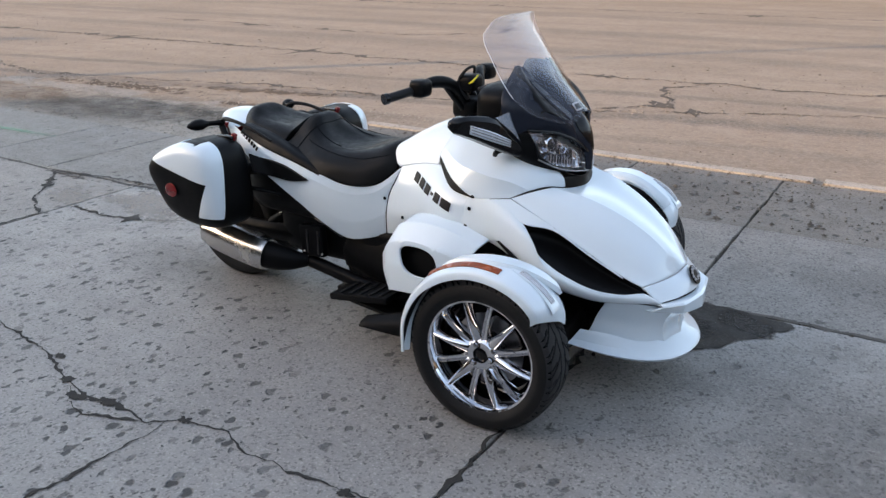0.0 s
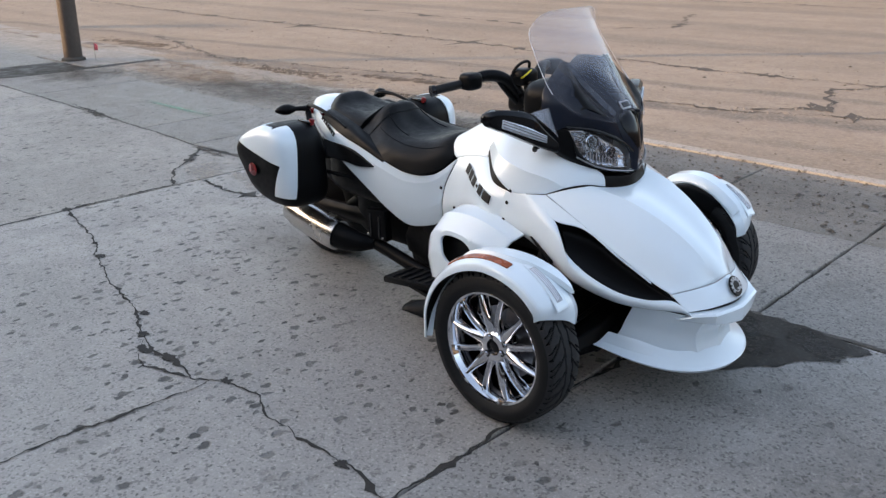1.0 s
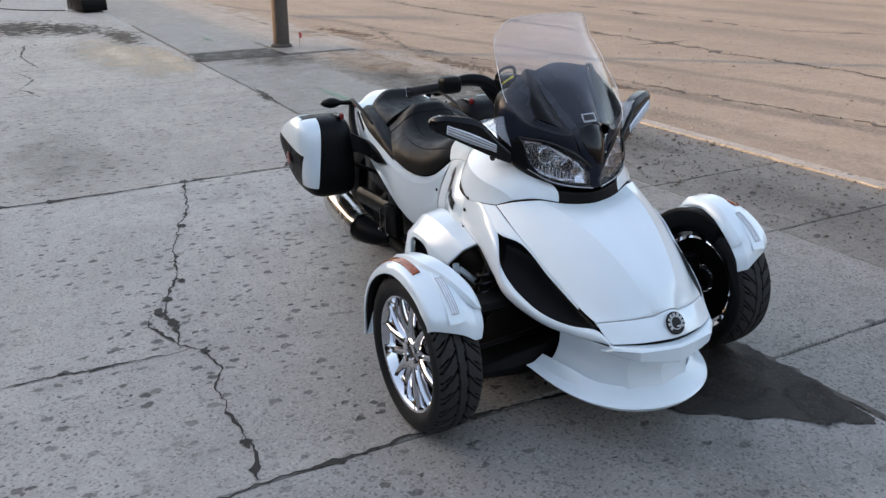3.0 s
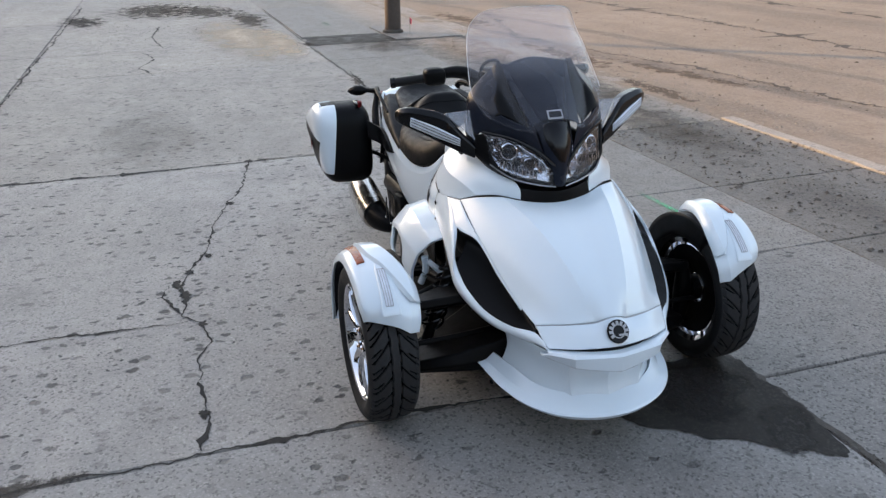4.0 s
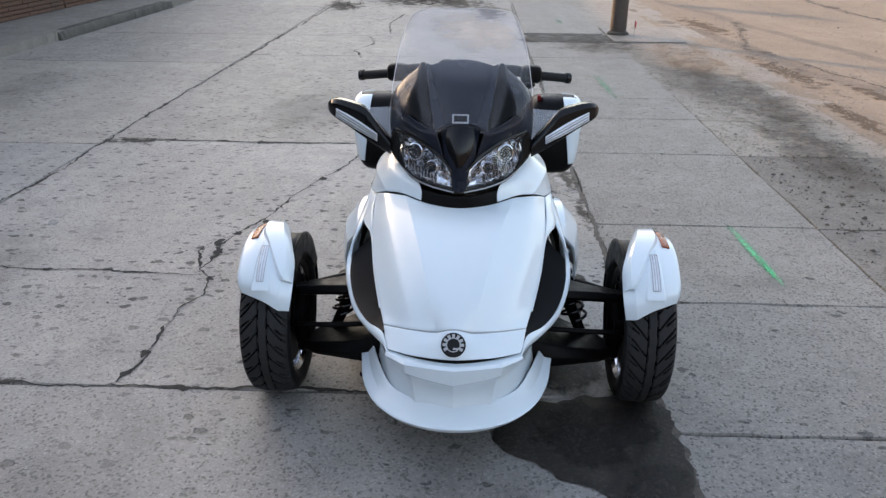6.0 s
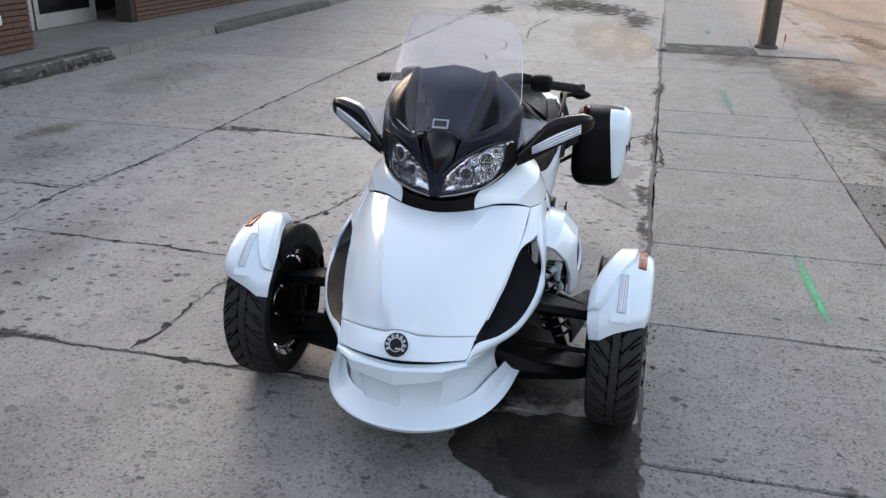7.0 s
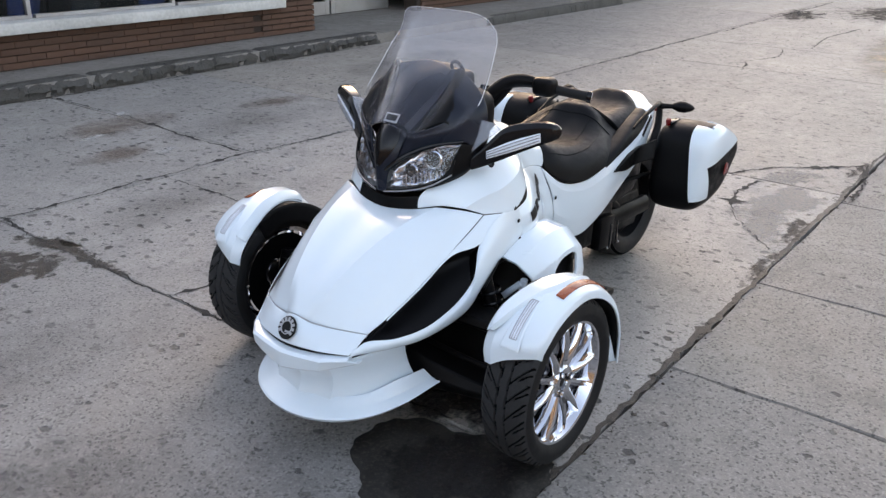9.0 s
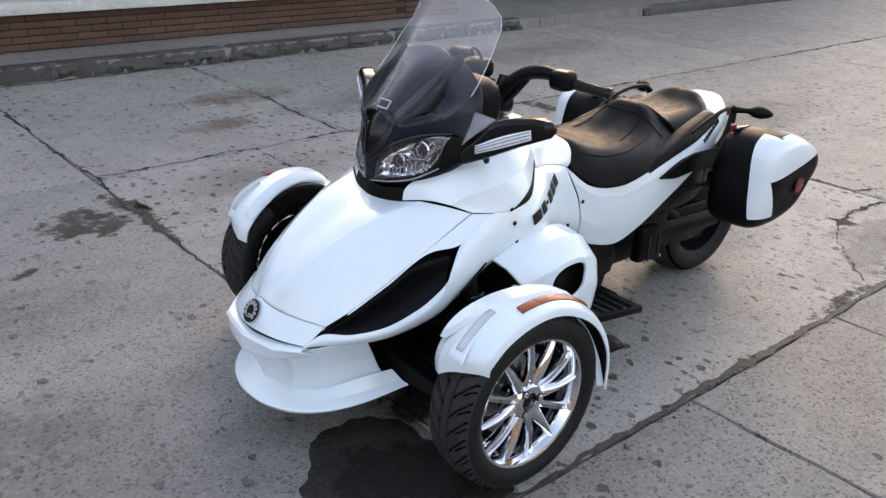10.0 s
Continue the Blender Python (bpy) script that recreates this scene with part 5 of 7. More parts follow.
# seat: rider's hollow, raised back, passenger's pad
SEAT = [
    [(-0.713, 0, 0.800), (-0.714, 0.078, 0.797), (-0.716, 0.130, 0.780), (-0.718, 0.161, 0.749), (-0.720, 0.169, 0.724)],
    [(-0.767, 0, 0.821), (-0.767, 0.085, 0.819), (-0.767, 0.141, 0.798), (-0.767, 0.192, 0.743), (-0.767, 0.209, 0.678)],
    [(-0.861, 0, 0.792), (-0.861, 0.099, 0.792), (-0.861, 0.165, 0.775), (-0.861, 0.228, 0.720), (-0.861, 0.254, 0.648)],
    [(-0.982, 0, 0.761), (-0.982, 0.103, 0.766), (-0.982, 0.178, 0.766), (-0.982, 0.253, 0.721), (-0.982, 0.273, 0.664)],
    [(-1.093, 0, 0.771), (-1.093, 0.092, 0.777), (-1.098, 0.157, 0.779), (-1.104, 0.231, 0.749), (-1.109, 0.274, 0.692)],
    [(-1.176, 0, 0.821), (-1.180, 0.075, 0.827), (-1.193, 0.134, 0.813), (-1.204, 0.190, 0.770), (-1.215, 0.255, 0.720)],
    [(-1.218, 0, 0.878), (-1.222, 0.063, 0.874), (-1.238, 0.110, 0.846), (-1.258, 0.157, 0.794), (-1.271, 0.232, 0.739)],
    [(-1.251, 0, 0.887), (-1.258, 0.062, 0.880), (-1.277, 0.109, 0.845), (-1.299, 0.148, 0.800), (-1.316, 0.210, 0.753)],
]
seat = part("seat", sheet(net(both(SEAT), 48, 48), (-1.004, 0, 0.575)), LEATHER, BIKE, "black stitched vinyl rider seat with a raised back", 0.03, 0.006)
PAD = [
    [(-1.266, 0, 0.874), (-1.271, 0.073, 0.871), (-1.294, 0.123, 0.840), (-1.316, 0.166, 0.803), (-1.322, 0.215, 0.756)],
    [(-1.311, 0, 0.840), (-1.316, 0.072, 0.836), (-1.327, 0.126, 0.826), (-1.339, 0.168, 0.806), (-1.350, 0.214, 0.762)],
    [(-1.417, 0, 0.828), (-1.417, 0.070, 0.828), (-1.417, 0.123, 0.832), (-1.417, 0.165, 0.818), (-1.417, 0.201, 0.778)],
    [(-1.530, 0, 0.850), (-1.530, 0.069, 0.851), (-1.530, 0.113, 0.847), (-1.519, 0.155, 0.831), (-1.519, 0.180, 0.793)],
    [(-1.604, 0, 0.890), (-1.599, 0.061, 0.886), (-1.587, 0.105, 0.864), (-1.570, 0.143, 0.840), (-1.559, 0.164, 0.804)],
    [(-1.650, 0, 0.878), (-1.644, 0.061, 0.872), (-1.627, 0.101, 0.852), (-1.604, 0.132, 0.830), (-1.587, 0.153, 0.806)],
    [(-1.667, 0, 0.843), (-1.661, 0.060, 0.839), (-1.644, 0.101, 0.830), (-1.621, 0.128, 0.816), (-1.599, 0.149, 0.802)],
]
part("passenger_pad", sheet(net(both(PAD), 40, 44), (-1.451, 0, 0.566)), LEATHER, BIKE, "black vinyl passenger seat pad", 0.03, 0.006)
# stitching and piping on the seat
SG = net(both(SEAT), 48, 48)
for i, name in ((39, "seam"),):
    part(name, tube([tuple(SG[i, j] + np.array([0, 0, 0.001])) for j in range(3, 45, 3)], 0.0022, 5, 40), BLACK_STEEL, seat)
for j in (9, 38):
    part("seam", tube([tuple(SG[i, j] + np.array([0, 0, 0.0012])) for i in range(5, 38, 4)], 0.0016, 5, 40), BLACK_STEEL, seat)
for j in (15, 32):
    part("seam", tube([tuple(SG[i, j] + np.array([0, 0, 0.0012])) for i in range(26, 42, 3)], 0.0016, 5, 24), BLACK_STEEL, seat)
TAILTOP = [
    [(-1.621, 0, 0.836), (-1.621, 0.081, 0.834), (-1.610, 0.135, 0.822), (-1.599, 0.195, 0.814)],
    [(-1.713, 0, 0.855), (-1.713, 0.067, 0.851), (-1.690, 0.120, 0.837), (-1.656, 0.188, 0.825)],
    [(-1.804, 0, 0.855), (-1.798, 0.059, 0.850), (-1.770, 0.106, 0.835), (-1.718, 0.156, 0.818)],
    [(-1.850, 0, 0.827), (-1.839, 0.059, 0.822), (-1.804, 0.099, 0.810), (-1.735, 0.149, 0.798)],
    [(-1.827, 0, 0.762), (-1.816, 0.059, 0.762), (-1.781, 0.099, 0.758), (-1.724, 0.150, 0.753)],
]
panel("tail_cover", both(TAILTOP), nu=24, nv=36, inside=(-1.621, 0, 0.664))
part("tail_lamp", sheet(net(both([[(-1.850, 0, 0.762), (-1.827, 0.059, 0.762), (-1.787, 0.099, 0.757)], [(-1.839, 0, 0.702), (-1.816, 0.059, 0.702), (-1.770, 0.099, 0.708)]]), 6, 20), (-1.621, 0, 0.734)), RED, BIKE, "red tail lamp lens", 0.01)

for s in (1, -1):
    part("side_marker", box((-1.700, s * 0.176, 0.806), (0.05, 0.018, 0.026), Matrix.Rotation(radians(-28 * s), 4, "Z"), 0.005), RED, BIKE, "red side marker lens")
    rail = part("grab_rail", tube([(-1.350, s * 0.250, 0.785), (-1.463, s * 0.252, 0.828), (-1.587, s * 0.245, 0.852), (-1.661, s * 0.226, 0.845), (-1.678, s * 0.222, 0.813), (-1.610, s * 0.251, 0.749), (-1.508, s * 0.274, 0.687), (-1.463, s * 0.276, 0.656)],
                                  [0.007, 0.009, 0.010, 0.012, 0.015, 0.017, 0.018, 0.018], 10, 48, 0.8), BLACK_PLASTIC, BIKE, "black passenger grab rail")
    stalk = part("turn_signal", tube([(-1.667, s * 0.218, 0.831), (-1.701, s * 0.252, 0.829), (-1.724, s * 0.281, 0.828)], [0.016, 0.012, 0.011], 10, 8), BLACK_PLASTIC, BIKE, "black turn signal on a short stalk")
    part("signal_housing", tube([(-1.718, s * 0.268, 0.828), (-1.735, s * 0.301, 0.827), (-1.749, s * 0.331, 0.825), (-1.758, s * 0.353, 0.823), (-1.761, s * 0.361, 0.822)], [0.014, 0.030, 0.031, 0.020, 0.004], 14, 16, 0.85), BLACK_PLASTIC, stalk)
    part("signal_lens", tube([(-1.742, s * 0.296, 0.825), (-1.765, s * 0.320, 0.823), (-1.772, s * 0.347, 0.821)], [0.010, 0.020, 0.006], 10, 8, 0.8), AMBER, stalk)


def round_box(c, h, power=5.0, n=22):
    """A block with full, soft corners."""
    bm = bmesh.new()
    bmesh.ops.create_cube(bm, size=2.0)
    bmesh.ops.subdivide_edges(bm, edges=bm.edges[:], cuts=n, use_grid_fill=True)
    for v in bm.verts:
        d = v.co
        k = (abs(d.x) ** power + abs(d.y) ** power + abs(d.z) ** power) ** (-1 / power)
        v.co = Vector((d.x * k * h[0], d.y * k * h[1], d.z * k * h[2]))
    bm.transform(Matrix.Translation(c))
    return bm


def bag_shape(v):
    """Leans and narrows the plain block towards the saddlebag's wedge."""
    x, y, z = v.co
    f = (y - 0.37) / 0.30                     # 0 at the inner wall, 1 outside
    g = (z - 0.45) / 0.39                     # 0 at the bottom
    x = -1.46 + (x + 1.46) * (1.0 - 0.10 * (1 - g)) - 0.055 * g - 0.02 * max(0, f - 0.4)
    if x < -1.46:
        z = z - 0.10 * ((-1.46 - x) / 0.2) ** 1.4 * max(0, g - 0.25)
        z = z + 0.07 * ((-1.46 - x) / 0.2) ** 1.4 * max(0, 0.6 - g)
    y = y - 0.05 * (1 - g) * f - 0.03 * max(0, g - 0.7) * f
    v.co = (x, y, z)


for s in (1, -1):
    def bag_mesh(grow=0.0):
        bm = round_box((-1.46, 0.520, 0.645), (0.205 + grow, 0.152 + grow, 0.198 + grow), 4.5)
        for v in bm.verts:
            bag_shape(v)
        return bm
    bm = bag_mesh()
    if s < 0:
        bm.transform(Matrix.Diagonal((1, -1, 1, 1)))
        bmesh.ops.reverse_faces(bm, faces=bm.faces[:])
    bag = part("saddlebag", bm, BLACK_PLASTIC, BIKE, "hard black saddlebag with a white cover")
    bag.matrix_basis = pose(-1.562, s * 0.460, 0.617) @ Matrix.Diagonal((1.03, 1, 1, 1)) @ pose(1.46, -s * 0.520, -0.645)
    bm = bag_mesh(0.004)
    cuts = [((-1.27, 0.572, 0.62), (0.02, 1, 0.12)), ((-1.338, 0, 0.668), (1, 0, -0.45)), ((-1.338, 0, 0.672), (0.255, 0, 1)), ((0, 0, 0.512), (0, 0, 1)), ((-1.64, 0, 0), (1, 0, 0))]
    for co, no in cuts:
        bmesh.ops.bisect_plane(bm, geom=bm.verts[:] + bm.edges[:] + bm.faces[:], plane_co=co, plane_no=no)

    def above(c, k):
        return (c - Vector(cuts[k][0])).dot(Vector(cuts[k][1])) > 0
    drop = []
    for f in bm.faces:
        c = f.calc_center_median()
        front = above(c, 0) and above(c, 3) and above(c, 1)
        top = above(c, 0) and above(c, 2) and above(c, 4)
        grip = -1.49 < c.x < -1.39 and c.z > 0.79 and c.y < 0.615
        if not (front or top) or grip:
            drop.append(f)
    bmesh.ops.delete(bm, geom=drop, context="FACES")
    if s < 0:
        bm.transform(Matrix.Diagonal((1, -1, 1, 1)))
        bmesh.ops.reverse_faces(bm, faces=bm.faces[:])
    part("bag_cover", bm, WHITE, bag, "pearl white bag cover", 0.008, 0.003)
    refl = part("bag_reflector", lathe([(0.0, 0.006), (0.020, 0.005), (0.026, 0.0), (0.0, -0.004)], 20), RED, bag, "round red reflector")
    refl.matrix_basis = pose(-1.545, s * 0.648, 0.625, 0, 0, 8 if s > 0 else 172) @ Matrix.Diagonal((1.7, 0.7, 1.25, 1))
    part("bag_latch", box((-1.40, s * 0.43, 0.838), (0.09, 0.03, 0.014), Matrix.Rotation(radians(0), 4, "Y"), 0.004), BLACK_GLOSS, bag, "black latch")
    part("latch_tag", box((-1.36, s * 0.425, 0.842), (0.02, 0.02, 0.03), Matrix.Rotation(radians(20), 4, "Y"), 0.004), RED, bag, "red latch button")
    part("bag_mount", tube([(-1.40, s * 0.25, 0.66), (-1.43, s * 0.29, 0.66), (-1.46, s * 0.34, 0.66)], 0.03, 12, 6), BLACK_PLASTIC, BIKE)
    part("bag_bracket", tube([(-1.22, s * 0.20, 0.50), (-1.34, s * 0.24, 0.54), (-1.47, s * 0.32, 0.57)], 0.010, 8, 8), BLACK_STEEL, BIKE)


# ---- wheels ----
def tyre(radius, width, rim, n=680, m=49, fine=True):
    """Tyre with a V-grooved tread cut into its surface."""
    h = width / 2
    across = np.linspace(-1, 1, m)
    verts, faces, mats = [], [], []
    for i in range(n):
        q = 2 * math.pi * i / n
        for a in across:
            y = a * h * 0.93
            r = radius - 0.014 * abs(a) ** 3.0 - 0.010 * max(0, abs(a) - 0.85) / 0.15
            if fine:
                w = abs(a)
                turn = i / n * 30
                rib = 0.17 + 0.045 * abs(2 * ((turn + (0.5 if a > 0 else 0.0)) % 1.0) - 1)
                ph = (turn - 1.75 * w ** 0.85 + (0.5 if a > 0 else 0.0)) % 1.0
                ph2 = (turn - 1.15 * w + (0.0 if a > 0 else 0.5) + 0.30) % 1.0
                cut = (0.16 < w < 0.93 and ph < 0.13) or (0.50 < w < 0.93 and ph2 < 0.10) or abs(w - rib) < 0.030
                r -= 0.007 if cut else 0.0
            verts.append((r * math.cos(q), y, r * math.sin(q)))
    for i in range(n):
        for j in range(m - 1):
            a, b = i * m, ((i + 1) % n) * m
            faces.append((a + j, a + j + 1, b + j + 1, b + j))
    me = bpy.data.meshes.new("tread")
    me.from_pydata(verts, [], [f[::-1] for f in faces])
    me.materials.append(TREAD)
    me.materials.append(GROOVE_SHADE)
    mean = [sum(math.hypot(verts[k][0], verts[k][2]) for k in f) / 4 for f in faces]
    # recessed faces get a near-black that paints the shade inside the grooves
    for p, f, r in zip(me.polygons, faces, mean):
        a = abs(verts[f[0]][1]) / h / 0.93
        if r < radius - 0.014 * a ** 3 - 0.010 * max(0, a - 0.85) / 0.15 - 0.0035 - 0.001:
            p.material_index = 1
    wall = [(radius - 0.024, -h * 0.93), (radius - 0.036, -h * 0.985), (radius - 0.050, -h), (rim + 0.022, -h * 0.985), (rim + 0.008, -h * 0.90), (rim - 0.004, -h * 0.80)]
    return me, join(lathe(wall, 96), lathe([(r, -y) for r, y in wall], 96))


TREAD_ME, WALL_BM = tyre(0.286, 0.176, 0.208)
WALL_ME = bpy.data.meshes.new("tyre_wall")
for f in WALL_BM.faces:
    f.smooth = True
bmesh.ops.recalc_face_normals(WALL_BM, faces=WALL_BM.faces[:])
WALL_BM.to_mesh(WALL_ME)
WALL_ME.materials.append(RUBBER)


def spoke_mesh(cone=False):
    """One chrome spoke along x, face towards +y: a channel between two ridges, or a plain cone that broadens to the hub."""
    rings = []
    for f in np.linspace(0, 1, 11):
        r = 0.036 + 0.166 * f
        y = 0.054 + 0.012 * math.sin(f * math.pi * 0.9) - 0.006 * (1 - f)
        if cone:
            w = 0.0105 + 0.0150 * (1 - f) ** 1.5
            rings.append([(r, y - 0.030, -w), (r, y - 0.010, -w), (r, y - 0.003, -w * 0.7), (r, y + 0.003, -w * 0.25), (r, y + 0.004, 0.0), (r, y + 0.003, w * 0.25), (r, y - 0.003, w * 0.7), (r, y - 0.010, w), (r, y - 0.030, w)])
        else:
            w = 0.0114 + 0.0022 * (1 - f) + 0.0040 * max(0, f - 0.88) / 0.12
            d = 0.0085 * min(1, f * 3.5)
            rings.append([(r, y - 0.030, -w), (r, y - 0.004, -w * 1.02), (r, y + 0.003, -w * 0.78), (r, y - d, -w * 0.30), (r, y - d, 0.0), (r, y - d, w * 0.30), (r, y + 0.003, w * 0.78), (r, y - 0.004, w * 1.02), (r, y - 0.030, w)])
    return closed(rings)


def finish(bm, name, mat, sharp=35.0):
    for f in bm.faces:
        f.smooth = True
    for e in bm.edges:
        if len(e.link_faces) == 2 and e.calc_face_angle(0.0) > radians(sharp):
            e.smooth = False
    me = bpy.data.meshes.new(name)
    bm.to_mesh(me)
    bm.free()
    me.materials.append(mat)
    return me


def child(name, me, parent, m=None, label=""):
    ob = new(name, me)
    ob.parent = parent
    if m is not None:
        ob.matrix_basis = m
    if label:
        ob["label"] = label
    return ob


SPOKE_ME = finish(spoke_mesh(), "spoke", CHROME)
CONE_ME = finish(spoke_mesh(True), "spoke", CHROME)
RIM_ME = finish(lathe([(0.200, 0.070), (0.207, 0.073), (0.214, 0.071), (0.215, 0.064), (0.208, 0.056), (0.199, 0.050), (0.190, 0.030), (0.186, -0.02), (0.196, -0.060), (0.212, -0.070), (0.206, -0.072), (0.188, -0.060), (0.178, -0.02), (0.182, 0.03), (0.192, 0.055)], 96, full=True), "rim", CHROME)
HUB_ME = finish(lathe([(0.0, 0.044), (0.025, 0.044), (0.029, 0.058), (0.050, 0.059), (0.060, 0.050), (0.066, 0.02), (0.05, -0.02), (0.0, -0.02)], 48), "hub", CHROME)
CAP_ME = finish(lathe([(0.0, 0.054), (0.018, 0.054), (0.0245, 0.050), (0.0245, 0.044)], 32), "hub_cap", BLACK_GLOSS)
# black disc that paints the dark of the hole around each nut
NUT_SHADE_ME = finish(lathe([(0.0, 0.0605), (0.0125, 0.0605), (0.0135, 0.059), (0.0135, 0.050)], 24), "nut_recess_shade", BLACK_GLOSS)
NUT_ME = finish(lathe([(0.0, 0.068), (0.007, 0.068), (0.010, 0.063), (0.010, 0.050)], 6), "lug_nut", CHROME)
DISC_ME = finish(lathe([(0.075, 0.004), (0.135, 0.004), (0.135, -0.003), (0.075, -0.003)], 64, full=True), "brake_disc", DISC)
BARREL_ME = finish(lathe([(0.06, -0.02), (0.13, -0.045), (0.176, -0.05)], 48), "wheel_backing", BLACK_STEEL)
for s in (1, -1):
    wheel = part("front_wheel", lathe([(0.0, 0.02), (0.045, 0.02), (0.055, -0.06), (0.0, -0.06)], 32), BLACK_STEEL, BIKE, "chrome twelve-spoke wheel in a grooved black tyre")
    wheel.matrix_basis = pose(0.0, s * 0.660, 0.283, 0, 4 if s > 0 else -11, 0 if s > 0 else 180)
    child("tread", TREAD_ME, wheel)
    child("tyre_wall", WALL_ME, wheel)
    child("rim", RIM_ME, wheel)
    child("hub", HUB_ME, wheel)
    child("hub_cap", CAP_ME, wheel)
    child("brake_disc", DISC_ME, wheel, pose(0, -0.005, 0))
    child("wheel_backing", BARREL_ME, wheel)
    for k in range(12):
        child("spoke", SPOKE_ME if k % 2 else CONE_ME, wheel, pose(0, 0, 0, 0, 30 * k, 0))
    for k in range(3):
        a = radians(120 * k + 60)
        child("nut_recess_shade", NUT_SHADE_ME, wheel, pose(0.040 * math.cos(a), 0, 0.040 * math.sin(a)))
        child("lug_nut", NUT_ME, wheel, pose(0.040 * math.cos(a), 0, 0.040 * math.sin(a)))
    part("brake_caliper", box((-0.115, s * 0.625, 0.30), (0.06, 0.08, 0.11), None, 0.012), BLACK_STEEL, BIKE)
REAR_X = -1.775
rear_me, rear_wall = tyre(0.303, 0.228, 0.200, 200, 21, False)
rear = part("rear_wheel", lathe([(0.0, 0.09), (0.05, 0.09), (0.19, 0.04), (0.205, 0.085), (0.212, 0.085), (0.212, -0.085), (0.205, -0.085), (0.19, -0.04), (0.05, -0.09), (0.0, -0.09)], 64), BLACK_STEEL, BIKE, "wide black rear wheel")
rear.matrix_basis = pose(REAR_X, 0, 0.30)
child("tread", rear_me, rear)
child("tyre_wall", finish(rear_wall, "tyre_wall", RUBBER), rear)

# ---- front fenders ----
def arc(theta, r, v):
    return (r * math.cos(radians(theta)), v, 0.279 + r * math.sin(radians(theta)))


for s in (1, -1):
    rows = []
    for th, r, vi, vo in ((28.5, 0.296, 0.574, 0.744), (36, 0.315, 0.566, 0.750), (45, 0.324, 0.562, 0.756), (60, 0.329, 0.566, 0.758), (78, 0.330, 0.590, 0.760), (98, 0.330, 0.620, 0.760), (120, 0.328, 0.640, 0.761), (142, 0.323, 0.672, 0.762), (165, 0.315, 0.708, 0.762), (188, 0.306, 0.738, 0.763)):
        # the flank narrows towards the rear, and the front edge runs back from the inner tip to the outer corner
        w, d, e = vo - vi, {142: 0.75, 165: 0.5, 188: 0.35}.get(th, 1.0), {28.5: 13.0, 36: 9.0, 45: 5.0, 60: 1.0}.get(th, 0.0)
        rows.append([arc(th, r - 0.020, vi - 0.004), arc(th, r, vi + 0.03 * w / 0.17), arc(th + 0.36 * e, r + 0.010, vi + 0.42 * w), arc(th + 0.7 * e, r + 0.004, vi + 0.75 * w), arc(th + 0.92 * e, r - 0.010 * d, vi + 0.95 * w), arc(th + e, r - 0.034 * d, vo)])
    fender = panel("front_fender", side(rows, s), nu=64, nv=23, inside=(0, s * 0.66, 0.279), thick=0.005, creases=(1, 3), sharp=12)
    part("inner_fender", sheet(net(side([[arc(th, 0.305 + 0.004 * (k % 2), v) for v in (0.575, 0.62, 0.68, 0.748 if th > 80 else 0.735)] for k, th in enumerate((48, 56, 72, 95, 120, 145, 166, 186))], s), 30, 8), (0, s * 0.66, 0.279)), BLACK_PLASTIC, fender, "black inner fender", 0.004)
    part("inner_fender_skirt", sheet(net(side([[arc(th, r, 0.572) for r in (0.225 if 40 < th < 150 else 0.26, 0.27, 0.312)] for th in (62, 85, 110, 135, 160)], s), 24, 6), (0, s * 0.7, 0.279)), BLACK_PLASTIC, fender, "black inner fender", 0.004)
    # raised cap over the inner, upper part, and the lamp in its own slanted panel in front of it
    cap = []
    for th, r, v0, v1 in ((46, 0.325, 0.558, 0.590), (50, 0.327, 0.558, 0.606), (60, 0.329, 0.561, 0.634), (72, 0.330, 0.578, 0.664), (84, 0.330, 0.596, 0.694), (98, 0.330, 0.616, 0.704), (112, 0.329, 0.630, 0.706), (120, 0.328, 0.640, 0.704)):
        lift = 0.004 if th in (46, 120) else 0.012
        cap.append([arc(th, r - 0.014, v0 - 0.002), arc(th, r + 0.3 * lift, v0 + 0.008), arc(th, r + 0.006 + lift, v0 + 0.022), arc(th, r + 0.009 + lift, v1 - 0.010), arc(th, r + 0.006, v1)])
    part("fender_cap", sheet(net(side(cap, s), 34, 17, (2, 3)), (0, s * 0.66, 0.279)), WHITE, fender, "raised white cap", 0.004, 0.0012, 20)
    plate = [[arc(th, r, v0), arc(th, r + 0.0025, v0 + 0.005), arc(th, r + 0.0025, v1 - 0.005), arc(th, r - 0.001, v1)] for th, r, v0, v1 in ((39.5, 0.3285, 0.628, 0.694), (41.5, 0.3318, 0.628, 0.694), (48, 0.3350, 0.632, 0.690), (60, 0.3385, 0.640, 0.686), (70, 0.3398, 0.650, 0.682), (75, 0.3388, 0.656, 0.678))]
    part("lamp_panel", sheet(net(side(plate, s), 26, 13, (1, 2)), (0, s * 0.66, 0.279)), WHITE, fender, "slightly raised lamp surround", 0.003, 0.0008, 20)
    glow = ((45, 0.3368), (47, 0.3385), (56, 0.3410), (67, 0.3430), (69.5, 0.3420))
    part("fender_lamp", sheet(net(side([[arc(th, r + lift, v) for v, lift in ((0.652, 0.0), (0.664, 0.0015), (0.676, 0.0))] for th, r in glow], s), 14, 8), (0, s * 0.66, 0.279)), LED, fender, "clear bluish position lamp", 0.004)
    for v in (0.652, 0.660, 0.668, 0.676):
        part("lamp_rib", tube([tuple(side([[arc(th, r + 0.002, v)]], s)[0][0]) for th, r in glow], 0.0011, 5, 14), SILVER, fender)
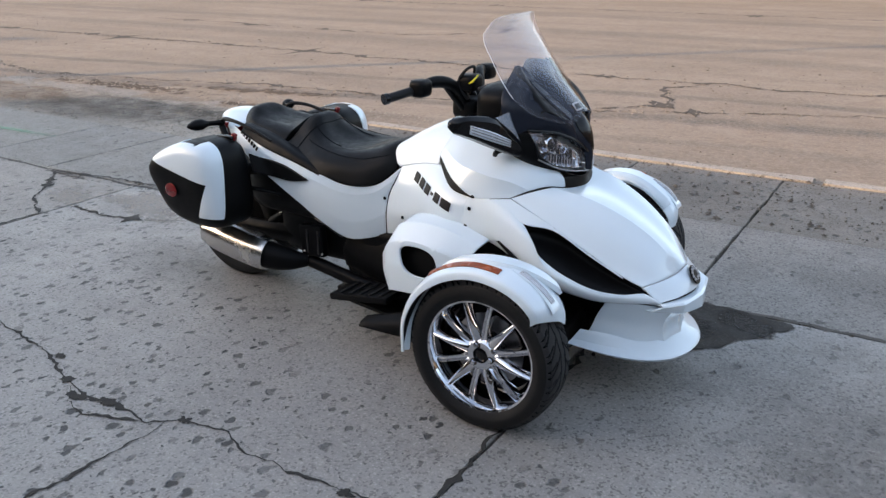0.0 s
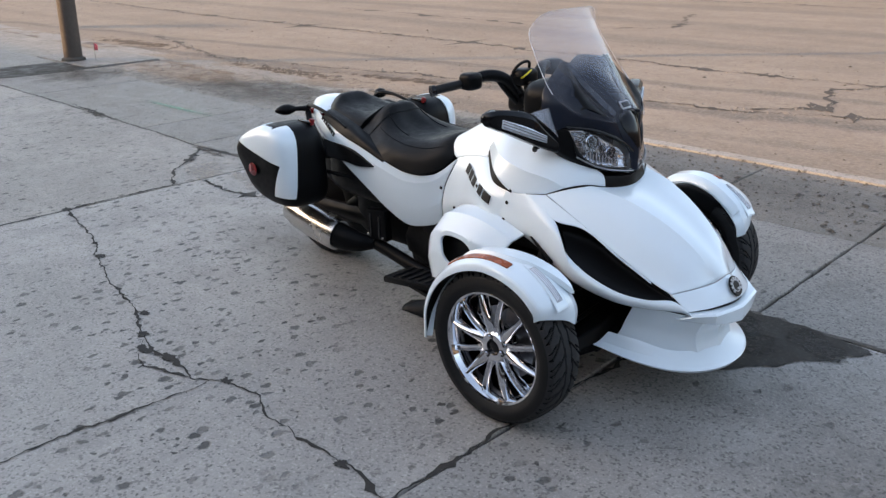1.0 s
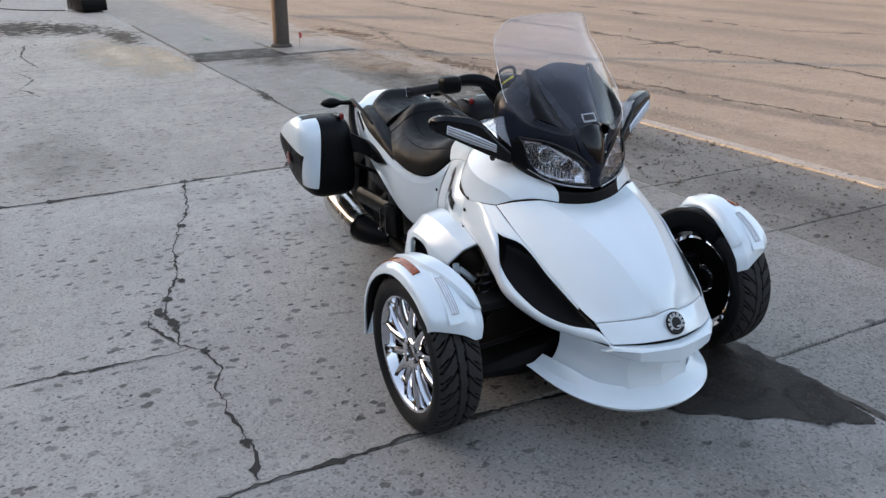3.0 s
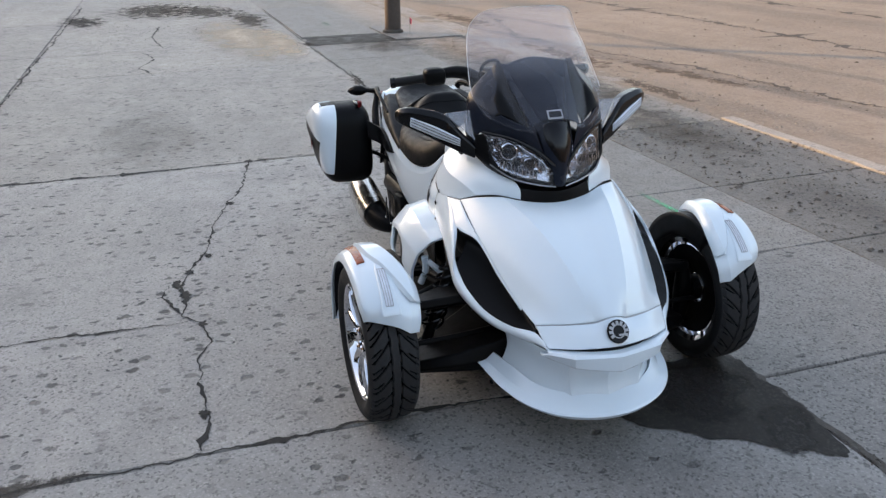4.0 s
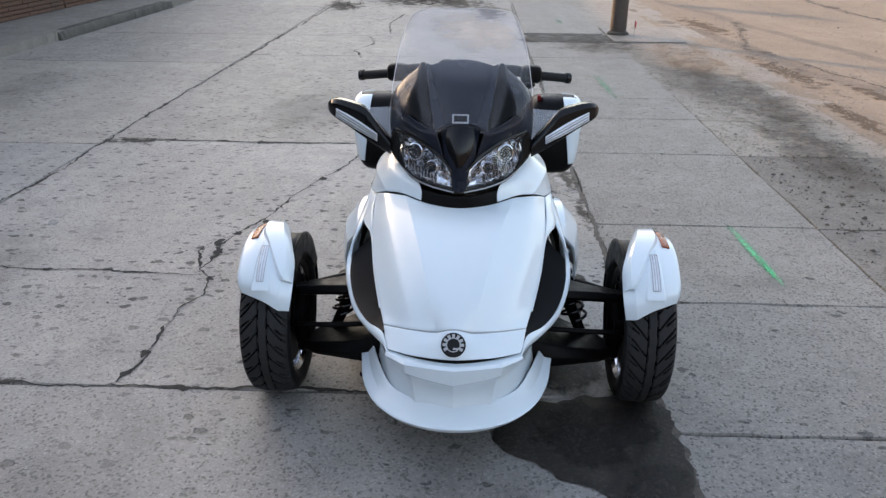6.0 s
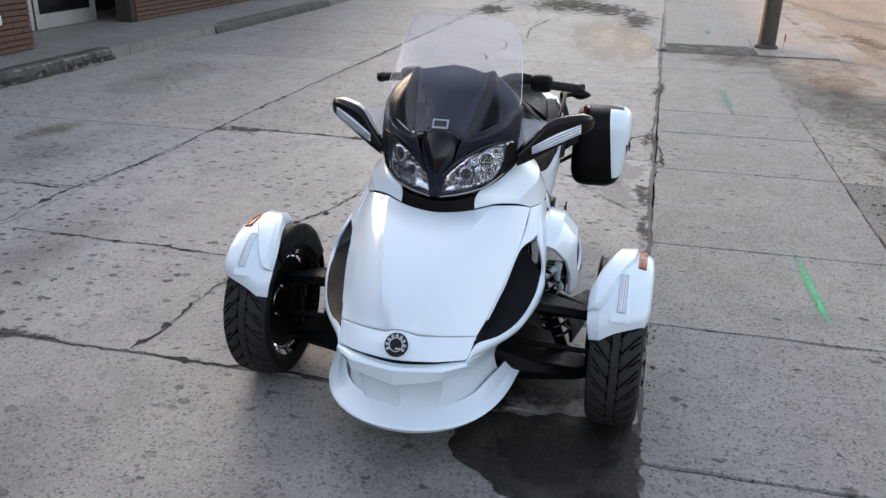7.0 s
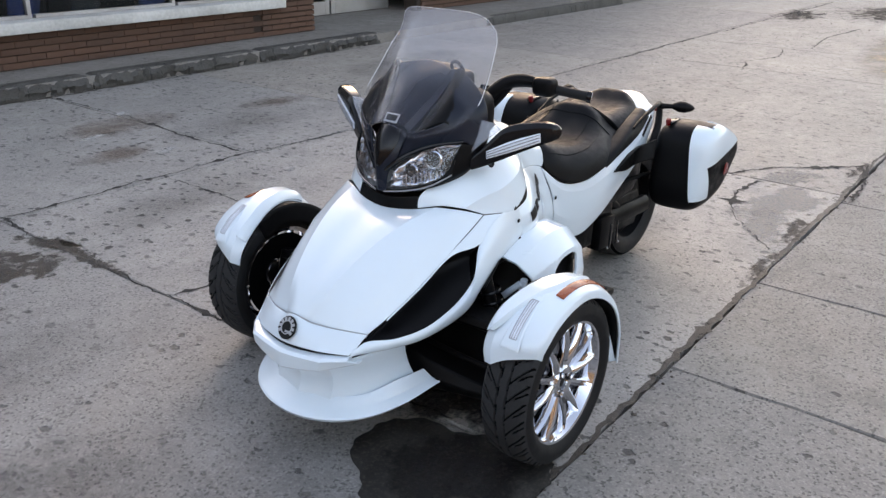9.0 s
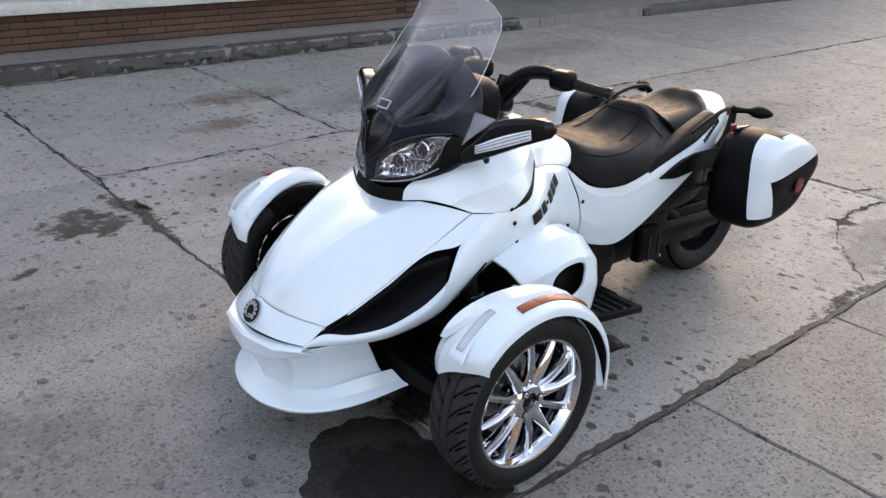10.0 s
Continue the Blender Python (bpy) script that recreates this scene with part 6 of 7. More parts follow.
    for th, r in (glow[0], glow[-1]):
        part("lamp_rib", tube([tuple(side([[arc(th, r + 0.001, v)]], s)[0][0]) for v in (0.652, 0.664, 0.676)], 0.0013, 5, 6), SILVER, fender)
    part("amber_reflector", sheet(net(side([[arc(th, r, v) for v, r in ((0.704, 0.3425), (0.717, 0.3400), (0.731, 0.3350))] for th, d in ((78, 0), (82, 0), (95, 0), (110, 0), (124, 0), (128, 0))], s), 24, 8), (0, s * 0.66, 0.279)), AMBER, fender, "amber side reflector", 0.006, 0.002)

# ---- ducts, suspension and running gear ----
def holed(rows, centre, half, skew, creases, inside, n=26, rings=12):
    """A curved sheet with one soft-cornered opening, its faces running from the opening's rim to the sheet's edge."""
    g = net(rows, 120, 120, creases)

    def at(u, v):
        a, b = min(max(u, 0), 1) * 119, min(max(v, 0), 1) * 119
        i, j = min(int(a), 118), min(int(b), 118)
        p, q = a - i, b - j
        return (1 - p) * ((1 - q) * g[i, j] + q * g[i, j + 1]) + p * ((1 - q) * g[i + 1, j] + q * g[i + 1, j + 1])
    line = [k / n for k in range(n)]
    rim = [(k, 0.0) for k in line] + [(1.0, k) for k in line] + [(1 - k, 1.0) for k in line] + [(0.0, 1 - k) for k in line]
    out = []
    for u, v in rim:
        du, dv = u - centre[0], v - centre[1]
        reach = (abs((du - skew * dv) / half[0]) ** 3 + abs(dv / half[1]) ** 3) ** (-1 / 3)
        out.append([at(centre[0] + du * f, centre[1] + dv * f) for f in np.linspace(reach, 1.0, rings)])
    out.append(out[0])
    bm = sheet(np.array(out), inside)
    bmesh.ops.remove_doubles(bm, verts=bm.verts[:], dist=1e-6)
    return bm


for s in (1, -1):
    DUCT = [
        [(-0.17, 0.345, 0.568), (-0.19, 0.395, 0.545), (-0.23, 0.440, 0.482), (-0.26, 0.455, 0.408), (-0.27, 0.455, 0.330)],
        [(-0.30, 0.335, 0.608), (-0.32, 0.405, 0.590), (-0.35, 0.460, 0.525), (-0.36, 0.475, 0.435), (-0.37, 0.475, 0.330)],
        [(-0.43, 0.325, 0.616), (-0.45, 0.400, 0.598), (-0.48, 0.455, 0.530), (-0.49, 0.472, 0.432), (-0.48, 0.470, 0.320)],
        [(-0.535, 0.315, 0.596), (-0.553, 0.390, 0.573), (-0.578, 0.440, 0.503), (-0.580, 0.456, 0.418), (-0.555, 0.458, 0.310)],
        [(-0.612, 0.295, 0.510), (-0.622, 0.365, 0.490), (-0.628, 0.415, 0.440), (-0.612, 0.436, 0.380), (-0.582, 0.443, 0.300)],
    ]
    part("side_duct", holed(side(DUCT, s), (0.41, 0.69), (0.19, 0.145), -0.35, (1, 2, 3), (-0.4, s * 0.3, 0.3)), WHITE, BIKE, "white duct cover with a black opening", 0.012, 0.003, 11)
    panel("duct_liner", side([[(x + 0.03 if k < 2 else x - 0.0, y - 0.045, z - 0.02) for x, y, z in r] for k, r in enumerate(DUCT[1:])], s), BLACK_PLASTIC, 16, 16, inside=(-0.4, s * 0.2, 0.3), label="black duct lining")
    part("duct_brace", tube([(-0.225, s * 0.41, 0.475), (-0.23, s * 0.405, 0.42), (-0.25, s * 0.42, 0.36)], 0.014, 8, 8), WHITE, BIKE, "white duct brace")
    part("duct_brace", tube([(-0.215, s * 0.40, 0.46), (-0.20, s * 0.37, 0.43), (-0.20, s * 0.34, 0.40)], 0.012, 8, 8), WHITE, BIKE, "white duct brace")
    part("body_slot", sheet(net(side([[(-0.18, 0.350, 0.612), (-0.18, 0.352, 0.600)], [(-0.10, 0.374, 0.562), (-0.10, 0.372, 0.548)], [(-0.02, 0.385, 0.505), (-0.02, 0.380, 0.492)]], s), 12, 4), INSIDE), BLACK_PLASTIC, BIKE, "black gap under the fairing", 0.02)
    # suspension
    up = part("upper_arm", join(tube([(0.05, s * 0.22, 0.40), (0.03, s * 0.40, 0.40), (0.01, s * 0.575, 0.385)], 0.019, 10, 8), tube([(-0.16, s * 0.22, 0.40), (-0.10, s * 0.40, 0.40), (-0.01, s * 0.575, 0.385)], 0.019, 10, 8)), BLACK_STEEL, BIKE)
    low = part("lower_arm", join(tube([(0.15, s * 0.18, 0.20), (0.10, s * 0.38, 0.185), (0.02, s * 0.585, 0.165)], 0.022, 10, 8), tube([(-0.20, s * 0.18, 0.20), (-0.12, s * 0.38, 0.185), (-0.02, s * 0.585, 0.165)], 0.022, 10, 8)), BLACK_STEEL, BIKE)
    part("arm_shield", sheet(net(side([[(0.17, 0.16, 0.215), (-0.19, 0.16, 0.215)], [(0.13, 0.36, 0.200), (-0.13, 0.36, 0.200)], [(0.05, 0.56, 0.178), (-0.05, 0.56, 0.178)]], s), 8, 6), (0, 0, 0)), BLACK_PLASTIC, low, "black arm shield", 0.008)
    part("arm_cover", closed([[(f0, s * v, z0), (f1, s * v, z0), (f1 + 0.02, s * v, (z0 + z1) / 2), (f1, s * v, z1), (f0, s * v, z1), (f0 - 0.02, s * v, (z0 + z1) / 2)] for v, f0, f1, z0, z1 in ((0.15, -0.20, 0.17, 0.165, 0.325), (0.27, -0.17, 0.155, 0.165, 0.275), (0.40, -0.12, 0.115, 0.160, 0.232), (0.52, -0.07, 0.07, 0.152, 0.202), (0.575, -0.03, 0.03, 0.150, 0.185))]), BLACK_PLASTIC, low, "broad black arm cover", bevel=0.006)
    part("arm_blade", closed([[(f0, s * v, z - 0.012), (f1, s * v, z - 0.012), (f1 - 0.01, s * v, z + 0.014), (f0 + 0.01, s * v, z + 0.014)] for v, f0, f1, z in ((0.20, -0.12, 0.09, 0.425), (0.38, -0.07, 0.065, 0.415), (0.50, -0.04, 0.04, 0.400), (0.57, -0.03, 0.03, 0.388))]), BLACK_PLASTIC, up, "flat black upper arm", bevel=0.004)
    part("tie_rod", tube([(0.08, s * 0.2, 0.30), (0.09, s * 0.40, 0.29), (0.08, s * 0.58, 0.28)], 0.010, 8, 6), BLACK_STEEL, BIKE)
    part("knuckle", join(tube([(0.0, s * 0.575, 0.15), (0.0, s * 0.585, 0.28), (0.0, s * 0.572, 0.40)], [0.025, 0.04, 0.022], 10, 10), tube([(0.0, s * 0.57, 0.28), (0.0, s * 0.60, 0.28), (0.0, s * 0.64, 0.28)], 0.045, 14, 4)), BLACK_STEEL, BIKE)
    shock = part("shock_absorber", tube([(-0.05, s * 0.47, 0.20), (-0.065, s * 0.40, 0.36), (-0.08, s * 0.34, 0.52)], [0.020, 0.024, 0.024], 12, 8), BLACK_STEEL, BIKE)
    p0, p1 = np.array([-0.058, s * 0.44, 0.27]), np.array([-0.078, s * 0.35, 0.50])
    turns = [tuple(p0 + (p1 - p0) * f + 0.034 * np.array([math.cos(f * 44), 0.3 * math.sin(f * 44), 0]) + 0.034 * np.array([0, 0.95 * math.sin(f * 44), 0.3 * math.sin(f * 44)])) for f in np.linspace(0, 1, 57)]
    part("coil_spring", tube(turns, 0.0055, 6, 170), BLACK_GLOSS, shock)
    # footboards and the low fin
    board = part("footboard", box((-0.74, s * 0.37, 0.225), (0.30, 0.16, 0.030), Matrix.Rotation(radians(-8), 4, "Y"), 0.008), BLACK_PLASTIC, BIKE, "black ribbed footboard")
    for k in range(5):
        part("board_rib", box((-0.63 - 0.052 * k, s * 0.37, 0.252 - 0.0073 * k + 0.004), (0.018, 0.135, 0.014), Matrix.Rotation(radians(-8), 4, "Y"), 0.003), RUBBER, board)
    part("low_fin", sheet(net(side([[(-0.20, 0.42, 0.30), (-0.22, 0.46, 0.24), (-0.24, 0.48, 0.14)], [(-0.42, 0.45, 0.25), (-0.43, 0.50, 0.21), (-0.44, 0.52, 0.15)], [(-0.65, 0.50, 0.195), (-0.655, 0.54, 0.182), (-0.655, 0.555, 0.165)]], s), 14, 8), (-0.4, 0, 0.3)), BLACK_PLASTIC, BIKE, "black low side fin", 0.008)
    peg = part("passenger_peg", box((-1.126, s * 0.255, 0.357), (0.13, 0.045, 0.15), Matrix.Rotation(radians(-5), 4, "Y"), 0.010), BLACK_STEEL, BIKE, "folded black passenger peg")
    for k in (-1, 1):
        part("peg_slot", box((-1.06 + 0.03 * k, s * 0.339, 0.385), (0.012, 0.006, 0.11), None, 0.002), BLACK_GLOSS, peg)
        part("peg_bolt", lathe([(0.0, 0.006), (0.005, 0.005), (0.006, 0.0)], 8), STEEL, peg).matrix_basis = pose(-1.06 + 0.05 * k, s * 0.338, 0.335, 0, 0, 0 if s > 0 else 180)
    part("swing_arm", tube([(-0.92, s * 0.13, 0.35), (-1.3, s * 0.145, 0.32), (REAR_X, s * 0.150, 0.30)], [0.045, 0.036, 0.036], 10, 12, 1.3), BLACK_STEEL, BIKE)
    part("rear_shock", tube([(-1.148, s * 0.113, 0.592), (-1.305, s * 0.130, 0.468), (-1.485, s * 0.132, 0.345)], 0.03, 12, 8), BLACK_STEEL, BIKE)
    part("frame_rail", tube([(-0.729, s * 0.164, 0.434), (-1.059, s * 0.178, 0.494), (-1.451, s * 0.174, 0.626), (-1.713, s * 0.120, 0.743)], 0.022, 8, 16), BLACK_STEEL, BIKE)
    part("cable_run", tube([(-1.004, s * 0.197, 0.375), (-1.148, s * 0.208, 0.442), (-1.282, s * 0.174, 0.469), (-1.417, s * 0.155, 0.406)], 0.006, 6, 16), BLACK_GLOSS, BIKE)

part("engine_block", round_box((-0.62, 0, 0.33), (0.34, 0.21, 0.13), 6, 8), BLACK_STEEL, BIKE)
part("belly_pan", prism([(0.30, 0.16), (0.10, 0.13), (-1.0, 0.15), (-1.05, 0.30), (-0.3, 0.34), (0.20, 0.33)], -0.16, 0.16, "y", 0.02), BLACK_PLASTIC, BIKE)
# wide plate added to block light from the ground under the bike
part("shade_tray", prism([(-1.05, -0.20), (-0.90, -0.29), (-0.30, -0.40), (0.10, -0.22), (0.10, 0.22), (-0.30, 0.40), (-0.90, 0.29), (-1.05, 0.20)], 0.112, 0.130, "z", 0.004), BLACK_PLASTIC, BIKE, "flat black tray added to shade the ground")
part("front_frame", round_box((0.16, 0, 0.34), (0.24, 0.20, 0.13), 5, 8), BLACK_STEEL, BIKE)
part("inner_body", round_box((-0.20, 0, 0.58), (0.20, 0.29, 0.13), 5, 8), BLACK_PLASTIC, BIKE)
part("under_seat", round_box((-1.171, 0, 0.571), (0.42, 0.24, 0.15), 5, 8), BLACK_PLASTIC, BIKE)
# two added black blocks darken the see-through gaps below the tail
part("tail_gap_blocker", round_box((-1.44, 0, 0.565), (0.22, 0.20, 0.12), 5, 8), BLACK_PLASTIC, BIKE)
part("swing_gap_blocker", round_box((-1.16, 0, 0.36), (0.27, 0.185, 0.13), 5, 8), BLACK_PLASTIC, BIKE)
part("rear_guard", sheet(net(both([[(REAR_X + 0.335 * math.cos(a), 0, 0.30 + 0.335 * math.sin(a)), (REAR_X + 0.33 * math.cos(a), 0.09, 0.30 + 0.33 * math.sin(a)), (REAR_X + 0.30 * math.cos(a), 0.13, 0.30 + 0.30 * math.sin(a))] for a in np.radians([30, 60, 90, 120, 150, 175])]), 24, 12), (REAR_X, 0, 0.3)), BLACK_PLASTIC, BIKE, "black rear mudguard", 0.006)
part("drive_belt", prism([(-0.98, 0.40), (-1.70, 0.39), (-1.76, 0.30), (-1.70, 0.21), (-0.98, 0.26)], 0.125, 0.145, "y", 0.004), BLACK_PLASTIC, BIKE)
# exhaust low on the right
ex = part("exhaust", tube([(-1.16, -0.265, 0.255), (-1.22, -0.305, 0.258), (-1.30, -0.33, 0.265), (-1.37, -0.338, 0.275)], [0.026, 0.044, 0.058, 0.060], 18, 12, 1.1), BLACK_STEEL, BIKE, "black muffler with a polished steel sleeve")
part("exhaust_sleeve", tube([(-1.330, -0.337, 0.272), (-1.355, -0.340, 0.276), (-1.50, -0.340, 0.297), (-1.66, -0.335, 0.320), (-1.705, -0.333, 0.326)], [0.070, 0.074, 0.076, 0.074, 0.064], 24, 18, 1.1), STEEL, ex, "polished steel sleeve")
part("exhaust_tip", tube([(-1.70, -0.333, 0.326), (-1.73, -0.332, 0.330)], 0.035, 16, 4), STEEL, ex)
part("exhaust_pipe", tube([(-0.50, -0.22, 0.20), (-0.75, -0.25, 0.19), (-1.16, -0.25, 0.25)], [0.028, 0.030, 0.030], 12, 12), BLACK_STEEL, ex)

# ---- cowl, lamps, screen, mirrors, bars ----
STRIP = [
    [(0.058, 0, 0.772), (0.045, 0.07, 0.777), (0.024, 0.128, 0.787)],
    [(0.064, 0, 0.731), (0.054, 0.075, 0.735), (0.036, 0.133, 0.7455)],
]
panel("cowl_recess", both(STRIP), BLACK_PLASTIC, 6, 30, 0.01, inside=(-0.2, 0, 0.7), label="black recess under the headlamps")
part("lamp_base", round_box((-0.20, 0, 0.86), (0.075, 0.19, 0.09), 4, 10), BLACK_PLASTIC, BIKE)
BEAK = [
    [(-0.01, 0, 1.022), (-0.012, 0.035, 1.018), (-0.022, 0.072, 1.000)],
    [(0.040, 0, 0.985), (0.036, 0.03, 0.980), (0.020, 0.062, 0.962)],
    [(0.072, 0, 0.925), (0.066, 0.028, 0.920), (0.048, 0.052, 0.905)],
    [(0.082, 0, 0.870), (0.078, 0.016, 0.866), (0.066, 0.032, 0.858)],
    [(0.082, 0, 0.795), (0.078, 0.010, 0.795), (0.068, 0.022, 0.797)],
]
panel("cowl_beak", both(BEAK), COWL, 24, 24, 0.008, inside=(-0.2, 0, 0.9), label="charcoal centre of the cowl")
for s in (1, -1):
    lamp = part("headlamp", sheet(net(side([
        [(0.066, 0.026, 0.858), (0.07, 0.022, 0.80)],
        [(0.040, 0.070, 0.905), (0.045, 0.095, 0.812)],
        [(-0.015, 0.140, 0.945), (0.01, 0.160, 0.832)],
        [(-0.082, 0.222, 0.962), (-0.045, 0.212, 0.868)]], s), 16, 10), (-0.3, 0, 0.9)), LENS, BIKE, "clear headlamp lens", 0.004)
    lamp.visible_shadow = False
    bowl = net(side([
        [(0.046, 0.030, 0.850), (0.052, 0.03, 0.808)],
        [(0.005, 0.072, 0.895), (-0.03, 0.085, 0.86), (0.022, 0.095, 0.818)],
        [(-0.055, 0.135, 0.935), (-0.10, 0.145, 0.89), (-0.02, 0.155, 0.838)],
        [(-0.098, 0.212, 0.954), (-0.11, 0.21, 0.92), (-0.062, 0.204, 0.875)]], s), 17, 11)
    bowl += np.random.default_rng(5).uniform(-0.0042, 0.0042, bowl.shape)
    part("lamp_bowl", sheet(bowl, (-0.3, 0, 0.9)), REFLECTOR, lamp, "bright faceted reflector", 0.003, 0.0, 1.0)
    for u, v, z, r in ((-0.044, 0.152, 0.908, 0.030), (-0.002, 0.092, 0.866, 0.023)):
        ring = part("lamp_ring", lathe([(r * 0.74, 0.004), (r * 0.86, 0.014), (r, 0.012), (r * 1.06, -0.012)], 24, "x"), CHROME, lamp)
        ring.matrix_basis = pose(u + 0.014, s * v, z, 0, -8, 22 * s)
        part("lamp_bulb", lathe([(0.0, 0.012), (r * 0.4, 0.009), (r * 0.70, -0.002), (r * 0.78, -0.010)], 20, "x"), BLACK_GLOSS, lamp).matrix_basis = pose(u + 0.014, s * v, z, 0, -8, 22 * s)
    for k in range(11):
        f = k / 10
        part("lamp_fin", box((0.026 - 0.062 * f, s * (0.066 + 0.112 * f), 0.828 + 0.034 * f), (0.045, 0.003, 0.028 + 0.012 * (k % 2)), Matrix.Rotation(radians(30 * s), 4, "Z")), CHROME if k % 2 else REFLECTOR, lamp)
    part("lamp_brow", tube([(0.072, s * 0.022, 0.868), (0.044, s * 0.072, 0.914), (-0.012, s * 0.145, 0.954), (-0.088, s * 0.228, 0.970)], [0.006, 0.008, 0.008, 0.006], 8, 20), BLACK_GLOSS, lamp)
    part("lamp_keel", tube([(0.076, s * 0.018, 0.794), (0.048, s * 0.098, 0.806), (0.012, s * 0.164, 0.826), (-0.045, s * 0.215, 0.862)], [0.003, 0.0035, 0.0035, 0.003], 8, 20), DISC, lamp)
    COWL_SIDE = [
        [(0.026, 0.082, 0.996), (0.036, 0.070, 0.955), (0.046, 0.058, 0.910)],
        [(0.020, 0.112, 1.001), (0.014, 0.126, 0.975), (0.002, 0.130, 0.950)],
        [(-0.046, 0.186, 1.043), (-0.055, 0.204, 1.010), (-0.068, 0.207, 0.968)],
        [(-0.090, 0.177, 1.092), (-0.120, 0.228, 1.058), (-0.105, 0.238, 0.960)],
        [(-0.140, 0.154, 1.140), (-0.158, 0.240, 1.076), (-0.120, 0.256, 0.920)],
        [(-0.192, 0.134, 1.190), (-0.190, 0.246, 1.078), (-0.140, 0.264, 0.900)],
    ]
    panel("cowl_side", side(COWL_SIDE, s), COWL, 24, 18, 0.007, inside=(-0.3, 0, 0.95), label="charcoal cowl side")
    CHEEK = [
        [(-0.045, 0.214, 0.865), (0.00, 0.172, 0.830), (0.03, 0.12, 0.800)],
        [(-0.082, 0.226, 0.960), (-0.070, 0.225, 0.870), (-0.04, 0.185, 0.825)],
        [(-0.110, 0.245, 0.958), (-0.110, 0.250, 0.890), (-0.10, 0.215, 0.845)],
        [(-0.150, 0.258, 0.985), (-0.155, 0.262, 0.925), (-0.16, 0.225, 0.875)],
        [(-0.185, 0.246, 1.055), (-0.200, 0.255, 0.980), (-0.21, 0.21, 0.910)],
    ]
    panel("cowl_cheek", side(CHEEK, s), BLACK_PLASTIC, 24, 14, 0.006, inside=(-0.3, 0, 0.9), label="black cowl cheek")
    EAR = [
        [(-0.172, 0.130, 1.188), (-0.178, 0.144, 1.190), (-0.194, 0.154, 1.172)],
        [(-0.122, 0.116, 1.112), (-0.128, 0.156, 1.130), (-0.150, 0.180, 1.108)],
        [(-0.054, 0.104, 1.048), (-0.078, 0.180, 1.082), (-0.100, 0.202, 1.054)],
        [(0.014, 0.102, 0.998), (-0.040, 0.186, 1.036), (-0.060, 0.204, 1.012)],
    ]
    panel("cowl_inlet", side(EAR, s), BLACK_PLASTIC, 18, 9, 0.008, inside=(-0.3, 0, 0.95), label="satin black cowl inlet")
    FACET = [
        [(-0.168, 0.112, 1.182), (-0.182, 0.127, 1.186), (-0.184, 0.128, 1.172)],
        [(-0.130, 0.098, 1.133), (-0.124, 0.116, 1.122), (-0.132, 0.114, 1.104)],
        [(-0.066, 0.076, 1.075), (-0.052, 0.104, 1.060), (-0.064, 0.100, 1.040)],
        [(0.010, 0.052, 1.012), (0.024, 0.086, 1.000), (0.012, 0.092, 0.990)],
    ]
    panel("cowl_facet", side(FACET, s), COWL, 18, 9, 0.006, inside=(-0.3, 0, 0.95), label="charcoal facet beside the dark screen", sharp=20, creases=(1,))
panel("beak_shield", both([
    [(0.024, 0, 1.012), (0.021, 0.022, 1.009), (0.016, 0.045, 1.003)],
    [(0.050, 0, 0.985), (0.046, 0.026, 0.980), (0.034, 0.050, 0.968)],
    [(0.072, 0, 0.942), (0.069, 0.020, 0.938), (0.060, 0.038, 0.928)],
    [(0.0865, 0, 0.884), (0.086, 0.004, 0.882), (0.085, 0.008, 0.880)]]), BLACK_GLOSS, 20, 20, 0.004, inside=(-0.2, 0, 0.9), label="glossy black shield on the cowl")
SCREEN = [
    [(0.018, 0, 1.022), (0.016, 0.028, 1.019), (0.010, 0.052, 1.012)],
    [(-0.060, 0, 1.092), (-0.062, 0.042, 1.088), (-0.066, 0.076, 1.075)],
    [(-0.130, 0, 1.150), (-0.131, 0.052, 1.145), (-0.130, 0.098, 1.133)],
    [(-0.205, 0, 1.198), (-0.190, 0.058, 1.193), (-0.168, 0.112, 1.182)],
]
panel("dark_screen", both(SCREEN), SMOKE, 24, 24, 0.006, inside=(-0.3, 0, 0.95), label="glossy smoked inner screen")
part("screen_plate", box((0, 0, 0), (0.034, 0.056, 0.003), None, 0.001), SILVER, BIKE, "small printed plate").matrix_basis = pose(0.010, 0, 1.032, 0, 52, 0)
part("screen_plate_bar", box((0, 0, 0), (0.022, 0.045, 0.003), None, 0.001), DECAL, BIKE).matrix_basis = pose(0.0115, 0, 1.0335, 0, 52, 0)
SHIELD = [
    [(0.050, 0, 1.022), (0.048, 0.045, 1.012), (0.040, 0.090, 0.985), (-0.005, 0.165, 1.000), (-0.070, 0.224, 1.024)],
    [(-0.010, 0, 1.075), (-0.016, 0.06, 1.068), (-0.040, 0.125, 1.058), (-0.090, 0.198, 1.062), (-0.140, 0.246, 1.085)],
    [(-0.092, 0, 1.155), (-0.097, 0.07, 1.150), (-0.118, 0.14, 1.142), (-0.155, 0.205, 1.138), (-0.188, 0.241, 1.140)],
    [(-0.172, 0, 1.245), (-0.176, 0.08, 1.242), (-0.192, 0.145, 1.234), (-0.220, 0.198, 1.224), (-0.246, 0.228, 1.222)],
    [(-0.222, 0, 1.325), (-0.226, 0.08, 1.322), (-0.240, 0.145, 1.312), (-0.264, 0.190, 1.292), (-0.284, 0.213, 1.276)],
    [(-0.240, 0, 1.367), (-0.244, 0.085, 1.366), (-0.256, 0.142, 1.360), (-0.272, 0.180, 1.342), (-0.290, 0.204, 1.304)],
]
shield = part("windshield", sheet(net(both(SHIELD), 40, 48), (-0.620, 0, 0.888)), CLEAR, BIKE, "tall clear curved windshield", 0.004, 0.0015)
shield.visible_shadow = False
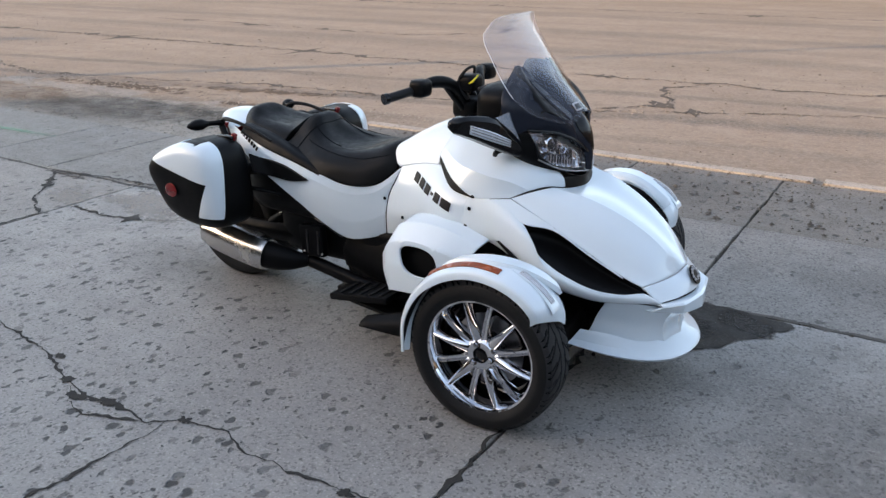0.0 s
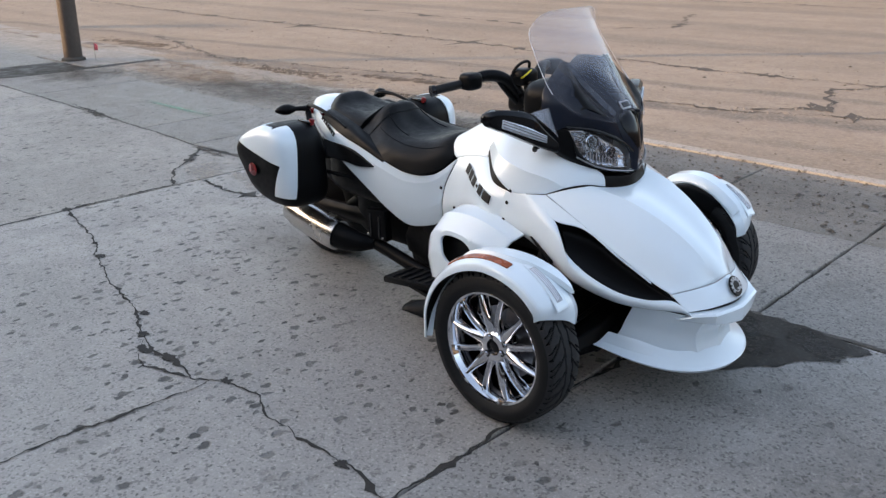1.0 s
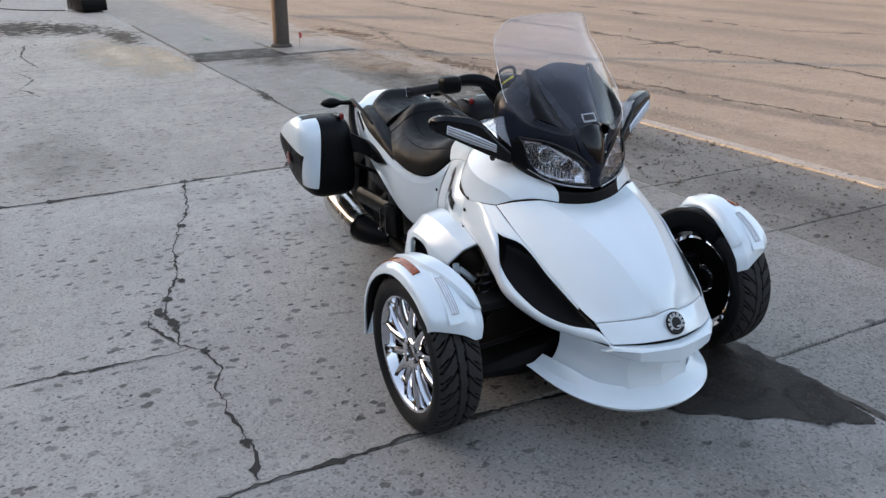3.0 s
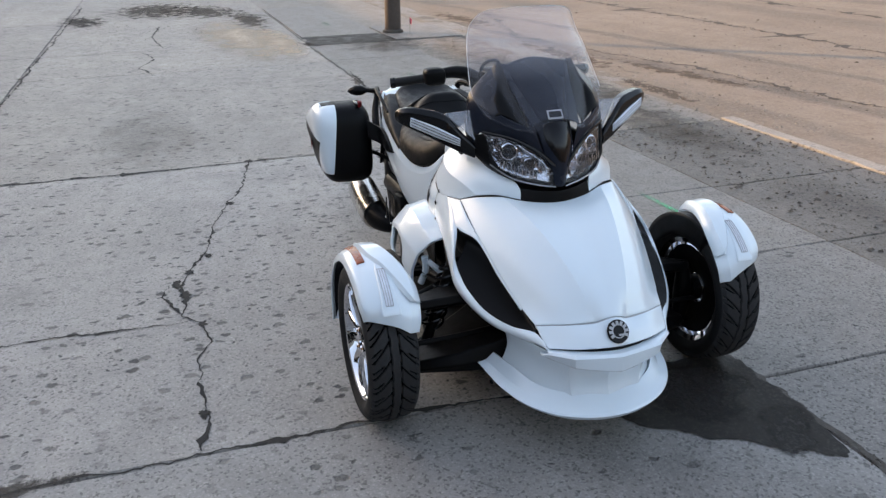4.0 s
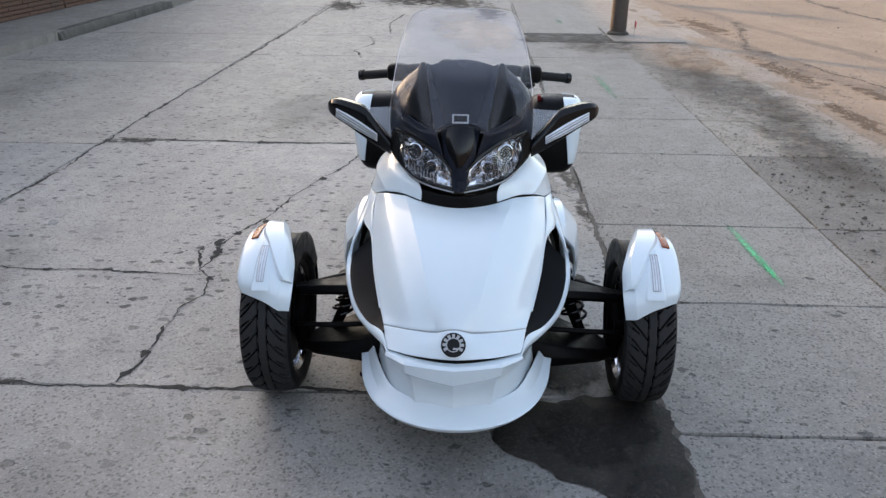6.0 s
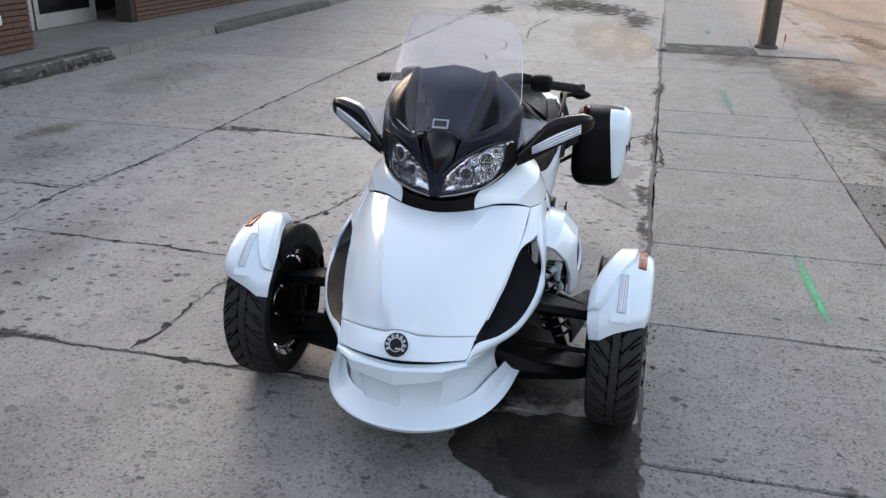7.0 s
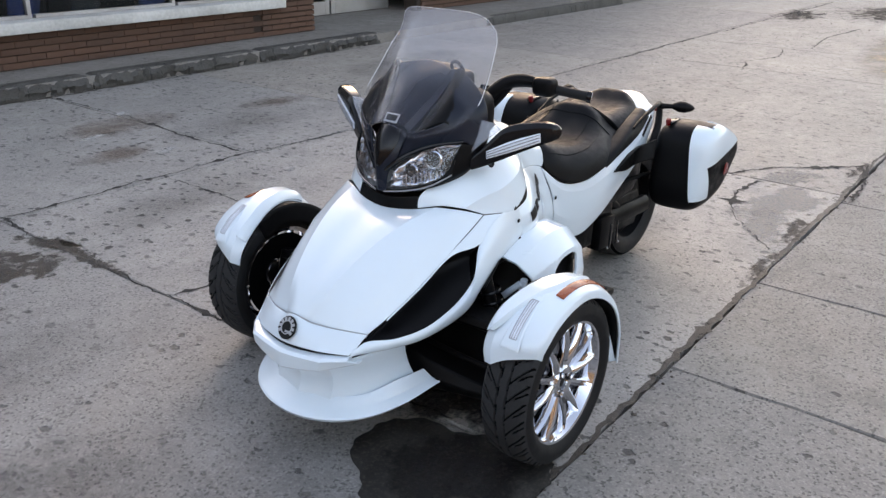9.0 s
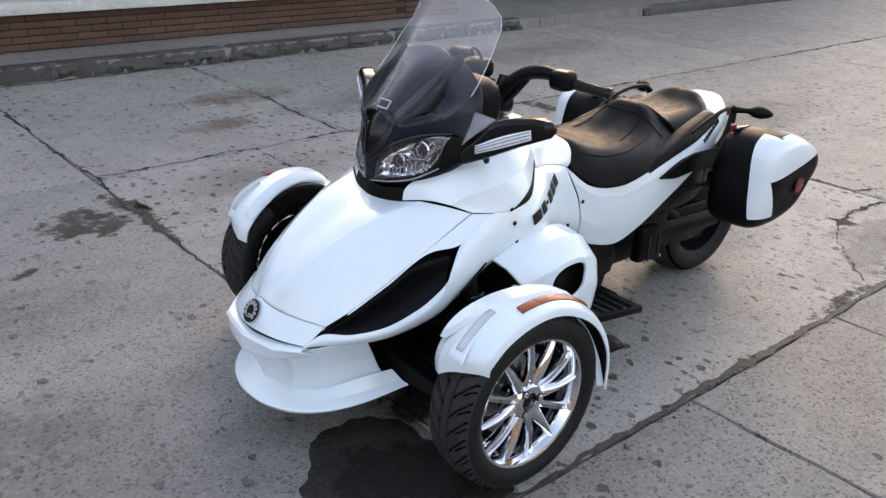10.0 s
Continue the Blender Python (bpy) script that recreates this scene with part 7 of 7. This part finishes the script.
SH = net(both(SHIELD), 40, 48)
# pale tubes paint the glint that the shield's clear rim catches
for j in (0, 47):
    part("shield_glint", tube([tuple(SH[i, j]) for i in range(9, 40, 3)], 0.0011, 6, 40), EDGE_GLINT, shield)
part("shield_glint", tube([tuple(SH[39, j]) for j in range(0, 48, 3)] + [tuple(SH[39, 47])], 0.0008, 6, 50), EDGE_GLINT, shield)
dash = part("dashboard", round_box((-0.26, 0, 1.02), (0.09, 0.20, 0.09), 4, 8), BLACK_PLASTIC, BIKE)
part("gauge_face", box((-0.345, 0, 1.05), (0.02, 0.22, 0.09), Matrix.Rotation(radians(-30), 4, "Y"), 0.008), BLACK_GLOSS, dash)
part("yellow_tag", box((-0.415, -0.075, 1.105), (0.055, 0.05, 0.006), Matrix.Rotation(radians(25), 4, "X") @ Matrix.Rotation(radians(-30), 4, "Y"), 0.001), YELLOW, BIKE, "small yellow warning tag")
for s in (1, -1):
    MIRROR = [(0.248, -0.096, 0.922, 0.872, 0.050), (0.290, -0.116, 0.966, 0.890, 0.068), (0.345, -0.143, 1.026, 0.918, 0.085), (0.410, -0.176, 1.043, 0.953, 0.088), (0.462, -0.204, 1.046, 0.978, 0.074), (0.485, -0.226, 1.037, 0.990, 0.045), (0.492, -0.240, 1.026, 0.998, 0.020)]
    rings = []
    for y, x, top, low, deep in MIRROR:
        rise = top - low
        rings.append([(x - 0.016, s * y, top), (x - 0.002, s * y, low + 0.80 * rise), (x, s * y, low + 0.45 * rise), (x - 0.006, s * y, low), (x - deep * 0.6, s * (y + 0.004), low + 0.02 * rise),
                      (x - deep, s * (y + 0.006), low + 0.35 * rise), (x - deep, s * (y + 0.006), low + 0.75 * rise), (x - deep * 0.7, s * (y + 0.002), top - 0.002)])
    rings = np.array([spline([r[j] for r in rings], 22) for j in range(8)]).transpose(1, 0, 2)
    mir = part("mirror", closed([[tuple(p) for p in r] for r in rings]), BLACK_GLOSS, BIKE, "black wing mirror with a clear lamp strip", 0.0, 0.004, 30)
    part("mirror_lamp", sheet(net(side([[(-0.116, 0.300, 0.944), (-0.117, 0.301, 0.918)], [(-0.153, 0.378, 0.986), (-0.154, 0.380, 0.950)], [(-0.194, 0.456, 1.016), (-0.197, 0.458, 0.986)]], s), 10, 5), (-0.512, 0, 0.893)), LED, mir, "clear lamp strip", 0.006)
    for k in range(3):
        part("lamp_line", tube([(-0.114, s * 0.302, 0.924 + 0.008 * k), (-0.151, s * 0.379, 0.957 + 0.011 * k), (-0.193, s * 0.455, 0.992 + 0.010 * k)], 0.0016, 5, 10), DISC, mir)
    part("mirror_gusset", sheet(net(side([[(-0.105, 0.248, 0.935), (-0.130, 0.246, 0.985), (-0.150, 0.246, 1.036)], [(-0.118, 0.272, 0.962), (-0.138, 0.285, 1.000), (-0.156, 0.300, 1.032)], [(-0.140, 0.318, 1.006), (-0.150, 0.332, 1.020), (-0.158, 0.345, 1.030)]], s), 10, 8), (-0.3, 0, 0.9)), FROSTED, BIKE, "clear gusset by the mirror", 0.004)
    part("mirror_bracket", tube([(-0.155, s * 0.25, 0.90), (-0.19, s * 0.275, 0.885), (-0.20, s * 0.265, 0.872)], 0.010, 8, 6), BLACK_PLASTIC, BIKE)
    bar = part("handlebar", tube([(-0.46, s * 0.03, 0.985), (-0.465, s * 0.07, 1.045), (-0.495, s * 0.125, 1.095), (-0.525, s * 0.19, 1.105), (-0.545, s * 0.27, 1.090), (-0.56, s * 0.30, 1.083)], [0.026, 0.026, 0.025, 0.024, 0.018, 0.015], 14, 26), BLACK_PLASTIC, BIKE, "black swept handlebar")
    part("switch_box", round_box((-0.533, s * 0.262, 1.092), (0.035, 0.042, 0.034), 4, 6), BLACK_PLASTIC, bar)
    part("switch_knob", box((-0.565, s * 0.262, 1.112), (0.02, 0.018, 0.016), None, 0.004), BLACK_GLOSS, bar)
    part("grip", tube([(-0.553, s * 0.298, 1.083), (-0.575, s * 0.36, 1.074), (-0.590, s * 0.405, 1.068)], 0.0175, 14, 10), RUBBER, bar, "ribbed rubber grip")
    part("grip_end", tube([(-0.590, s * 0.404, 1.068), (-0.596, s * 0.420, 1.066)], 0.021, 14, 4), BLACK_GLOSS, bar)
    part("brace", tube([(-0.50, s * 0.14, 1.09), (-0.475, s * 0.10, 1.03), (-0.46, s * 0.06, 0.985)], 0.012, 8, 8), BLACK_PLASTIC, bar)
part("steering_top", round_box((-0.46, 0, 0.985), (0.06, 0.07, 0.045), 4, 6), BLACK_PLASTIC, BIKE)
part("fluid_reservoir", round_box((-0.435, -0.050, 1.095), (0.040, 0.050, 0.034), 4, 6), BLACK_PLASTIC, BIKE)
part("brake_hose", tube([(-0.44, -0.02, 1.10), (-0.42, -0.045, 1.155), (-0.43, -0.085, 1.150), (-0.46, -0.10, 1.10), (-0.43, -0.08, 1.03)], 0.006, 8, 26), RUBBER, BIKE)
part("key_barrel", tube([(-0.47, 0.03, 1.02), (-0.48, 0.03, 1.05), (-0.485, 0.03, 1.075)], [0.024, 0.022, 0.016], 12, 6), BLACK_GLOSS, BIKE)
part("dash_cover", sheet(net(both([[(-0.30, 0, 0.985), (-0.31, 0.10, 0.975), (-0.29, 0.165, 0.935)], [(-0.42, 0, 0.972), (-0.42, 0.08, 0.970), (-0.436, 0.121, 0.951)]]), 8, 16), (-0.3, 0, 0.8)), BLACK_PLASTIC, BIKE, "black dash cover", 0.006)
for s in (1, -1):
    panel("side_cover", side([[(-0.60, 0.232, 0.455), (-0.60, 0.255, 0.36), (-0.60, 0.25, 0.24)], [(-0.80, 0.200, 0.400), (-0.80, 0.222, 0.33), (-0.80, 0.22, 0.22)], [(-0.98, 0.190, 0.385), (-1.00, 0.205, 0.32), (-1.00, 0.19, 0.24)]], s), BLACK_PLASTIC, 12, 10, inside=(-0.8, 0, 0.3), label="black side cover")
    # the model name on the tail, as small dark bars
    for k in range(7):
        f = k / 7.0
        part("name_bar", box((-1.525 + 0.115 * f, s * (0.243 + 0.018 * f + 0.006), 0.806 - 0.075 * f), (0.012, 0.003, 0.020), Matrix.Rotation(radians(30), 4, "Y")), DECAL, BIKE, "small dark lettering bar")


# ---- bricks of the shop front, each a piece ----
z, row = 0.135, 0
while z < 0.46:
    x = -6.249 + (0.15 if row % 2 else 0.0)
    while x < -0.3:
        brick_at(x, WALL_Y - 0.022, z + 0.03)
        x += 0.302
    z, row = z + 0.068, row + 1
